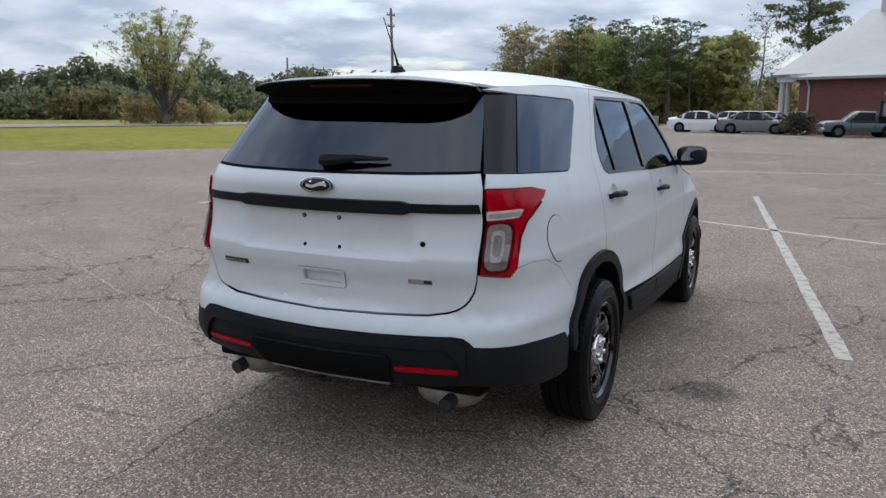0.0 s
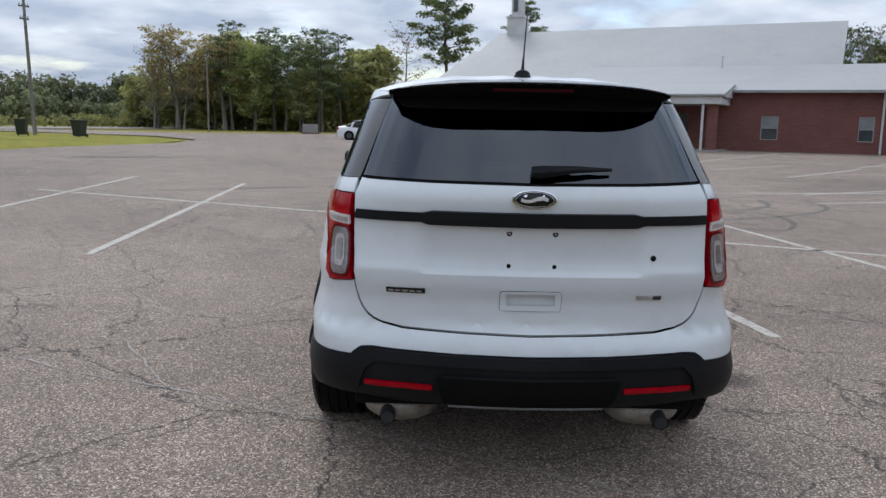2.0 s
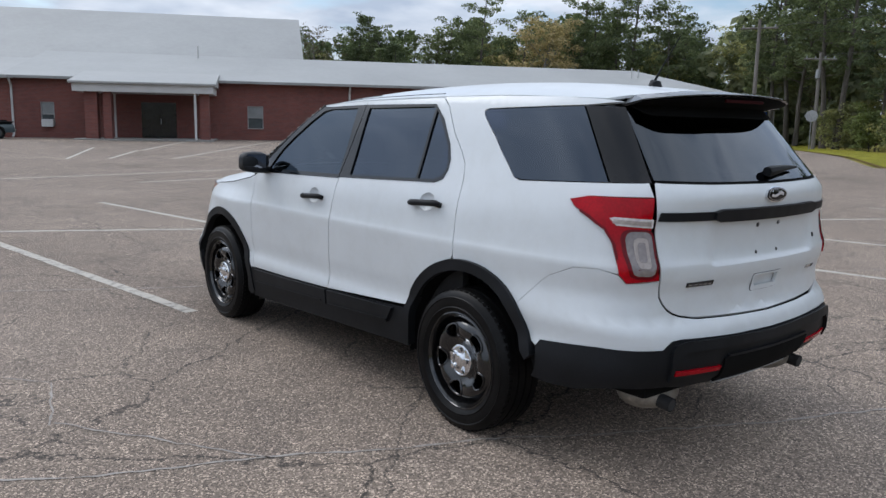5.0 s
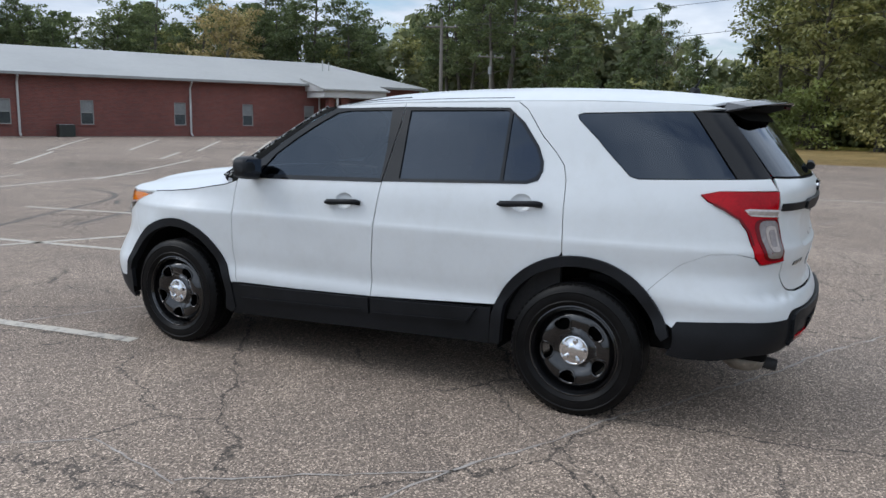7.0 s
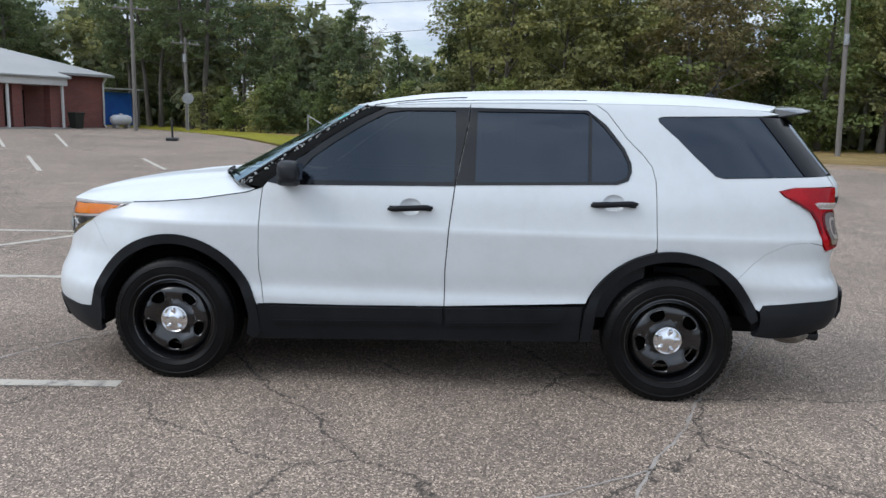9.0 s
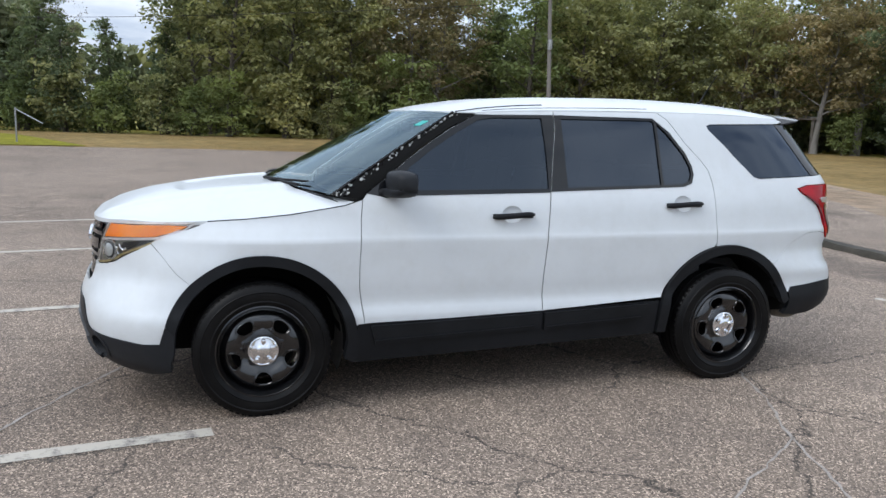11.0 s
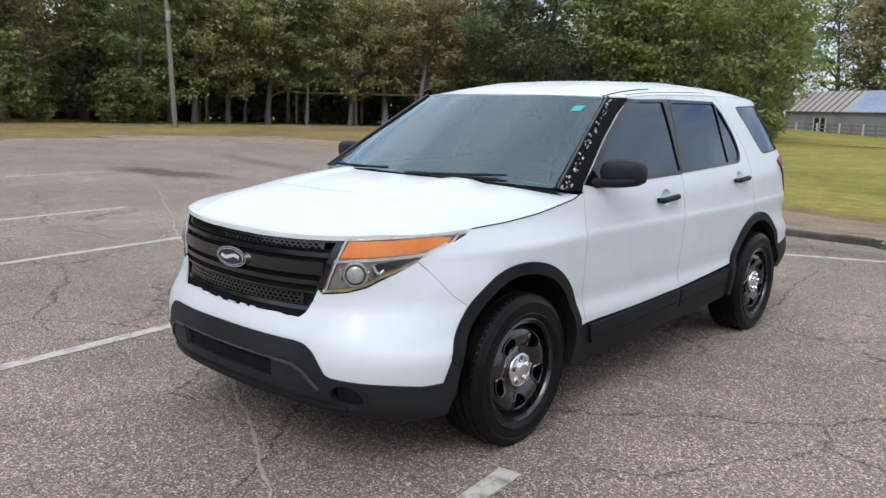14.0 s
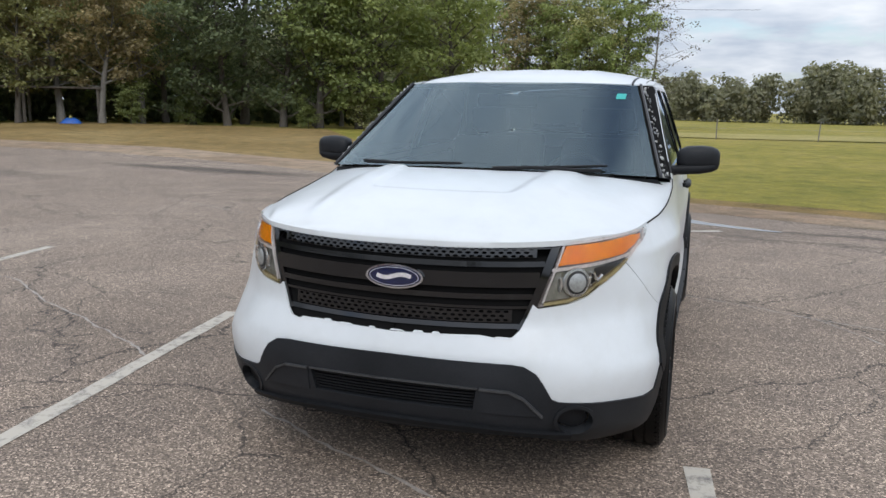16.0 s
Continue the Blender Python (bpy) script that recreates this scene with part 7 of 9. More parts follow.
strip_patch("skid_line", "R", RR((-0.31, 0.401), (0.0, 0.396), (0.31, 0.401)), 0.012, 0.016, 0.012, M_STEEL, rlow, "scuffed silver lower edge")
for sx in (1, -1):
    strip_patch("reflector", "R", RR((sx * 0.375, 0.492), (sx * 0.5, 0.497), (sx * 0.645, 0.500)), 0.018, 0.013, 0.012, M_RED, rlow, "slim red reflector")

# tailgate with glass, strip, handle and fixing holes
T_HALF = RR((0.0, 1.288), (0.40, 1.292), (0.676, 1.300), (0.7005, 1.235), (0.7005, 1.15), (0.6995, 0.93), (0.692, 0.87), (0.678, 0.82), (0.662, 0.786), (0.641, 0.762), (0.615, 0.745), (0.58, 0.732), (0.5, 0.719), (0.3, 0.711), (0.0, 0.704))


def gate_relief(c, z):
    """Pressed edge below the plate recess."""
    x = abs(c)
    return -0.016 * step(0.45, 0.40, x) * step(0.936, 0.958, z) * step(1.13, 1.0, z)


def round_rect(x, z0, z1, r, n=5):
    out = []
    for cx, cz, a0 in ((x - r, z1 - r, 0), (-x + r, z1 - r, 90), (-x + r, z0 + r, 180), (x - r, z0 + r, 270)):
        out += [(cx + r * math.cos(radians(a0 + 90 * k / n)), cz + r * math.sin(radians(a0 + 90 * k / n))) for k in range(n + 1)]
    return out


scoop = to_arc(RR(*round_rect(0.095, 0.818, 0.868, 0.010)), "R", 0.03)
gate = skin_patch("tailgate", loop_sym(T_HALF, "R"), "R", M_PAINT, car, 0, 0.012, [scoop], 0.031, "white tailgate with a black strip", 0.0028, 30, gate_relief, (0.928, 0.938, 0.948, 0.958, 0.970))
skin_patch("handle_gap", to_arc(RR(*round_rect(0.1208, 0.7962, 0.8798, 0.0135)), "R", 0.03), "R", M_SHELL, gate, 0.0012, 0.001, [to_arc(RR(*round_rect(0.119, 0.798, 0.878, 0.012)), "R", 0.03)], 0.05)
skin_patch("handle_plate", to_arc(RR(*round_rect(0.119, 0.798, 0.878, 0.012)), "R", 0.03), "R", M_PAINT, gate, 0.004, 0.005, [scoop], 0.05, "white tailgate grip plate")
skin_patch("grip_scoop", to_arc(RR(*round_rect(0.100, 0.813, 0.873, 0.010)), "R", 0.03), "R", M_PAINT, gate, -0.016, 0, (), 0.05)
strip_patch("gate_strip", "R", RR((-0.692, 1.160), (-0.3, 1.159), (0.0, 1.158), (0.3, 1.159), (0.692, 1.160)), 0.036, 0.008, 0.010, M_CLAD, gate, "black plastic tailgate strip")
skin_patch("grip_strip", loop_sym(RR((0.0, 1.184), (0.39, 1.186), (0.43, 1.176), (0.43, 1.146), (0.40, 1.136), (0.0, 1.133)), "R"), "R", M_CLAD, gate, 0.020, 0.02, (), 0.05, "raised black grip strip")
oval_badge("r", "R", 1.235, 0.086, 0.032, 0.010, gate, M_GLOSSBLACK)
for x, z, r in ((-0.089, 1.102, 0.011), (0.089, 1.102, 0.011), (-0.089, 0.979, 0.009), (0.089, 0.979, 0.009), (0.476, 1.012, 0.012)):
    c, nrm = skin_point("R", arc_of("r", abs(x), z) * (1 if x > 0 else -1), z, gate_relief(x, z))
    bm = bmesh.new()
    tube(bm, [c - nrm * 0.004, c + nrm * 0.002], r, 10)
    part("fixing_hole", bm, M_SHELL, gate)
    if z > 1.05:
        bm = bmesh.new()
        tube(bm, [c, c + nrm * 0.008], [0.006, 0.005], 6)
        part("bolt", bm, M_STEEL, gate)
plate_l = strip_patch("name_plate", "R", RR((-0.565, 0.868), (-0.411, 0.870)), 0.020, 0.004, 0.005, M_GLOSSBLACK, gate, "small black name plate")
for k in range(5):
    strip_patch("letter_bar", "R", RR((-0.556 + k * 0.028, 0.868), (-0.536 + k * 0.028, 0.868)), 0.007, 0.0052, 0.001, M_SILVER, plate_l)
plate_r = strip_patch("model_plate", "R", RR((0.414, 0.856), (0.517, 0.856)), 0.018, 0.003, 0.004, M_SILVER, gate, "small silver model plate")
strip_patch("letter_bar", "R", RR((0.482, 0.856), (0.514, 0.856)), 0.015, 0.0042, 0.001, M_TRIMBLACK, plate_r)
glass_half = RR((0.0, 1.296), (0.40, 1.300), (0.672, 1.308), (0.578, 1.626), (0.40, 1.640), (0.0, 1.646))
skin_patch("rear_glass", loop_sym(glass_half, "R"), "R", M_GLASS_REAR, gate, -0.002, 0.006, (), 0.06, "black privacy rear window", 0.002)
frit = loop_sym(RR((0.0, 1.272), (0.40, 1.276), (0.668, 1.284), (0.580, 1.624), (0.0, 1.642)), "R")
frit_in = loop_sym(RR((0.0, 1.335), (0.40, 1.340), (0.615, 1.348), (0.545, 1.590), (0.0, 1.61)), "R")
skin_patch("glass_border", frit, "R", M_SHELL, gate, -0.005, 0, [frit_in], 0.08)
# rear wiper
c0, n0 = skin_point("R", arc_of("r", 0.02, 1.325), 1.325, 0.02)
c1, n1 = skin_point("R", arc_of("r", 0.30, 1.338), 1.338, 0.02)
bm = bmesh.new()
tube(bm, [c0 + Vector((-0.03, 0, 0)), c0, c0.lerp(c1, 0.5) + n0 * 0.01, c1], [0.022, 0.026, 0.014, 0.006], 8)
wiper = part("rear_wiper", bm, M_CLAD, gate, "black rear wiper arm", 40)


# roof
ROOF_MID = [(-2.20, 1.686), (-2.06, 1.703), (-1.88, 1.725), (-1.53, 1.750), (-1.0, 1.760), (-0.49, 1.750), (0.0, 1.722), (0.30, 1.684), (0.45, 1.652), (0.53, 1.634)]


def roof_at(u, v):
    t = 2 * u - 1
    yc, ys = -2.17 + v * 2.69, -1.995 + v * 2.215
    ze = tab(ROOF_EDGE, ys)
    edge = skin(arc_of("s", ys, ze), ze)
    y = yc + (ys - yc) * t * t
    zc = tab(ROOF_MID, yc)
    ridge = 0.004 * (step(0.10, 0.02, abs(abs(t) - 0.45)) + step(0.10, 0.02, abs(abs(t) - 0.12)))
    return Vector((edge.x * t, y, ze + (zc - ze) * (1 - abs(t) ** 3.4) + ridge * step(0.95, 0.8, v)))


roof = part("roof", grid_mesh(roof_at, 40, 44, 0.012), M_PAINT, car, "white roof panel", 40)
for u in (0.028, 0.972):
    bm = bmesh.new()
    tube(bm, [roof_at(u, 0.475 + 0.485 * k / 24) for k in range(25)], 0.0026, 6)
    part("door_top_seam", bm, M_SHELL, roof, smooth=40)
for sx in (0, 1):
    bm = bmesh.new()
    pts = [roof_at(0.075 if sx == 0 else 0.925, k / 30) for k in range(23, 31)]
    tube(bm, [p + Vector((0, 0, -0.004)) for p in pts], 0.0085, 6)
    part("roof_channel", bm, M_CLAD, roof, "black roof channel strip", 40)
bm = bmesh.new()
tube(bm, [(0, -1.80, 1.725), (0, -1.80, 1.748), (0, -1.78, 1.765)], [0.042, 0.034, 0.010], 14)
mast = part("antenna", bm, M_CLAD, roof, "black roof antenna with a thin mast", 40)
bm = bmesh.new()
tube(bm, [(0, -1.795, 1.755), (0, -1.84, 1.83), (0, -1.94, 1.98)], [0.008, 0.0035, 0.002], 6)
part("mast", bm, M_CLAD, mast)


# spoiler over the rear window: painted top skin, black underside
def spoiler_edge(t):
    return Vector((0.582 * t, -2.335 + 0.06 * t * t + 0.10 * t ** 6, 1.684 - 0.022 * t * t - 0.012 * t ** 6))


def spoiler_top(u, v):
    t = 2 * u - 1
    a = roof_at(0.5 + 0.5 * t * 0.80, 0.0)
    return a.lerp(spoiler_edge(t), v) + Vector((0, 0, 0.010 * math.sin(math.pi * v) * (1 - t ** 6)))


def spoiler_under(u, v):
    t = 2 * u - 1
    c, n_ = skin_point("R", arc_of("r", 0.575 * abs(t), 1.622) * (1 if t >= 0 else -1), 1.622, 0.004)
    return (spoiler_edge(t) + Vector((0, 0.004, -0.012))).lerp(c, v)


shade = [("r", 0.0, 1.578), ("r", 0.30, 1.577), ("r", 0.475, 1.579)] + [("r", 0.475 + 0.062 * math.sin(radians(a)), 1.602 - 0.023 * math.cos(radians(a))) for a in (15, 35, 55, 75, 90)] + [("r", 0.560, 1.621), ("r", 0.3, 1.632), ("r", 0.0, 1.636)]
skin_patch("upper_band", loop_sym(shade, "R"), "R", M_SHELL, gate, 0.003, 0.004, (), 0.05, "black band across the top of the rear window")
spo = part("spoiler", grid_mesh(spoiler_top, 30, 6, 0.006), M_GLOSSBLACK, gate, "gloss black roof spoiler", 40)
part("spoiler_underside", grid_mesh(spoiler_under, 40, 8), M_SHELL, spo, "black spoiler underside", 60)
for sx in (-1, 1):
    # side fin that closes the spoiler against the pillar
    root, tip, foot = spoiler_top(0.5 + 0.5 * sx, 0.0), spoiler_edge(sx), spoiler_under(0.5 + 0.5 * sx, 1.0)
    bm = bmesh.new()
    face = [Vector(root), Vector(tip), Vector(tip) + Vector((0, 0.01, -0.012)), Vector(foot) + Vector((0, -0.01, -0.004)), Vector(foot) + Vector((0, 0.03, 0.0))]
    outer_v = [bm.verts.new(p + Vector((sx * 0.001, 0, 0))) for p in face]
    inner_v = [bm.verts.new(p - Vector((sx * 0.012, 0, 0))) for p in face]
    bm.faces.new(outer_v)
    bm.faces.new(inner_v[::-1])
    for k in range(5):
        bm.faces.new((outer_v[k], inner_v[k], inner_v[(k + 1) % 5], outer_v[(k + 1) % 5]))
    bmesh.ops.recalc_face_normals(bm, faces=bm.faces)
    part("spoiler_fin", bm, M_GLOSSBLACK, spo)
bm = bmesh.new()
tube(bm, [spoiler_top(k / 24, 1.0) + Vector((0, -0.002, -0.004)) for k in range(25)], [0.0015] * 2 + [0.004] * 21 + [0.0015] * 2, 6)
part("spoiler_lip", bm, M_GLOSSBLACK, spo, smooth=40)
part("brake_light", boxes((-0.16, 0.16, -2.318, -2.306, 1.645, 1.660), bevel=0.004), plain("dark red lens", (0.03, 0.0006, 0.002), 0.6, spec=0.1), spo, "dark red high brake lamp")

# bonnet
HOOD_MID = [(1.02, 1.196), (1.30, 1.190), (1.52, 1.174), (1.83, 1.133), (2.0, 1.101), (2.10, 1.075), (2.20, 1.046), (2.27, 1.014), (2.31, 0.985)]
HOOD_EDGE = [(0.93, 1.142), (1.0, 1.122), (1.288, 1.074), (1.5, 1.051), (1.766, 1.031), (2.04, 1.018), (2.12, 1.010)]


def hood_at(u, v):
    t = 2 * u - 1
    ys = 0.945 + v * 1.14
    ze = tab(HOOD_EDGE, ys)
    edge = skin(arc_of("s", ys, ze), ze)
    yc = 1.330 + v * (2.303 - 1.330)
    w = abs(t)
    x = (edge.x - 0.006) * t
    y_simple = yc + (ys - yc) * w ** 2.4
    if v > 0.5:
        f = skin(arc_of("f", min(abs(x), 0.74), 1.0), 1.0).y if abs(x) < 0.74 else ys
        k = step(0.5, 1.0, v) ** 2
        k *= step(0.735, 0.60, abs(x))
        y_simple = y_simple * (1 - k) + min(f, 2.303) * k
    zc = tab(HOOD_MID, y_simple + 0.10 * w * w * 0)
    base = ze + (max(zc, ze) - ze) * (1 - w ** 2.6)
    if v > 0.8:
        base = base * (1 - step(0.85, 1.0, v)) + (1.002 + 0.024 * w * w) * step(0.85, 1.0, v)
    dome = 0.018 * step(0.60, 0.50, w) * step(1.0, 0.70, v)
    dome -= 0.013 * step(0.365, 0.335, w - 0.10 * (0.5 - v)) * step(0.56, 0.50, v + 0.10 * w * w)   # sunk middle panel with a clear front lip
    return Vector((x, y_simple, base + dome))


part("bonnet", grid_mesh(hood_at, 84, 60, 0.02), M_PAINT, car, "white bonnet with a raised centre", 40)


# windscreen, pillars and scuttle
def shield_y(x, z):
    return 1.32 - 1.857 * (z - 1.2) - 0.42 * x * x


def shield_at(u, v):
    t = 2 * u - 1
    half = 0.850 + (0.668 - 0.850) * v
    z = 1.172 + 0.030 * (1 - t * t) * (1 - v) + v * (0.455 + 0.012 * (1 - t * t))
    x = half * t
    return Vector((x, shield_y(x, z), z))


screen = part("windscreen", grid_mesh(shield_at, 26, 16), M_GLASS_SHIELD, car, "clear slightly tinted windscreen", 60)
screen.visible_shadow = False
bm = bmesh.new()
ring = [shield_at(k / 26, 0) for k in range(27)] + [shield_at(1, k / 16) for k in range(1, 17)] + [shield_at(1 - k / 26, 1) for k in range(1, 27)] + [shield_at(0, 1 - k / 16) for k in range(1, 16)]
mid = Vector((0, 0.9, 1.4))
ins = []
for p in ring:
    d = (mid - p).normalized()
    ins.append(p + d * 0.045 + Vector((0, -0.004, -0.002)))
ov = [bm.verts.new(p + Vector((0, -0.004, -0.002))) for p in ring]
iv = [bm.verts.new(p) for p in ins]
for i in range(len(ring)):
    j = (i + 1) % len(ring)
    bm.faces.new((ov[i], ov[j], iv[j], iv[i]))
part("screen_border", bm, M_SHELL, screen)
part("sticker", grid_mesh(lambda u, v: Vector((-0.575 - 0.05 * u, shield_y(-0.575 - 0.05 * u, 1.548 + 0.03 * v) + 0.004, 1.548 + 0.03 * v)), 2, 2), M_STICKER, screen, "small teal sticker")
FRONT_EDGE = [(0.905, 1.152), (0.88, 1.185), (0.75, 1.285), (0.56, 1.428), (0.38, 1.545), (0.215, 1.628)]
for s in (-1, 1):
    def pillar_at(u, v):
        k = v * (len(FRONT_EDGE) - 1)
        i = min(len(FRONT_EDGE) - 2, int(k))
        (ya, za), (yb, zb) = FRONT_EDGE[i], FRONT_EDGE[i + 1]
        y, z = ya + (yb - ya) * (k - i), za + (zb - za) * (k - i)
        outer = skin(arc_of("s", y, z), z) + Vector((-0.004, 0.004, 0))
        inner = shield_at(1.0, min(1.0, max(0.0, (z - 1.165) / 0.46)))
        p = outer.lerp(inner, u) + Vector((0.012 * math.sin(math.pi * u), 0.012 * math.sin(math.pi * u), 0))
        return Vector((p.x * s, p.y, p.z))

    pil = part("front_pillar", grid_mesh(pillar_at, 6, 20, 0.0), M_SHELL, car, "black front pillar with its trim strip missing", 40)
    clip = random.Random(3)
    for k in range(84):
        v = 0.03 + 0.0113 * k
        c = pillar_at(0.62 + clip.gauss(0, 0.075), min(v + clip.uniform(-0.02, 0.02), 0.98))
        d = (pillar_at(0.62, min(v + 0.03, 1)) - pillar_at(0.62, v)).normalized()
        d = (d + Vector((clip.uniform(-0.7, 0.7), clip.uniform(-0.7, 0.7), clip.uniform(-0.7, 0.7)))).normalized()
        w = clip.uniform(0.0025, 0.0085)
        bm = bmesh.new()
        tube(bm, [c + Vector((s * 0.004, 0.006, 0.003)) - d * w, c + Vector((s * 0.004, 0.006, 0.003)) + d * w * clip.uniform(0.4, 1.6)], w * clip.uniform(0.4, 0.8), 5)
        part("trim_clip", bm, clip.choice([M_PALECLIP, M_PALECLIP, M_STEEL, M_CLAD, M_GLOSSBLACK]), pil)
    bm = bmesh.new()
    tube(bm, [pillar_at(0.86, k / 14) + Vector((s * 0.003, 0.006, 0.003)) for k in range(15)], 0.009, 6)
    part("pillar_trim", bm, M_GLOSSBLACK, pil, smooth=40)


def scuttle_at(u, v):
    a = shield_at(u, 0.0) + Vector((0, 0.0, -0.012))
    b = hood_at(u, 0.0) + Vector((0, 0.02, -0.018))
    return a.lerp(b, v) + Vector((0, 0, -0.010 * math.sin(math.pi * v)))


part("scuttle", grid_mesh(scuttle_at, 24, 4), M_CLAD, car, "black scuttle panel", 50)
for pts in (((-0.10, 0.004), (-0.36, 0.012), (-0.62, 0.022)), ((0.64, 0.004), (0.42, 0.008), (0.06, 0.020)), ((-0.60, 0.000), (-0.45, 0.004), (-0.22, 0.010))):
    bm = bmesh.new()
    run = []
    for x, h in pts[:3]:
        z = 1.19 + h
        run.append((x, shield_y(x, z) + 0.018, z + 0.012))
    tube(bm, run, [0.010, 0.008, 0.006], 6)
    part("wiper", bm, M_CLAD, car, "black windscreen wiper", 40)


# door mirrors
def mirror(s):
    """A blocky rounded cap over a lower base, on a short foot."""
    def shell(stations):
        bm, rings = bmesh.new(), []
        for x, yc, zc, dpt, h in stations:
            ring = []
            for q in range(20):
                a = q * math.tau / 20
                ca, sa = math.cos(a), math.sin(a)
                ring.append(bm.verts.new((s * x, yc + dpt * math.copysign(abs(ca) ** 0.62, ca), zc + h * math.copysign(abs(sa) ** 0.62, sa))))
            rings.append(ring)
        for a, b in zip(rings, rings[1:]):
            for q in range(20):
                bm.faces.new((a[q], a[(q + 1) % 20], b[(q + 1) % 20], b[q]))
        bm.faces.new(rings[0])
        bm.faces.new(rings[-1][::-1])
        bmesh.ops.recalc_face_normals(bm, faces=bm.faces)
        return bm

    ob = part("door_mirror", shell([(0.925, 0.735, 1.246, 0.036, 0.030), (0.940, 0.733, 1.252, 0.052, 0.046), (0.975, 0.730, 1.256, 0.064, 0.056), (1.04, 0.722, 1.258, 0.066, 0.058), (1.095, 0.712, 1.256, 0.060, 0.055),
                                   (1.122, 0.704, 1.252, 0.050, 0.047), (1.135, 0.698, 1.248, 0.034, 0.032)]), M_GREYPLASTIC, car, "black plastic door mirror", 50)
    part("mirror_base", shell([(0.86, 0.80, 1.186, 0.030, 0.022), (0.92, 0.755, 1.190, 0.046, 0.024), (0.96, 0.735, 1.194, 0.060, 0.028), (1.04, 0.722, 1.198, 0.066, 0.027), (1.10, 0.710, 1.206, 0.058, 0.024), (1.130, 0.700, 1.216, 0.040, 0.018)]),
         M_CLAD, ob, "black lower mirror base", 50)
    bm = bmesh.new()
    tube(bm, [(s * 0.835, 0.86, 1.178), (s * 0.875, 0.81, 1.182), (s * 0.93, 0.75, 1.188)], [0.026, 0.030, 0.024], 10)
    part("mirror_foot", bm, M_CLAD, ob, smooth=50)
    bm = bmesh.new()
    vs = [bm.verts.new((s * x, 0.655 + 0.08 * (1.30 - z), z)) for x, z in ((0.965, 1.205), (1.105, 1.210), (1.115, 1.285), (1.10, 1.300), (0.97, 1.298))]
    bm.faces.new(vs)
    part("mirror_glass", bm, plain("mirror glass %d" % (s + 1), (0.34, 0.36, 0.40), 0.05, 1.0), ob, "mirror glass")


mirror(1)
mirror(-1)


# wheels
def revolve(profile, n=56):
    bm = bmesh.new()
    rings = [[bm.verts.new((x, r * math.cos(k * math.tau / n), r * math.sin(k * math.tau / n))) for k in range(n)] for x, r in profile]
    for a, b in zip(rings, rings[1:]):
        for k in range(n):
            bm.faces.new((a[k], a[(k + 1) % n], b[(k + 1) % n], b[k]))
    bmesh.ops.recalc_face_normals(bm, faces=bm.faces)
    return bm


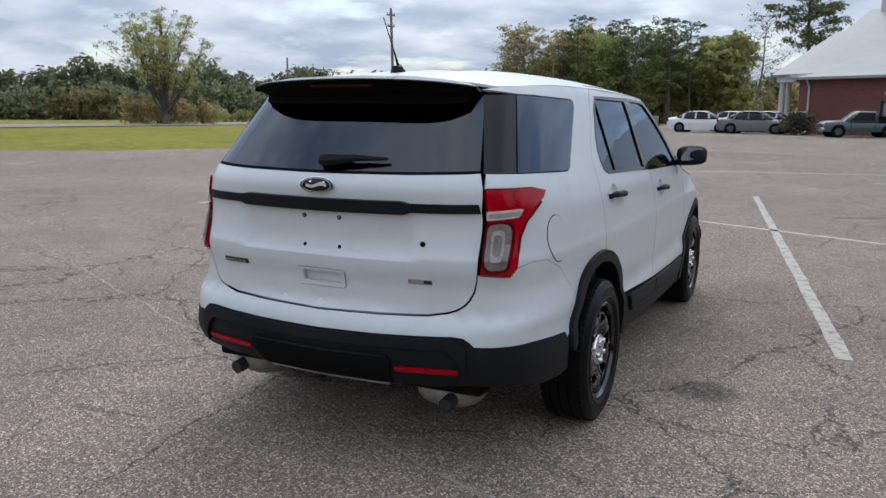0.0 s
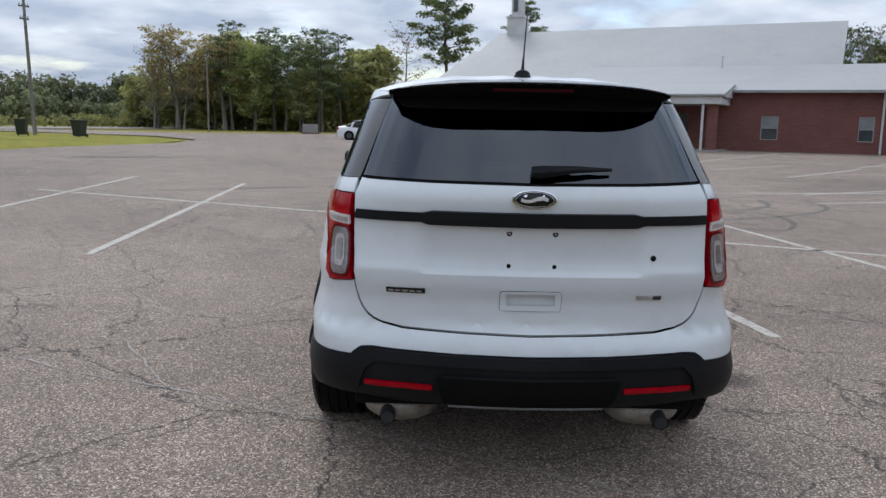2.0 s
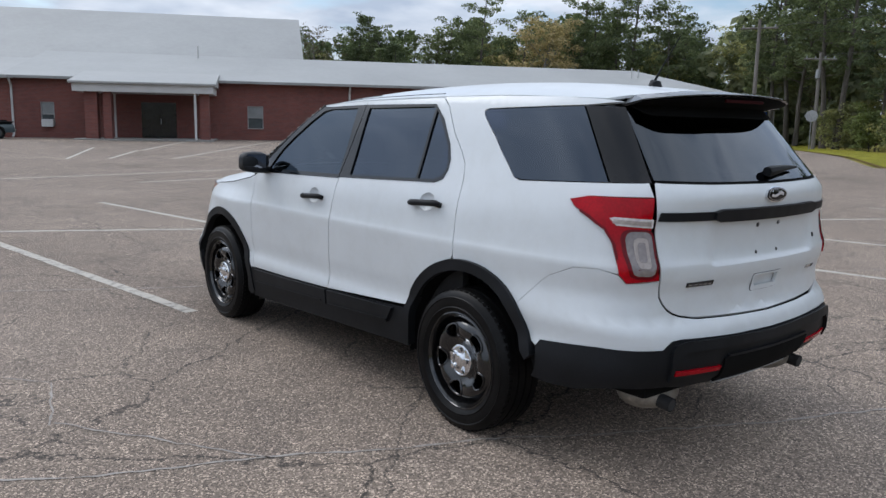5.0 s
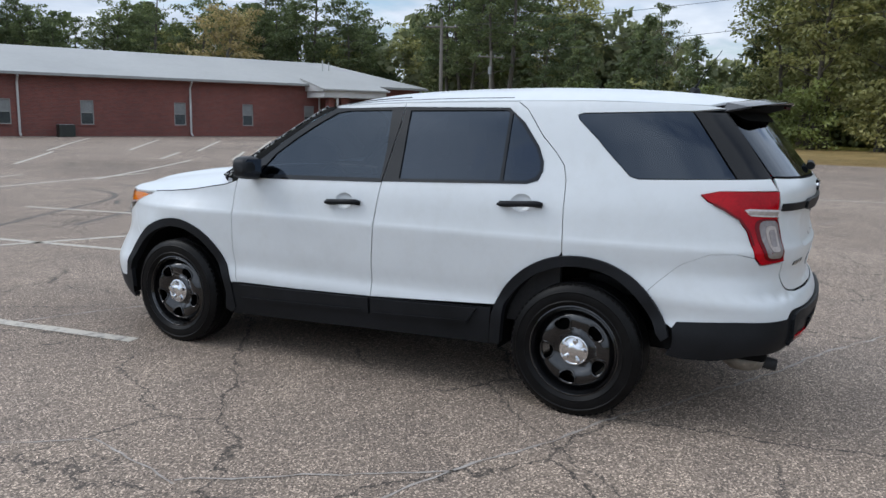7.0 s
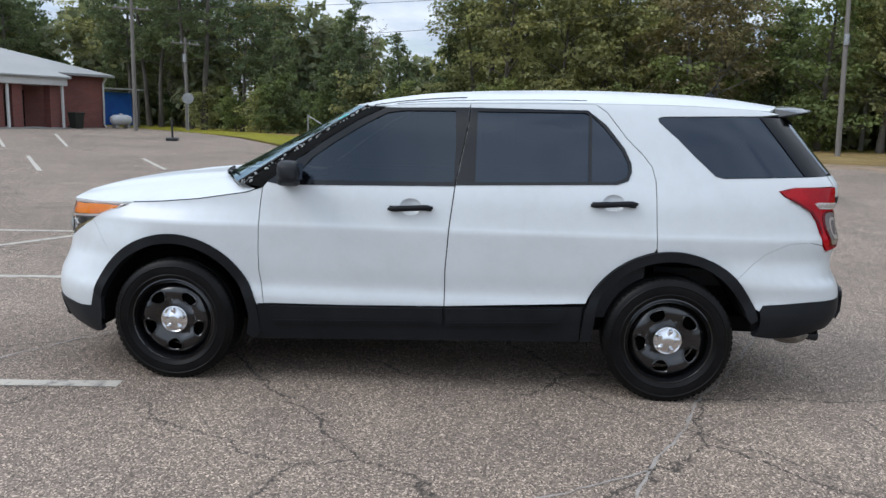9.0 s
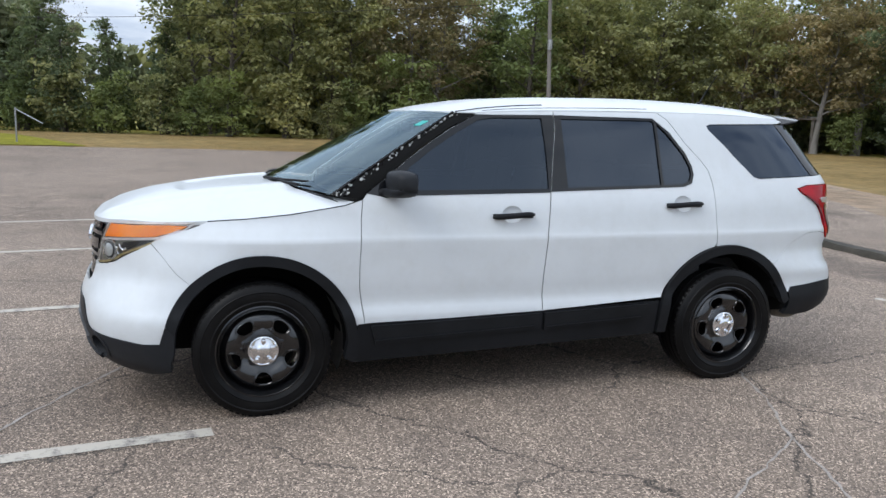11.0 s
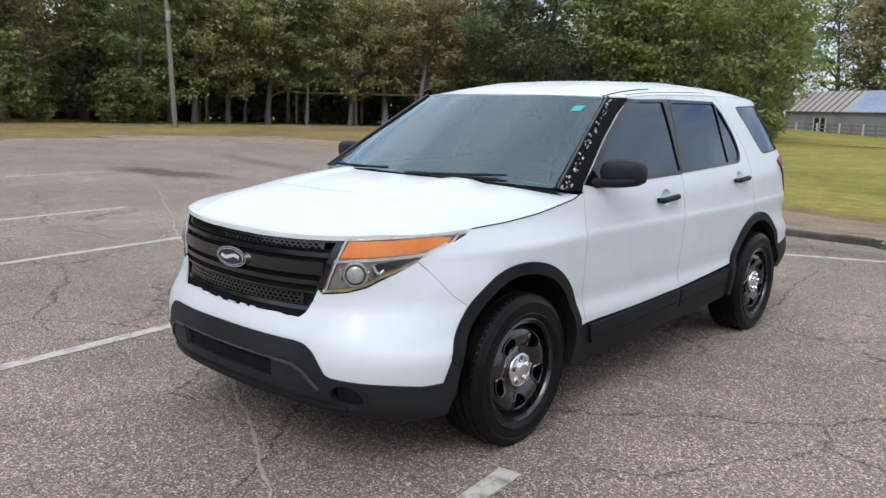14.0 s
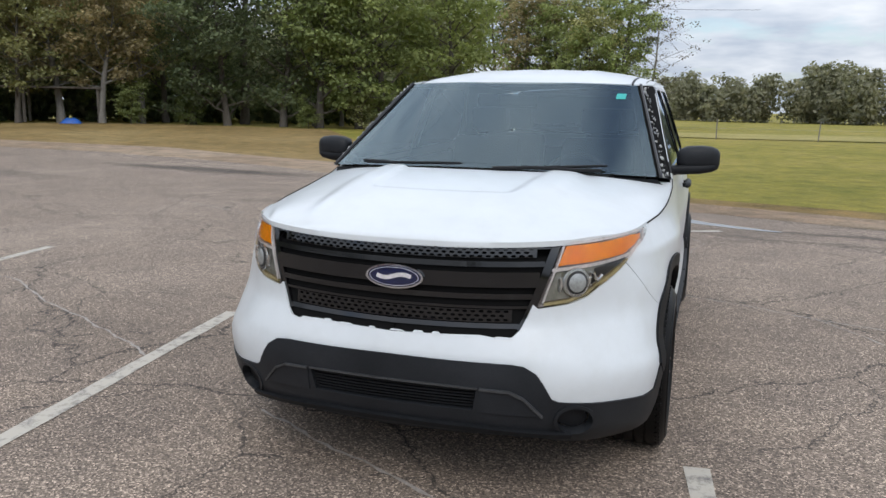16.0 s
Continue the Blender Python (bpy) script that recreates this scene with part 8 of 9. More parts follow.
def build_wheel():
    """A wheel with its outer face towards -x."""
    w = thing("wheel", None, "")
    w.parent = car
    tread = [(-0.118, 0.325), (-0.1225, 0.321), (-0.1190, 0.316), (-0.1215, 0.296), (-0.1190, 0.275), (-0.1230, 0.270), (-0.1185, 0.264), (-0.112, 0.252), (-0.100, 0.240), (0.100, 0.240), (0.112, 0.255), (0.121, 0.29), (0.118, 0.320), (0.108, 0.342)]
    x = 0.095
    for g in range(4):
        tread += [(x, 0.358 + 0.004 * (1 if g in (1, 2) else 0.4)), (x - 0.036, 0.3605), (x - 0.0365, 0.352), (x - 0.045, 0.352), (x - 0.0455, 0.3605)]
        x -= 0.0460
    tread += [(-0.095, 0.356), (-0.110, 0.342), (-0.118, 0.325)]
    ty = part("tyre", revolve(tread, 72), M_TYRE, w, "black road tyre", 32)
    bm = bmesh.new()
    for k in range(64):
        a = k * math.tau / 64
        for sgn in (-1, 1):
            c = Vector((sgn * 0.086, 0.3525 * math.cos(a), 0.3525 * math.sin(a)))
            m = Matrix.Translation(c) @ Matrix.Rotation(a, 4, "X") @ Matrix.Diagonal((0.026, 0.014, 0.022, 1))
            bmesh.ops.create_cube(bm, size=1.0, matrix=m)
    tagged(part("tread", bm, M_TYRE, ty), kind="stuff")
    ob = part("rim", revolve([(-0.098, 0.243), (-0.110, 0.247), (-0.112, 0.241), (-0.104, 0.236), (-0.107, 0.232), (-0.098, 0.228), (-0.100, 0.224), (-0.070, 0.221), (-0.030, 0.216), (0.10, 0.215), (0.10, 0.236)], 56), M_RIM, w, "black steel rim", 40)
    # pierced centre disc with five windows
    outer = [Vector((0.221 * math.cos(k * math.tau / 60), 0.221 * math.sin(k * math.tau / 60))) for k in range(60)]
    holes = []
    for q in range(5):
        a0 = q * math.tau / 5 + math.tau / 4 + math.tau / 10
        h = []
        for k in range(18):
            b = k * math.tau / 18
            r = 0.152 + 0.034 * math.copysign(abs(math.sin(b)) ** 0.8, math.sin(b))
            th = a0 + 0.335 * math.copysign(abs(math.cos(b)) ** 0.8, math.cos(b)) * (0.85 + 0.15 * math.sin(b))
            h.append(Vector((r * math.cos(th), r * math.sin(th))))
        holes.append(h)
    pts, edges = [], []
    for r in (outer, *holes):
        b = len(pts)
        pts += r
        edges += [(b + i, b + (i + 1) % len(r)) for i in range(len(r))]
    for ring_r, ring_n in ((0.02, 8), (0.05, 16), (0.08, 28), (0.094, 36), (0.196, 60), (0.208, 60)):
        for k in range(ring_n):
            v = Vector((ring_r * math.cos((k + 0.3) * math.tau / ring_n), ring_r * math.sin((k + 0.3) * math.tau / ring_n)))
            if not any(inside(v, h) for h in holes):
                pts.append(v)
    for q in range(5):
        for r in (0.12, 0.135, 0.15, 0.165, 0.18):
            for dth in (-0.2, 0, 0.2):
                th = q * math.tau / 5 + math.tau / 4 + dth
                v = Vector((r * math.cos(th), r * math.sin(th)))
                if not any(inside(v, h) for h in holes):
                    pts.append(v)
    vs, _, fs, *_ = cdt(pts, edges, [], 0, 1e-6)
    prof = [(0.0, -0.076), (0.06, -0.074), (0.085, -0.068), (0.11, -0.076), (0.15, -0.092), (0.185, -0.090), (0.205, -0.076), (0.221, -0.060)]
    bm = bmesh.new()

    def disc_x(v):
        r = v.length
        th = math.atan2(v.y, v.x)
        sp = 0.5 + 0.5 * math.cos(5 * (th - math.tau / 4))
        return tab(prof, r) - 0.014 * sp * step(0.08, 0.13, r) * step(0.205, 0.17, r)

    bv = [bm.verts.new((disc_x(v), v.x, v.y)) for v in vs]
    for f in fs:
        c = sum((vs[i] for i in f), Vector((0, 0))) / len(f)
        if not any(inside(c, h) for h in holes):
            bm.faces.new([bv[i] for i in f])
    lows = {}
    for e in [e for e in bm.edges if len(e.link_faces) == 1]:
        a, b = e.verts
        for v in (a, b):
            if v not in lows:
                lows[v] = bm.verts.new(v.co + Vector((0.022, 0, 0)))
        bm.faces.new((a, b, lows[b], lows[a]))
    for v in [v for v in bm.verts if not v.link_faces]:
        bm.verts.remove(v)
    bmesh.ops.recalc_face_normals(bm, faces=bm.faces)
    for h in holes:   # rolled edges of the windows
        mid = sum(h, Vector((0, 0))) / len(h)
        ring = [mid + (v - mid) * 1.05 for v in h]
        tube(bm, [(disc_x(v) - 0.001, v.x, v.y) for v in ring + ring[:1]], 0.0060, 6, caps=False)
    part("wheel_disc", bm, M_RIM, ob, "black pierced wheel disc", 35)
    cap = part("hub_cap", revolve([(-0.060, 0.084), (-0.088, 0.083), (-0.096, 0.079), (-0.098, 0.074), (-0.095, 0.070), (-0.100, 0.040), (-0.106, 0.034), (-0.110, 0.020), (-0.111, 0.001)], 36), M_CHROME, w, "chrome hub cap with five nut covers", 40)
    for q in range(5):
        a = q * math.tau / 5 + math.tau / 4
        bm = bmesh.new()
        c = Vector((-0.096, 0.055 * math.cos(a), 0.055 * math.sin(a)))
        tube(bm, [c + Vector((0.004, 0, 0)), c + Vector((-0.010, 0, 0)), c + Vector((-0.018, 0, 0)), c + Vector((-0.020, 0, 0))], [0.016, 0.0145, 0.012, 0.005], 12)
        part("nut_cover", bm, M_CHROME, cap, smooth=40)
    # The dark seen through the wheel windows is put into this disc's colour.
    part("brake_disc", revolve([(-0.01, 0.07), (-0.01, 0.165), (0.015, 0.165), (0.015, 0.07)], 36), M_SHELL, w)
    return w


first = build_wheel()
spots = [(-0.862, WB, 0), (-0.862, -WB, 0), (0.862, WB, 180), (0.862, -WB, 180)]
for i, (x, y, turn) in enumerate(spots):
    m = pose(x, y, 0.357, 0, 0, turn) @ pose(0, 0, 0, (0, 11, 25, 40)[i], 0, 0)
    if i == 0:
        first.matrix_world = m
    else:
        copy_thing(first, m)
# wheel wells, floor and running gear
for y in (WB, -WB):
    for s in (-1, 1):
        bm = bmesh.new()
        n = 22
        prev = None
        for k in range(n + 1):
            a = radians(-8 + (196 if y > 0 else 170) * k / n)
            row = [bm.verts.new((s * x, y + 0.452 * math.cos(a), 0.36 + 0.452 * math.sin(a))) for x in (0.94, 0.60)]
            if prev:
                bm.faces.new((prev[0], prev[1], row[1], row[0]))
            prev = row
        c = bm.verts.new((s * 0.60, y, 0.36))
        rim_v = [v for v in bm.verts if abs(abs(v.co.x) - 0.60) < 1e-4 and v is not c]
        for a, b in zip(rim_v, rim_v[1:]):
            bm.faces.new((c, a, b))
        part("wheel_well", bm, M_SHELL, car)
part("floor_pan", boxes((-0.80, 0.80, -0.95, 0.95, 0.27, 0.40), (-0.70, 0.70, -2.36, -0.95, 0.36, 0.46), (-0.58, 0.58, 0.95, 2.25, 0.28, 0.42), bevel=0.02), M_SHELL, car)
part("firewall", boxes((-0.80, 0.80, 0.95, 1.0, 0.40, 1.12)), M_SHELL, car)
part("radiator", boxes((-0.5, 0.5, 1.9, 2.2, 0.45, 0.9)), M_SHELL, car)
for s in (-1, 1):
    bm = bmesh.new()
    bmesh.ops.create_uvsphere(bm, u_segments=24, v_segments=14, radius=1.0, matrix=Matrix.Translation((s * 0.51, -2.24, 0.338)) @ Matrix.Diagonal((0.160, 0.125, 0.074, 1)))
    muf = part("muffler", bm, M_MUFFLER, car, "stained pale exhaust silencer", 40)
    bm = bmesh.new()
    tube(bm, [(s * 0.56, -2.20, 0.335), (s * 0.56, -2.32, 0.332), (s * 0.56, -2.405, 0.322)], 0.032, 16, caps=False)
    tube(bm, [(s * 0.56, -2.407, 0.322), (s * 0.56, -2.35, 0.328)], 0.027, 16, caps=True)
    part("tail_pipe", bm, M_TRIMBLACK, muf, "dark exhaust tail pipe", 40)
    bm = bmesh.new()
    tube(bm, [(s * 0.45, -0.9, 0.33), (s * 0.45, -2.1, 0.33)], 0.03, 8)
    part("exhaust_pipe", bm, M_STEEL, muf)
bm = bmesh.new()
tube(bm, [(-0.8, -WB, 0.33), (0.8, -WB, 0.33)], 0.05, 10)
tube(bm, [(-0.8, WB, 0.33), (0.8, WB, 0.33)], 0.05, 10)
part("axle", bm, M_SHELL, car)


# cabin
def cabin():
    part("dashboard", boxes((-0.72, 0.72, 0.56, 1.02, 0.78, 1.10), (-0.60, -0.20, 0.62, 0.90, 1.10, 1.155), bevel=0.05), M_TRIMBLACK, car, "black dashboard", 40)
    bm = bmesh.new()
    c = Vector((-0.38, 0.47, 1.06))
    ring = []
    for k in range(29):
        a = k * math.tau / 28
        ring.append(c + Vector((0.185 * math.cos(a), 0.06 * math.sin(a), 0.175 * math.sin(a))))
    tube(bm, ring, 0.016, 8, caps=False)
    for a in (200, 340, 270):
        tube(bm, [c, c + Vector((0.175 * math.cos(radians(a)), 0.06 * math.sin(radians(a)), 0.165 * math.sin(radians(a))))], 0.016, 6)
    part("steering_wheel", bm, M_TRIMBLACK, car, "black steering wheel", 50)
    for x, y in ((-0.38, -0.15), (0.38, -0.15), (-0.40, -1.05), (0.40, -1.05)):
        st = part("seat", boxes((x - 0.25, x + 0.25, y - 0.05, y + 0.48, 0.55, 0.72), bevel=0.05), M_SEAT, car, "dark grey cloth seat", 45)
        bm = boxes((x - 0.24, x + 0.24, -0.07, 0.07, 0, 0.66), bevel=0.05)
        bmesh.ops.rotate(bm, verts=bm.verts, cent=(x, 0, 0), matrix=Matrix.Rotation(radians(14), 3, "X"))
        bmesh.ops.translate(bm, verts=bm.verts, vec=(0, y - 0.05, 0.66))
        part("backrest", bm, M_SEAT, st, smooth=45)
        bm = boxes((x - 0.13, x + 0.13, y - 0.30, y - 0.19, 1.33, 1.50), bevel=0.04)
        part("headrest", bm, M_SEAT, st, smooth=45)
    part("load_floor", boxes((-0.62, 0.62, -2.28, -1.4, 0.62, 0.72)), M_TRIMBLACK, car)
    part("roof_lining", grid_mesh(lambda u, v: roof_at(0.04 + 0.92 * u, 0.03 + 0.93 * v) + Vector((0, 0, -0.035)), 20, 20), M_SEAT, car, smooth=50)
    part("rear_view_mirror", boxes((-0.12, 0.12, 0.40, 0.43, 1.50, 1.565), bevel=0.012), M_TRIMBLACK, car)
    for s in (-1, 1):
        part("door_lining", boxes((s * 0.82 - 0.02, s * 0.82 + 0.02, -1.3, 0.9, 0.45, 1.16)), M_TRIMBLACK, car)


cabin()

# ---- parked cars by the church ----
def loft(stations, nz=7):
    """A car body from stations (y, half width, low z, high z, crown)."""
    bm = bmesh.new()
    rings = []
    for y, w, z0, z1, crown in stations:
        ring = []
        for k in range(17):
            t = k / 16
            a = math.pi * t
            x = w * math.copysign(abs(math.cos(a)) ** 0.42, math.cos(a))
            z = z0 + (z1 - z0) * (math.sin(a) ** 0.55) + crown * (1 - (x / w) ** 2 if w else 0)
            ring.append(bm.verts.new((x, y, z)))
        ring += [bm.verts.new((-w * 0.92, y, z0 - 0.02)), bm.verts.new((w * 0.92, y, z0 - 0.02))]
        rings.append(ring)
    n = len(rings[0])
    for a, b in zip(rings, rings[1:]):
        for k in range(n):
            bm.faces.new((a[k], a[(k + 1) % n], b[(k + 1) % n], b[k]))
    bm.faces.new(rings[0])
    bm.faces.new(rings[-1][::-1])
    bmesh.ops.recalc_face_normals(bm, faces=bm.faces)
    return bm


M_HUB = surface("dull dark alloy", (0.07, 0.072, 0.075), (0.13, 0.132, 0.135), 0.4, 0.5, coarse=5, fine=40)


def car_wheel(parent, x, y, r, hub):
    s = 1 if x > 0 else -1
    w = part("wheel", revolve([(s * -0.09, r * 0.62), (s * -0.10, r * 0.93), (s * -0.05, r), (s * 0.06, r), (s * 0.10, r * 0.93), (s * 0.09, r * 0.64), (s * 0.07, r * 0.62)], 28), M_TYRE, parent, smooth=40)
    part("hub", revolve([(s * 0.075, r * 0.62), (s * 0.085, r * 0.5), (s * 0.07, r * 0.25), (s * 0.09, 0.001)], 20), hub, w, smooth=40)
    w.location = (x, y, r)


def quad_part(name, pts, material, parent, label=""):
    bm = bmesh.new()
    v = [bm.verts.new(p) for p in pts]
    bm.faces.new(v)
    r = bmesh.ops.extrude_face_region(bm, geom=list(bm.faces))
    c = sum((Vector(p) for p in pts), Vector()) / len(pts)
    inw = Vector((-c.x, 0, 0)) if abs(c.x) > 0.3 else Vector((0, -c.y, 0))
    bmesh.ops.translate(bm, verts=[q for q in r["geom"] if isinstance(q, bmesh.types.BMVert)], vec=inw.normalized() * 0.015)
    bmesh.ops.recalc_face_normals(bm, faces=bm.faces)
    return part(name, bm, material, parent, label)


def sedan(m, paint, label):
    """Front of the car towards +y."""
    t = thing("sedan", m, label, "car", "parked cars")
    part("body", loft([(-2.33, 0.72, 0.38, 0.86, 0.01), (-2.28, 0.80, 0.28, 0.96, 0.02), (-1.9, 0.88, 0.20, 1.02, 0.03), (-1.2, 0.90, 0.18, 1.0, 0.02), (0, 0.905, 0.18, 0.96, 0.02), (0.9, 0.90, 0.18, 0.94, 0.03), (1.6, 0.88, 0.20, 0.86, 0.04), (2.1, 0.82, 0.24, 0.76, 0.03), (2.30, 0.70, 0.34, 0.66, 0.01)]), paint, t, smooth=40)
    part("cabin", loft([(-1.75, 0.62, 0.92, 1.0, 0.0), (-1.2, 0.70, 0.9, 1.30, 0.02), (-0.6, 0.73, 0.9, 1.43, 0.03), (0.1, 0.73, 0.9, 1.43, 0.03), (0.55, 0.70, 0.9, 1.30, 0.02), (1.15, 0.64, 0.88, 0.96, 0.0)]), M_GLOSSBLACK, t, "dark glazed cabin", 40)
    part("roof", loft([(-1.05, 0.60, 1.345, 1.37, 0.02), (-0.6, 0.665, 1.41, 1.44, 0.03), (0.1, 0.665, 1.41, 1.44, 0.03), (0.42, 0.61, 1.345, 1.37, 0.02)]), paint, t, smooth=40)
    for s in (-1, 1):
        for y0, y1 in ((-0.35, -0.27), (-1.28, -1.15), (0.58, 0.68)):
            quad_part("pillar", [(s * 0.86, y0 - 0.02, 0.94), (s * 0.86, y1 + 0.02, 0.94), (s * 0.69, y1 - 0.1 * (1 if y0 > 0.3 else -1 if y0 < -1 else 0), 1.40 if abs(y0) < 0.5 else 1.30), (s * 0.69, y0 - 0.1 * (1 if y0 > 0.3 else -1 if y0 < -1 else 0), 1.40 if abs(y0) < 0.5 else 1.30)], paint, t)
        part("headlight", boxes((min(s * 0.50, s * 0.76), max(s * 0.50, s * 0.76), 2.12, 2.24, 0.62, 0.73), bevel=0.03), M_SMOKE, t)
        part("tail_light", boxes((min(s * 0.52, s * 0.80), max(s * 0.52, s * 0.80), -2.34, -2.2, 0.76, 0.90), bevel=0.03), M_RED, t)
        part("mirror", boxes((min(s * 0.86, s * 1.0), max(s * 0.86, s * 1.0), 0.55, 0.65, 0.96, 1.07), bevel=0.03), paint, t)
        for y in (1.38, -1.38):
            car_wheel(t, s * 0.83, y, 0.32, M_HUB)
            # Black disc set into the body for the shade of the wheel arch.
            part("arch_gap", tube(bmesh.new(), [(s * 0.70, y, 0.32), (s * 0.902, y, 0.32)], 0.375, 26), M_SHELL, t)
    part("grille", boxes((-0.45, 0.45, 2.24, 2.31, 0.42, 0.58), bevel=0.02), M_SHELL, t)
    return t


def pickup(m, paint, label):
    t = thing("pickup_truck", m, label, "truck", "parked cars")
    part("body", loft([(-2.5, 0.78, 0.44, 0.92, 0), (-2.45, 0.84, 0.40, 1.0, 0), (-0.9, 0.86, 0.36, 1.02, 0), (0.9, 0.86, 0.34, 1.02, 0.02), (1.2, 0.85, 0.34, 1.04, 0.04), (2.2, 0.80, 0.36, 0.98, 0.04), (2.4, 0.72, 0.42, 0.86, 0.0)]), paint, t, smooth=40)
    part("cab", loft([(-0.85, 0.70, 0.95, 1.50, 0.0), (-0.75, 0.74, 0.95, 1.62, 0.02), (0.25, 0.74, 0.95, 1.64, 0.02), (0.45, 0.72, 0.95, 1.56, 0.02), (1.1, 0.66, 0.95, 1.02, 0.0)]), paint, t, smooth=40)
    part("load_bed", boxes((-0.70, 0.70, -2.40, -0.9, 0.9, 1.045), bevel=0.02), M_SHELL, t, "dark open load bed")
    part("bed_load", boxes((-0.6, 0.6, -1.35, -0.95, 1.0, 1.34), (-0.55, 0.62, -2.2, -1.45, 1.0, 1.16), bevel=0.07), M_SHELL, t, "dark bags and boxes in the load bed", 40)
    for s in (-1, 1):
        part("bed_rail", boxes((min(s * 0.70, s * 0.82), max(s * 0.70, s * 0.82), -2.45, -0.88, 1.0, 1.075), bevel=0.02), M_CLAD, t)
        part("door_seam", boxes((min(s * 0.855, s * 0.866), max(s * 0.855, s * 0.866), -0.66, -0.64, 0.5, 1.0), (min(s * 0.855, s * 0.866), max(s * 0.855, s * 0.866), 0.76, 0.78, 0.5, 1.0)), M_SHELL, t)
    for s in (-1, 1):
        quad_part("side_window", [(s * 0.80, -0.62, 1.06), (s * 0.80, 0.85, 1.06), (s * 0.755, 0.30, 1.54), (s * 0.755, -0.62, 1.54)], M_GLOSSBLACK, t)
        part("headlight", boxes((min(s * 0.48, s * 0.74), max(s * 0.48, s * 0.74), 2.28, 2.40, 0.68, 0.84), bevel=0.03), M_SMOKE, t)
        part("mirror", boxes((min(s * 0.86, s * 1.02), max(s * 0.86, s * 1.02), 0.68, 0.78, 1.05, 1.22), bevel=0.03), M_CLAD, t)
        for y in (1.5, -1.45):
            # Solid black disc paints the dark of the wheel arch.
            part("arch_gap", tube(bmesh.new(), [(s * 0.66, y, 0.38), (s * 0.862, y, 0.38)], 0.42, 26), M_SHELL, t)
            car_wheel(t, s * 0.80, y, 0.36, M_HUB)
    part("windscreen", grid_mesh(lambda u, v: Vector(((0.58 - 0.04 * v) * (2 * u - 1), 1.04 - 0.55 * v, 1.06 + 0.46 * v)), 4, 4), M_GLOSSBLACK, t)
    part("front_bumper", boxes((-0.80, 0.80, 2.34, 2.48, 0.42, 0.60), bevel=0.04), M_CHROME, t, "chrome bumper", 40)
    part("rear_bumper", boxes((-0.78, 0.78, -2.62, -2.46, 0.44, 0.60), bevel=0.03), M_CHROME, t, smooth=40)
    return t


P_WHITE = paint_mat("silver white paint", (0.60, 0.60, 0.60))
P_GREY = paint_mat("bronze grey paint", (0.085, 0.08, 0.078))
P_TEAL = paint_mat("dull blue-green paint", (0.030, 0.050, 0.058))
P_SILVER = paint_mat("pale silver paint", (0.46, 0.47, 0.48))
for kind, x, y, turn, paint, label in ((sedan, -5.65, 48.6, -98, P_WHITE, "pale silver sedan parked beside a darker car"), (sedan, -2.3, 46.6, -98, P_GREY, "dark bronze-grey sedan parked at the row's end"),
                                       (sedan, -4.0, 52.5, -112, P_WHITE, "white sedan parked behind two other cars"), (sedan, -1.6, 50.6, -112, P_SILVER, "silver sedan parked near the hall corner"), (sedan, 0.2, 53.0, -112, P_SILVER, "pale sedan parked near the hall corner"),
                                       (pickup, 3.15, 42.1, 108, P_TEAL, "blue-green pickup truck parked by the brick wall")):
    k = 0.93 if kind is sedan else 0.83
    kind(pose(x, y, gz(x, y), 0, 0, turn) @ Matrix.Diagonal((k, k, k, 1)), paint, label)

# ---- barn, sheds and small things far off ----
M_BARNROOF = surface("bluish metal roof", (0.24, 0.31, 0.42), (0.34, 0.41, 0.52), 0.4, 0.3, coarse=0.3, fine=5, relief=0.05)
M_BARNWALL = surface("tan boarding", (0.30, 0.22, 0.13), (0.40, 0.30, 0.18), 0.85, coarse=0.5, fine=9, stretch=(1, 1, 0.3))
M_SHEDWALL = surface("grey boarding", (0.22, 0.23, 0.24), (0.32, 0.33, 0.34), 0.85, coarse=0.5, fine=9)
M_TIN = surface("old pale tin", (0.36, 0.34, 0.31), (0.46, 0.44, 0.41), 0.6, coarse=0.6, fine=8, relief=0.1)
M_RUSTLAP = surface("rusted tin", (0.13, 0.085, 0.06), (0.22, 0.15, 0.11), 0.8, coarse=0.8, fine=9, relief=0.1)
M_BLUE = surface("blue tarpaulin", (0.008, 0.075, 0.36), (0.015, 0.14, 0.50), 0.5, coarse=0.8, fine=10)
M_TANK = surface("white tank paint", (0.55, 0.56, 0.57), (0.68, 0.69, 0.70), 0.4, coarse=0.8, fine=20)


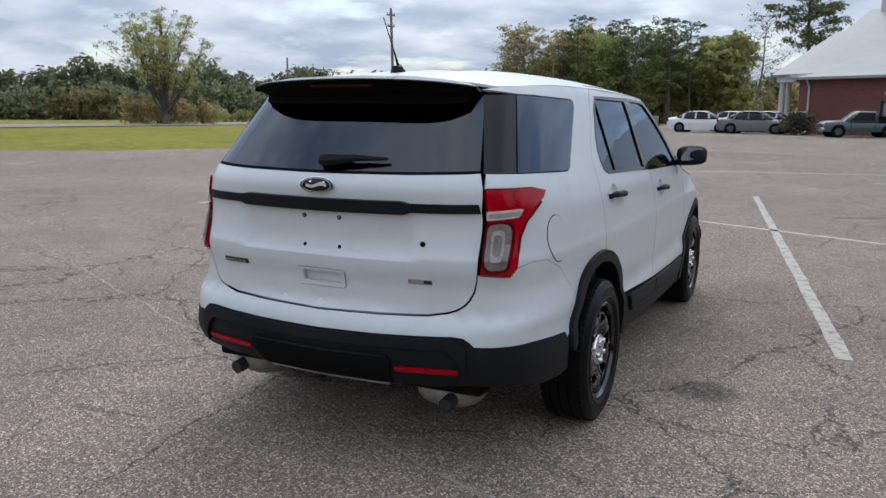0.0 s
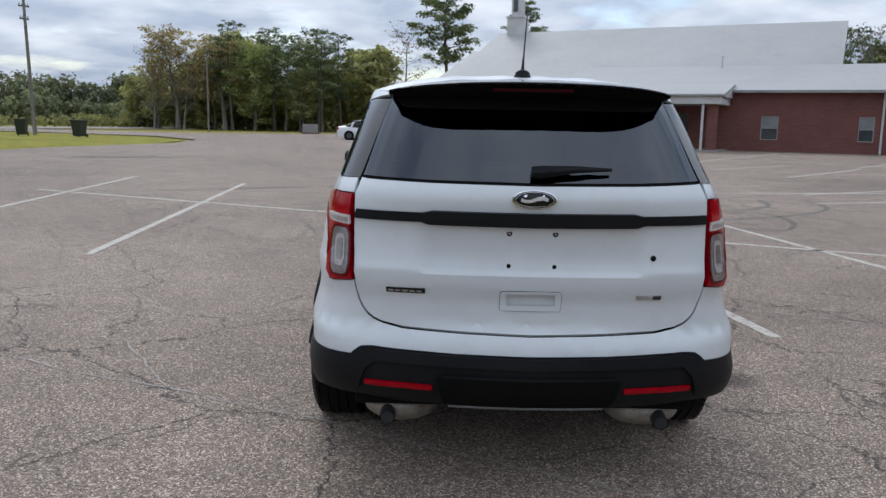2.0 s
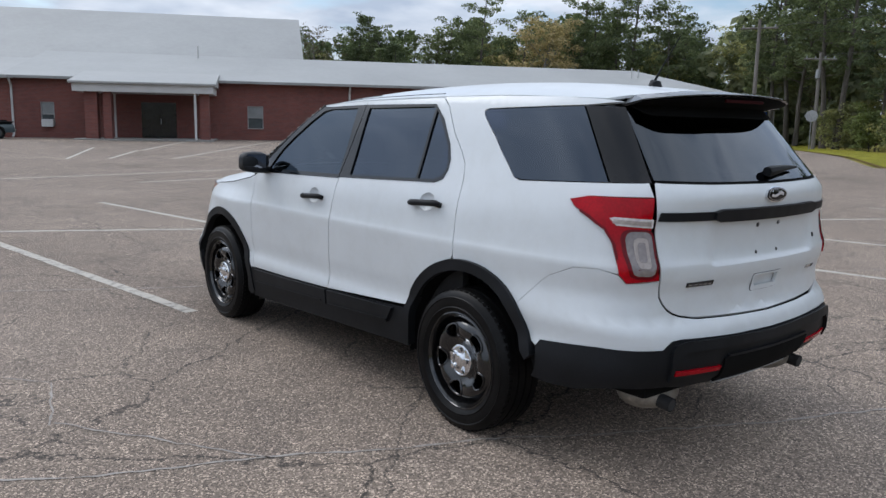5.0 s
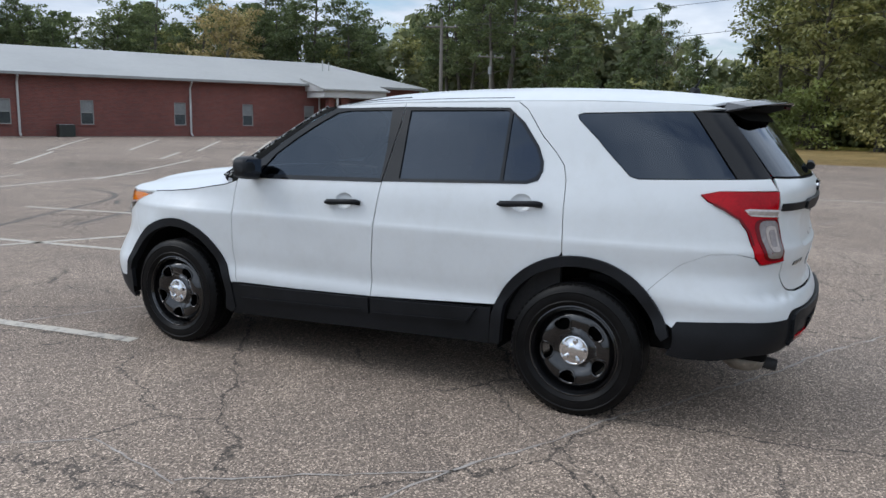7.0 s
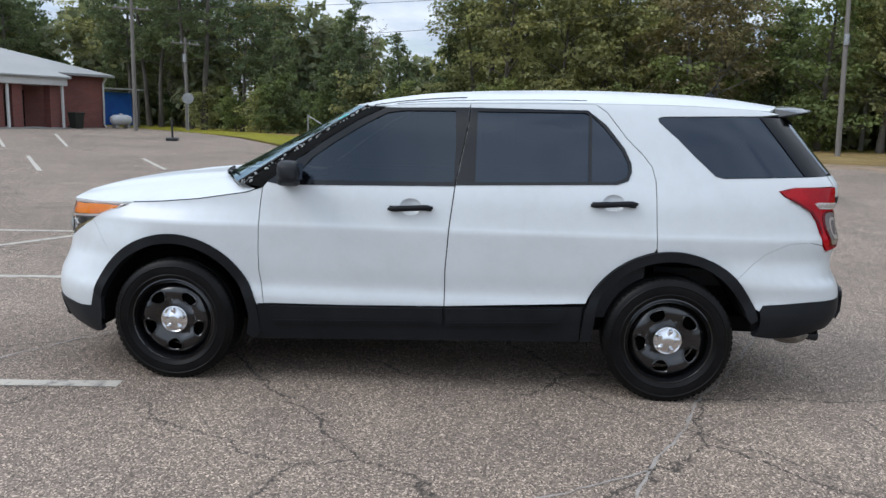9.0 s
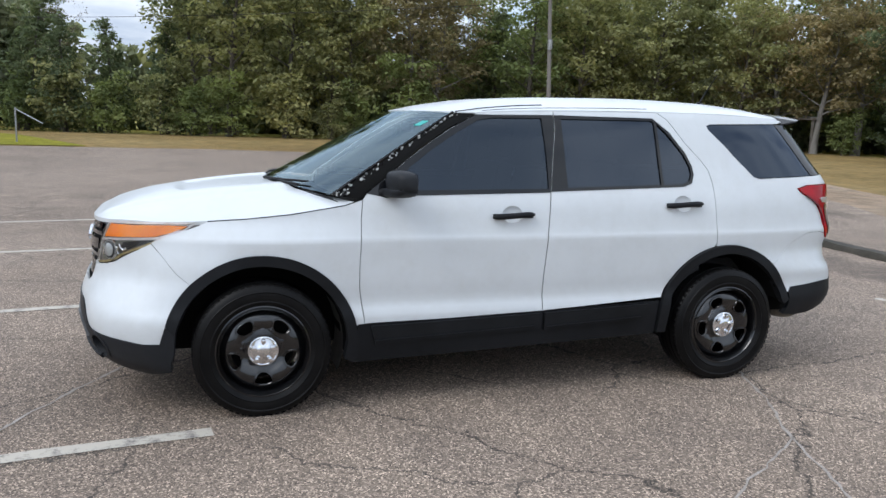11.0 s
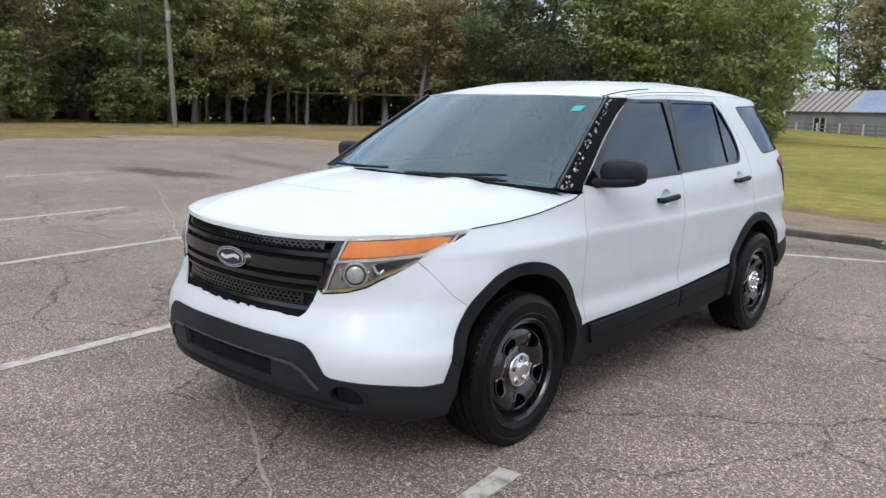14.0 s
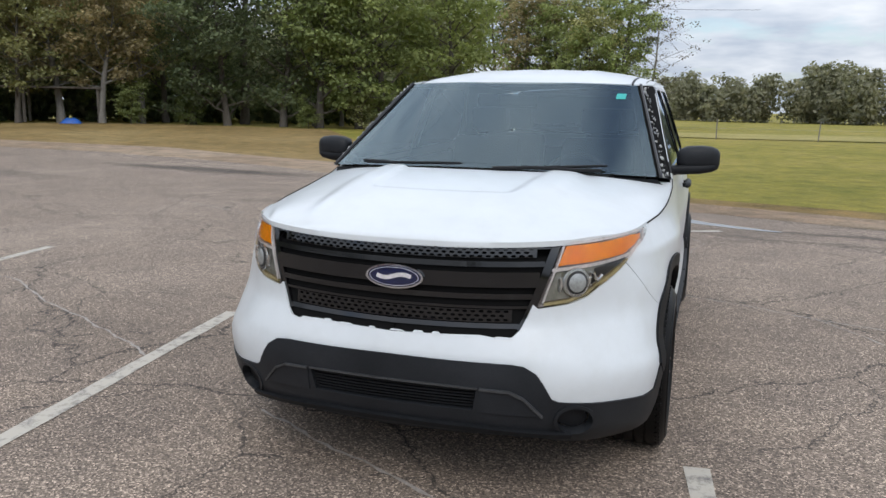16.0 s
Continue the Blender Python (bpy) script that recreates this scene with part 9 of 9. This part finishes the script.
def barn():
    t = thing("barn", pose(12.4, -80.8, gz(12.4, -80.8), 0, 0, -29), "tan and grey barn with a bluish, partly rusted metal roof", "barn")
    L, W, E, R = 19.0, 5.2, 2.75, 4.75
    bm = bmesh.new()
    for y in (0, -W):
        box(bm, 0, L, y - 0.06, y + 0.06, 0, E)
    part("side_wall", bm, M_SHEDWALL, t, "grey boarded side wall")
    bm = bmesh.new()
    # gable end with an open doorway
    pts = [(0, 0.08), (0, 0), (0, 0)]
    shape = [(-W, 0), (-W, E), (-W / 2, R), (0, E), (0, 0), (-1.5, 0), (-1.5, 2.1), (-3.2, 2.1), (-3.2, 0)]
    f = [bm.verts.new((0, y, z)) for y, z in shape]
    b = [bm.verts.new((0.12, y, z)) for y, z in shape]
    bm.faces.new(f)
    bm.faces.new(b[::-1])
    for i in range(len(shape)):
        j = (i + 1) % len(shape)
        bm.faces.new((f[i], b[i], b[j], f[j]))
    bmesh.ops.recalc_face_normals(bm, faces=bm.faces)
    part("gable_wall", bm, M_BARNWALL, t)
    for s in (0, 1):
        bm = bmesh.new()
        y0, y1 = (0.35, -W / 2) if s == 0 else (-W - 0.35, -W / 2)
        q = [(-0.3, y0, E - 0.2), (10.2, y0, E - 0.2), (10.2, y1, R + 0.05), (-0.3, y1, R + 0.05)]
        v = [bm.verts.new(p) for p in q] + [bm.verts.new((p[0], p[1], p[2] + 0.08)) for p in q]
        bm.faces.new(v[:4][::-1])
        bm.faces.new(v[4:])
        for i in range(4):
            j = (i + 1) % 4
            bm.faces.new((v[i], v[j], v[4 + j], v[4 + i]))
        bmesh.ops.recalc_face_normals(bm, faces=bm.faces)
        roof_half = part("roof", bm, M_BARNROOF, t)
        # older tin sheets with rusted laps
        x, k = 10.2, 0
        while x < L + 0.2:
            w = 0.62 if k % 2 == 0 else 0.30
            bm = bmesh.new()
            v = [bm.verts.new((x + a * w, y0 + (y1 - y0) * b, E - 0.2 + (R + 0.25 - E) * b + h)) for h in (0.0, 0.06 + 0.012 * (k % 2)) for a, b in ((0, 0), (1, 0), (1, 1), (0, 1))]
            bm.faces.new(v[:4][::-1])
            bm.faces.new(v[4:])
            for i in range(4):
                j = (i + 1) % 4
                bm.faces.new((v[i], v[j], v[4 + j], v[4 + i]))
            bmesh.ops.recalc_face_normals(bm, faces=bm.faces)
            part("tin_sheet", bm, M_RUSTLAP if k % 2 else M_TIN, roof_half, "rusted tin sheet" if k % 2 else "")
            x, k = x + w, k + 1
    # Flat panel on the uncut boards; the opening's shade is its colour.
    part("doorway", boxes((13.0, 14.6, 0.03, 0.075, 0, 1.9)), M_DARKDOOR, t, "dark panel in place of an open doorway")
    for x in (12.92, 13.75, 14.62):
        part("door_post", boxes((x - 0.07, x + 0.07, 0.02, 0.12, 0, 2.0)), M_TRIM, t)
    part("stall_rail", boxes((0.05, 0.1, -3.2, -1.5, 0.5, 0.6), (0.05, 0.1, -3.2, -1.5, 0.9, 1.0), (0.05, 0.1, -3.2, -1.5, 0.15, 0.25)), M_POLE, t)
    f = thing("field_fence", pose(12.4, -80.8, gz(12.4, -80.8), 0, 0, -29), "weathered wooden rail fence beside the barn", "fence")
    for i in range(13):
        part("post", boxes((0.6 + i * 1.5, 0.72 + i * 1.5, 1.4, 1.52, 0, 1.4)), M_POLE if i % 2 else M_TRIM, f)
    for z in (0.35, 0.75, 1.15):
        part("rail", boxes((0.6, 18.7, 1.36, 1.4, z, z + 0.12)), M_POLE, f)


def wire_fence():
    t = thing("wire_fence", pose(0, -36.6, gz(0, -36.6)), "thin weathered post and wire fence along the hay field", "fence")
    rng = random.Random(2)
    for i in range(13):
        x = -52 + i * 4.6
        part("post", tube(bmesh.new(), [(x, 0, -0.2), (x + rng.uniform(-0.06, 0.06), 0, rng.uniform(0.85, 1.05))], 0.028, 6), M_POLE, t)
    for z in (0.45, 0.85):
        part("wire", tube(bmesh.new(), [(-52, 0.06, z), (3.2, 0.06, z)], 0.004, 4), M_STEEL, t)


def propane_tank():
    t = thing("propane_tank", pose(45.6, 24.4, gz(45.9, 25), 0, 0, -30) @ Matrix.Diagonal((0.8, 0.72, 0.72, 1)), "white horizontal propane tank beside a blue shed", "tank")
    bm = bmesh.new()
    n = [(-0.95, 0.02), (-0.92, 0.2), (-0.8, 0.36), (-0.6, 0.45), (0.6, 0.45), (0.8, 0.36), (0.92, 0.2), (0.95, 0.02)]
    tube(bm, [(x, 0, 0.75) for x, r in n], [r for x, r in n], 18)
    part("shell", bm, M_TANK, t, smooth=50)
    for x in (-0.55, 0.55):
        part("saddle", boxes((x - 0.1, x + 0.1, -0.3, 0.3, 0, 0.38)), M_CONC, t)
    part("dome", boxes((-0.15, 0.15, -0.12, 0.12, 1.18, 1.32), bevel=0.04), M_TANK, t)


def blue_shed():
    t = thing("blue_shed", pose(51.5, 28.6, gz(51, 28), 0, 0, -26), "open shed hung with a bright blue tarpaulin", "shed")
    part("tarpaulin", boxes((-1.6, 1.6, -1.2, 1.2, 0.1, 2.45), bevel=0.05), M_BLUE, t, "bright blue tarpaulin")
    part("roof", boxes((-2.2, 2.2, -1.8, 1.8, 2.6, 2.72), bevel=0.02), M_ROOF, t)
    for x in (-1.9, 1.9):
        for y in (-1.5, 1.5):
            part("post", boxes((x - 0.06, x + 0.06, y - 0.06, y + 0.06, 0, 2.6)), M_POLE, t)


def small_things():
    t = thing("bar_gate", pose(30.2, 8.2, gz(30.2, 8.2), 0, 0, 70), "grey pipe post with a sloping brace on the verge", "frame")
    bm = bmesh.new()
    tube(bm, [(0, 0, 0), (0, 0, 1.35)], 0.035, 8)
    part("post", bm, M_STEEL, t)
    for s in (-1,):
        bm = bmesh.new()
        tube(bm, [(0, 0, 1.3), (s * 1.1, 0, 0.75)], 0.022, 6)
        part("brace", bm, M_STEEL, t)
    t = thing("sign_post", pose(43.2, 18.9, gz(43, 19), 0, 0, 20), "round grey road sign seen from behind on a post", "sign")
    bm = bmesh.new()
    tube(bm, [(0, 0, 0), (0, 0, 2.2)], 0.03, 6)
    part("post", bm, M_STEEL, t)
    bm = bmesh.new()
    tube(bm, [(-0.02, 0, 2.0), (0.02, 0, 2.0)], 0.36, 8)
    part("panel", bm, M_STEEL, t)
    t = thing("sign_stand", pose(29.7, 14.3, gz(29.7, 14.3), 0, 0, 20), "dark sign stand with a short post on the asphalt edge", "stand")
    part("plate", boxes((-0.6, 0.6, -0.25, 0.25, 0, 0.12), bevel=0.03), M_WIRE, t)
    bm = bmesh.new()
    tube(bm, [(0.2, 0, 0.1), (0.2, 0, 0.95)], 0.05, 8)
    part("post", bm, M_WIRE, t)
    t = thing("entrance_sign", pose(-14.1, 73.6, gz(-14, 73), 0, 0, 10), "low pale concrete sign block on a brick base", "sign")
    part("panel", boxes((-0.75, 0.75, -0.18, 0.18, 0.12, 0.95), bevel=0.03), M_CONC, t)
    part("base", boxes((-0.9, 0.9, -0.3, 0.3, -0.05, 0.12), bevel=0.02), M_BRICK, t)
    t = thing("blue_tarpaulin", pose(31.5, -29.5, gz(31, -29), 0, 0, 30) @ Matrix.Diagonal((0.8, 0.8, 0.75, 1)), "crumpled bright blue tarpaulin lying at the wood edge", "tarpaulin")
    fold = random.Random(9)
    dents = [[fold.uniform(-0.05, 0.05) for _ in range(17)] for _ in range(9)]
    bm = grid_mesh(lambda u, v: Vector(((u - 0.5) * 1.3, (v - 0.5) * 0.9, 0.01 + 0.42 * math.sin(math.pi * u) ** 0.6 * math.sin(math.pi * v) ** 0.7 * (1 + 2.0 * dents[round(v * 8)][round(u * 16)]))), 16, 8)
    part("sheet", bm, M_BLUE, t, smooth=30)
    t = thing("bush", pose(0.05, 44.6, gz(0, 44)), "dense grey-brown bush at the hall corner", "bush")
    rn = np.random.default_rng(4)
    cs = [(rn.normal(0, 0.40), rn.normal(0, 0.40), rn.uniform(0.15, 1.05)) for _ in range(46)]
    crown_mesh("foliage", leaves(rn, cs, [0.34] * 46, 7000, 0.055, 0.9), M_TWIG, t)
    bm = bmesh.new()
    tube(bm, [(0, 0, -0.1), (0, 0, 1.0)], [0.08, 0.03], 7)
    part("stem", bm, M_BARK, t)
    t = thing("lean_to", pose(36.0, -31.0, gz(36, -31), 0, 0, 40), "dark open-sided lean-to under the trees", "shed")
    part("roof", boxes((-4, 4, -1.5, 1.5, 1.9, 2.0)), M_BARK, t)
    for x in (-3.8, 0, 3.8):
        part("post", boxes((x - 0.07, x + 0.07, -1.4, -1.26, 0, 1.9)), M_BARK, t)
        part("post", boxes((x - 0.07, x + 0.07, 1.26, 1.4, 0, 1.9)), M_BARK, t)


barn()
wire_fence()
propane_tank()
blue_shed()
small_things()

# ---- spare trees that were never planted ----
for kind in KINDS.values():
    for src in kind:
        if src.name not in USED:
            for o in (*src.children_recursive, src):
                bpy.data.objects.remove(o)
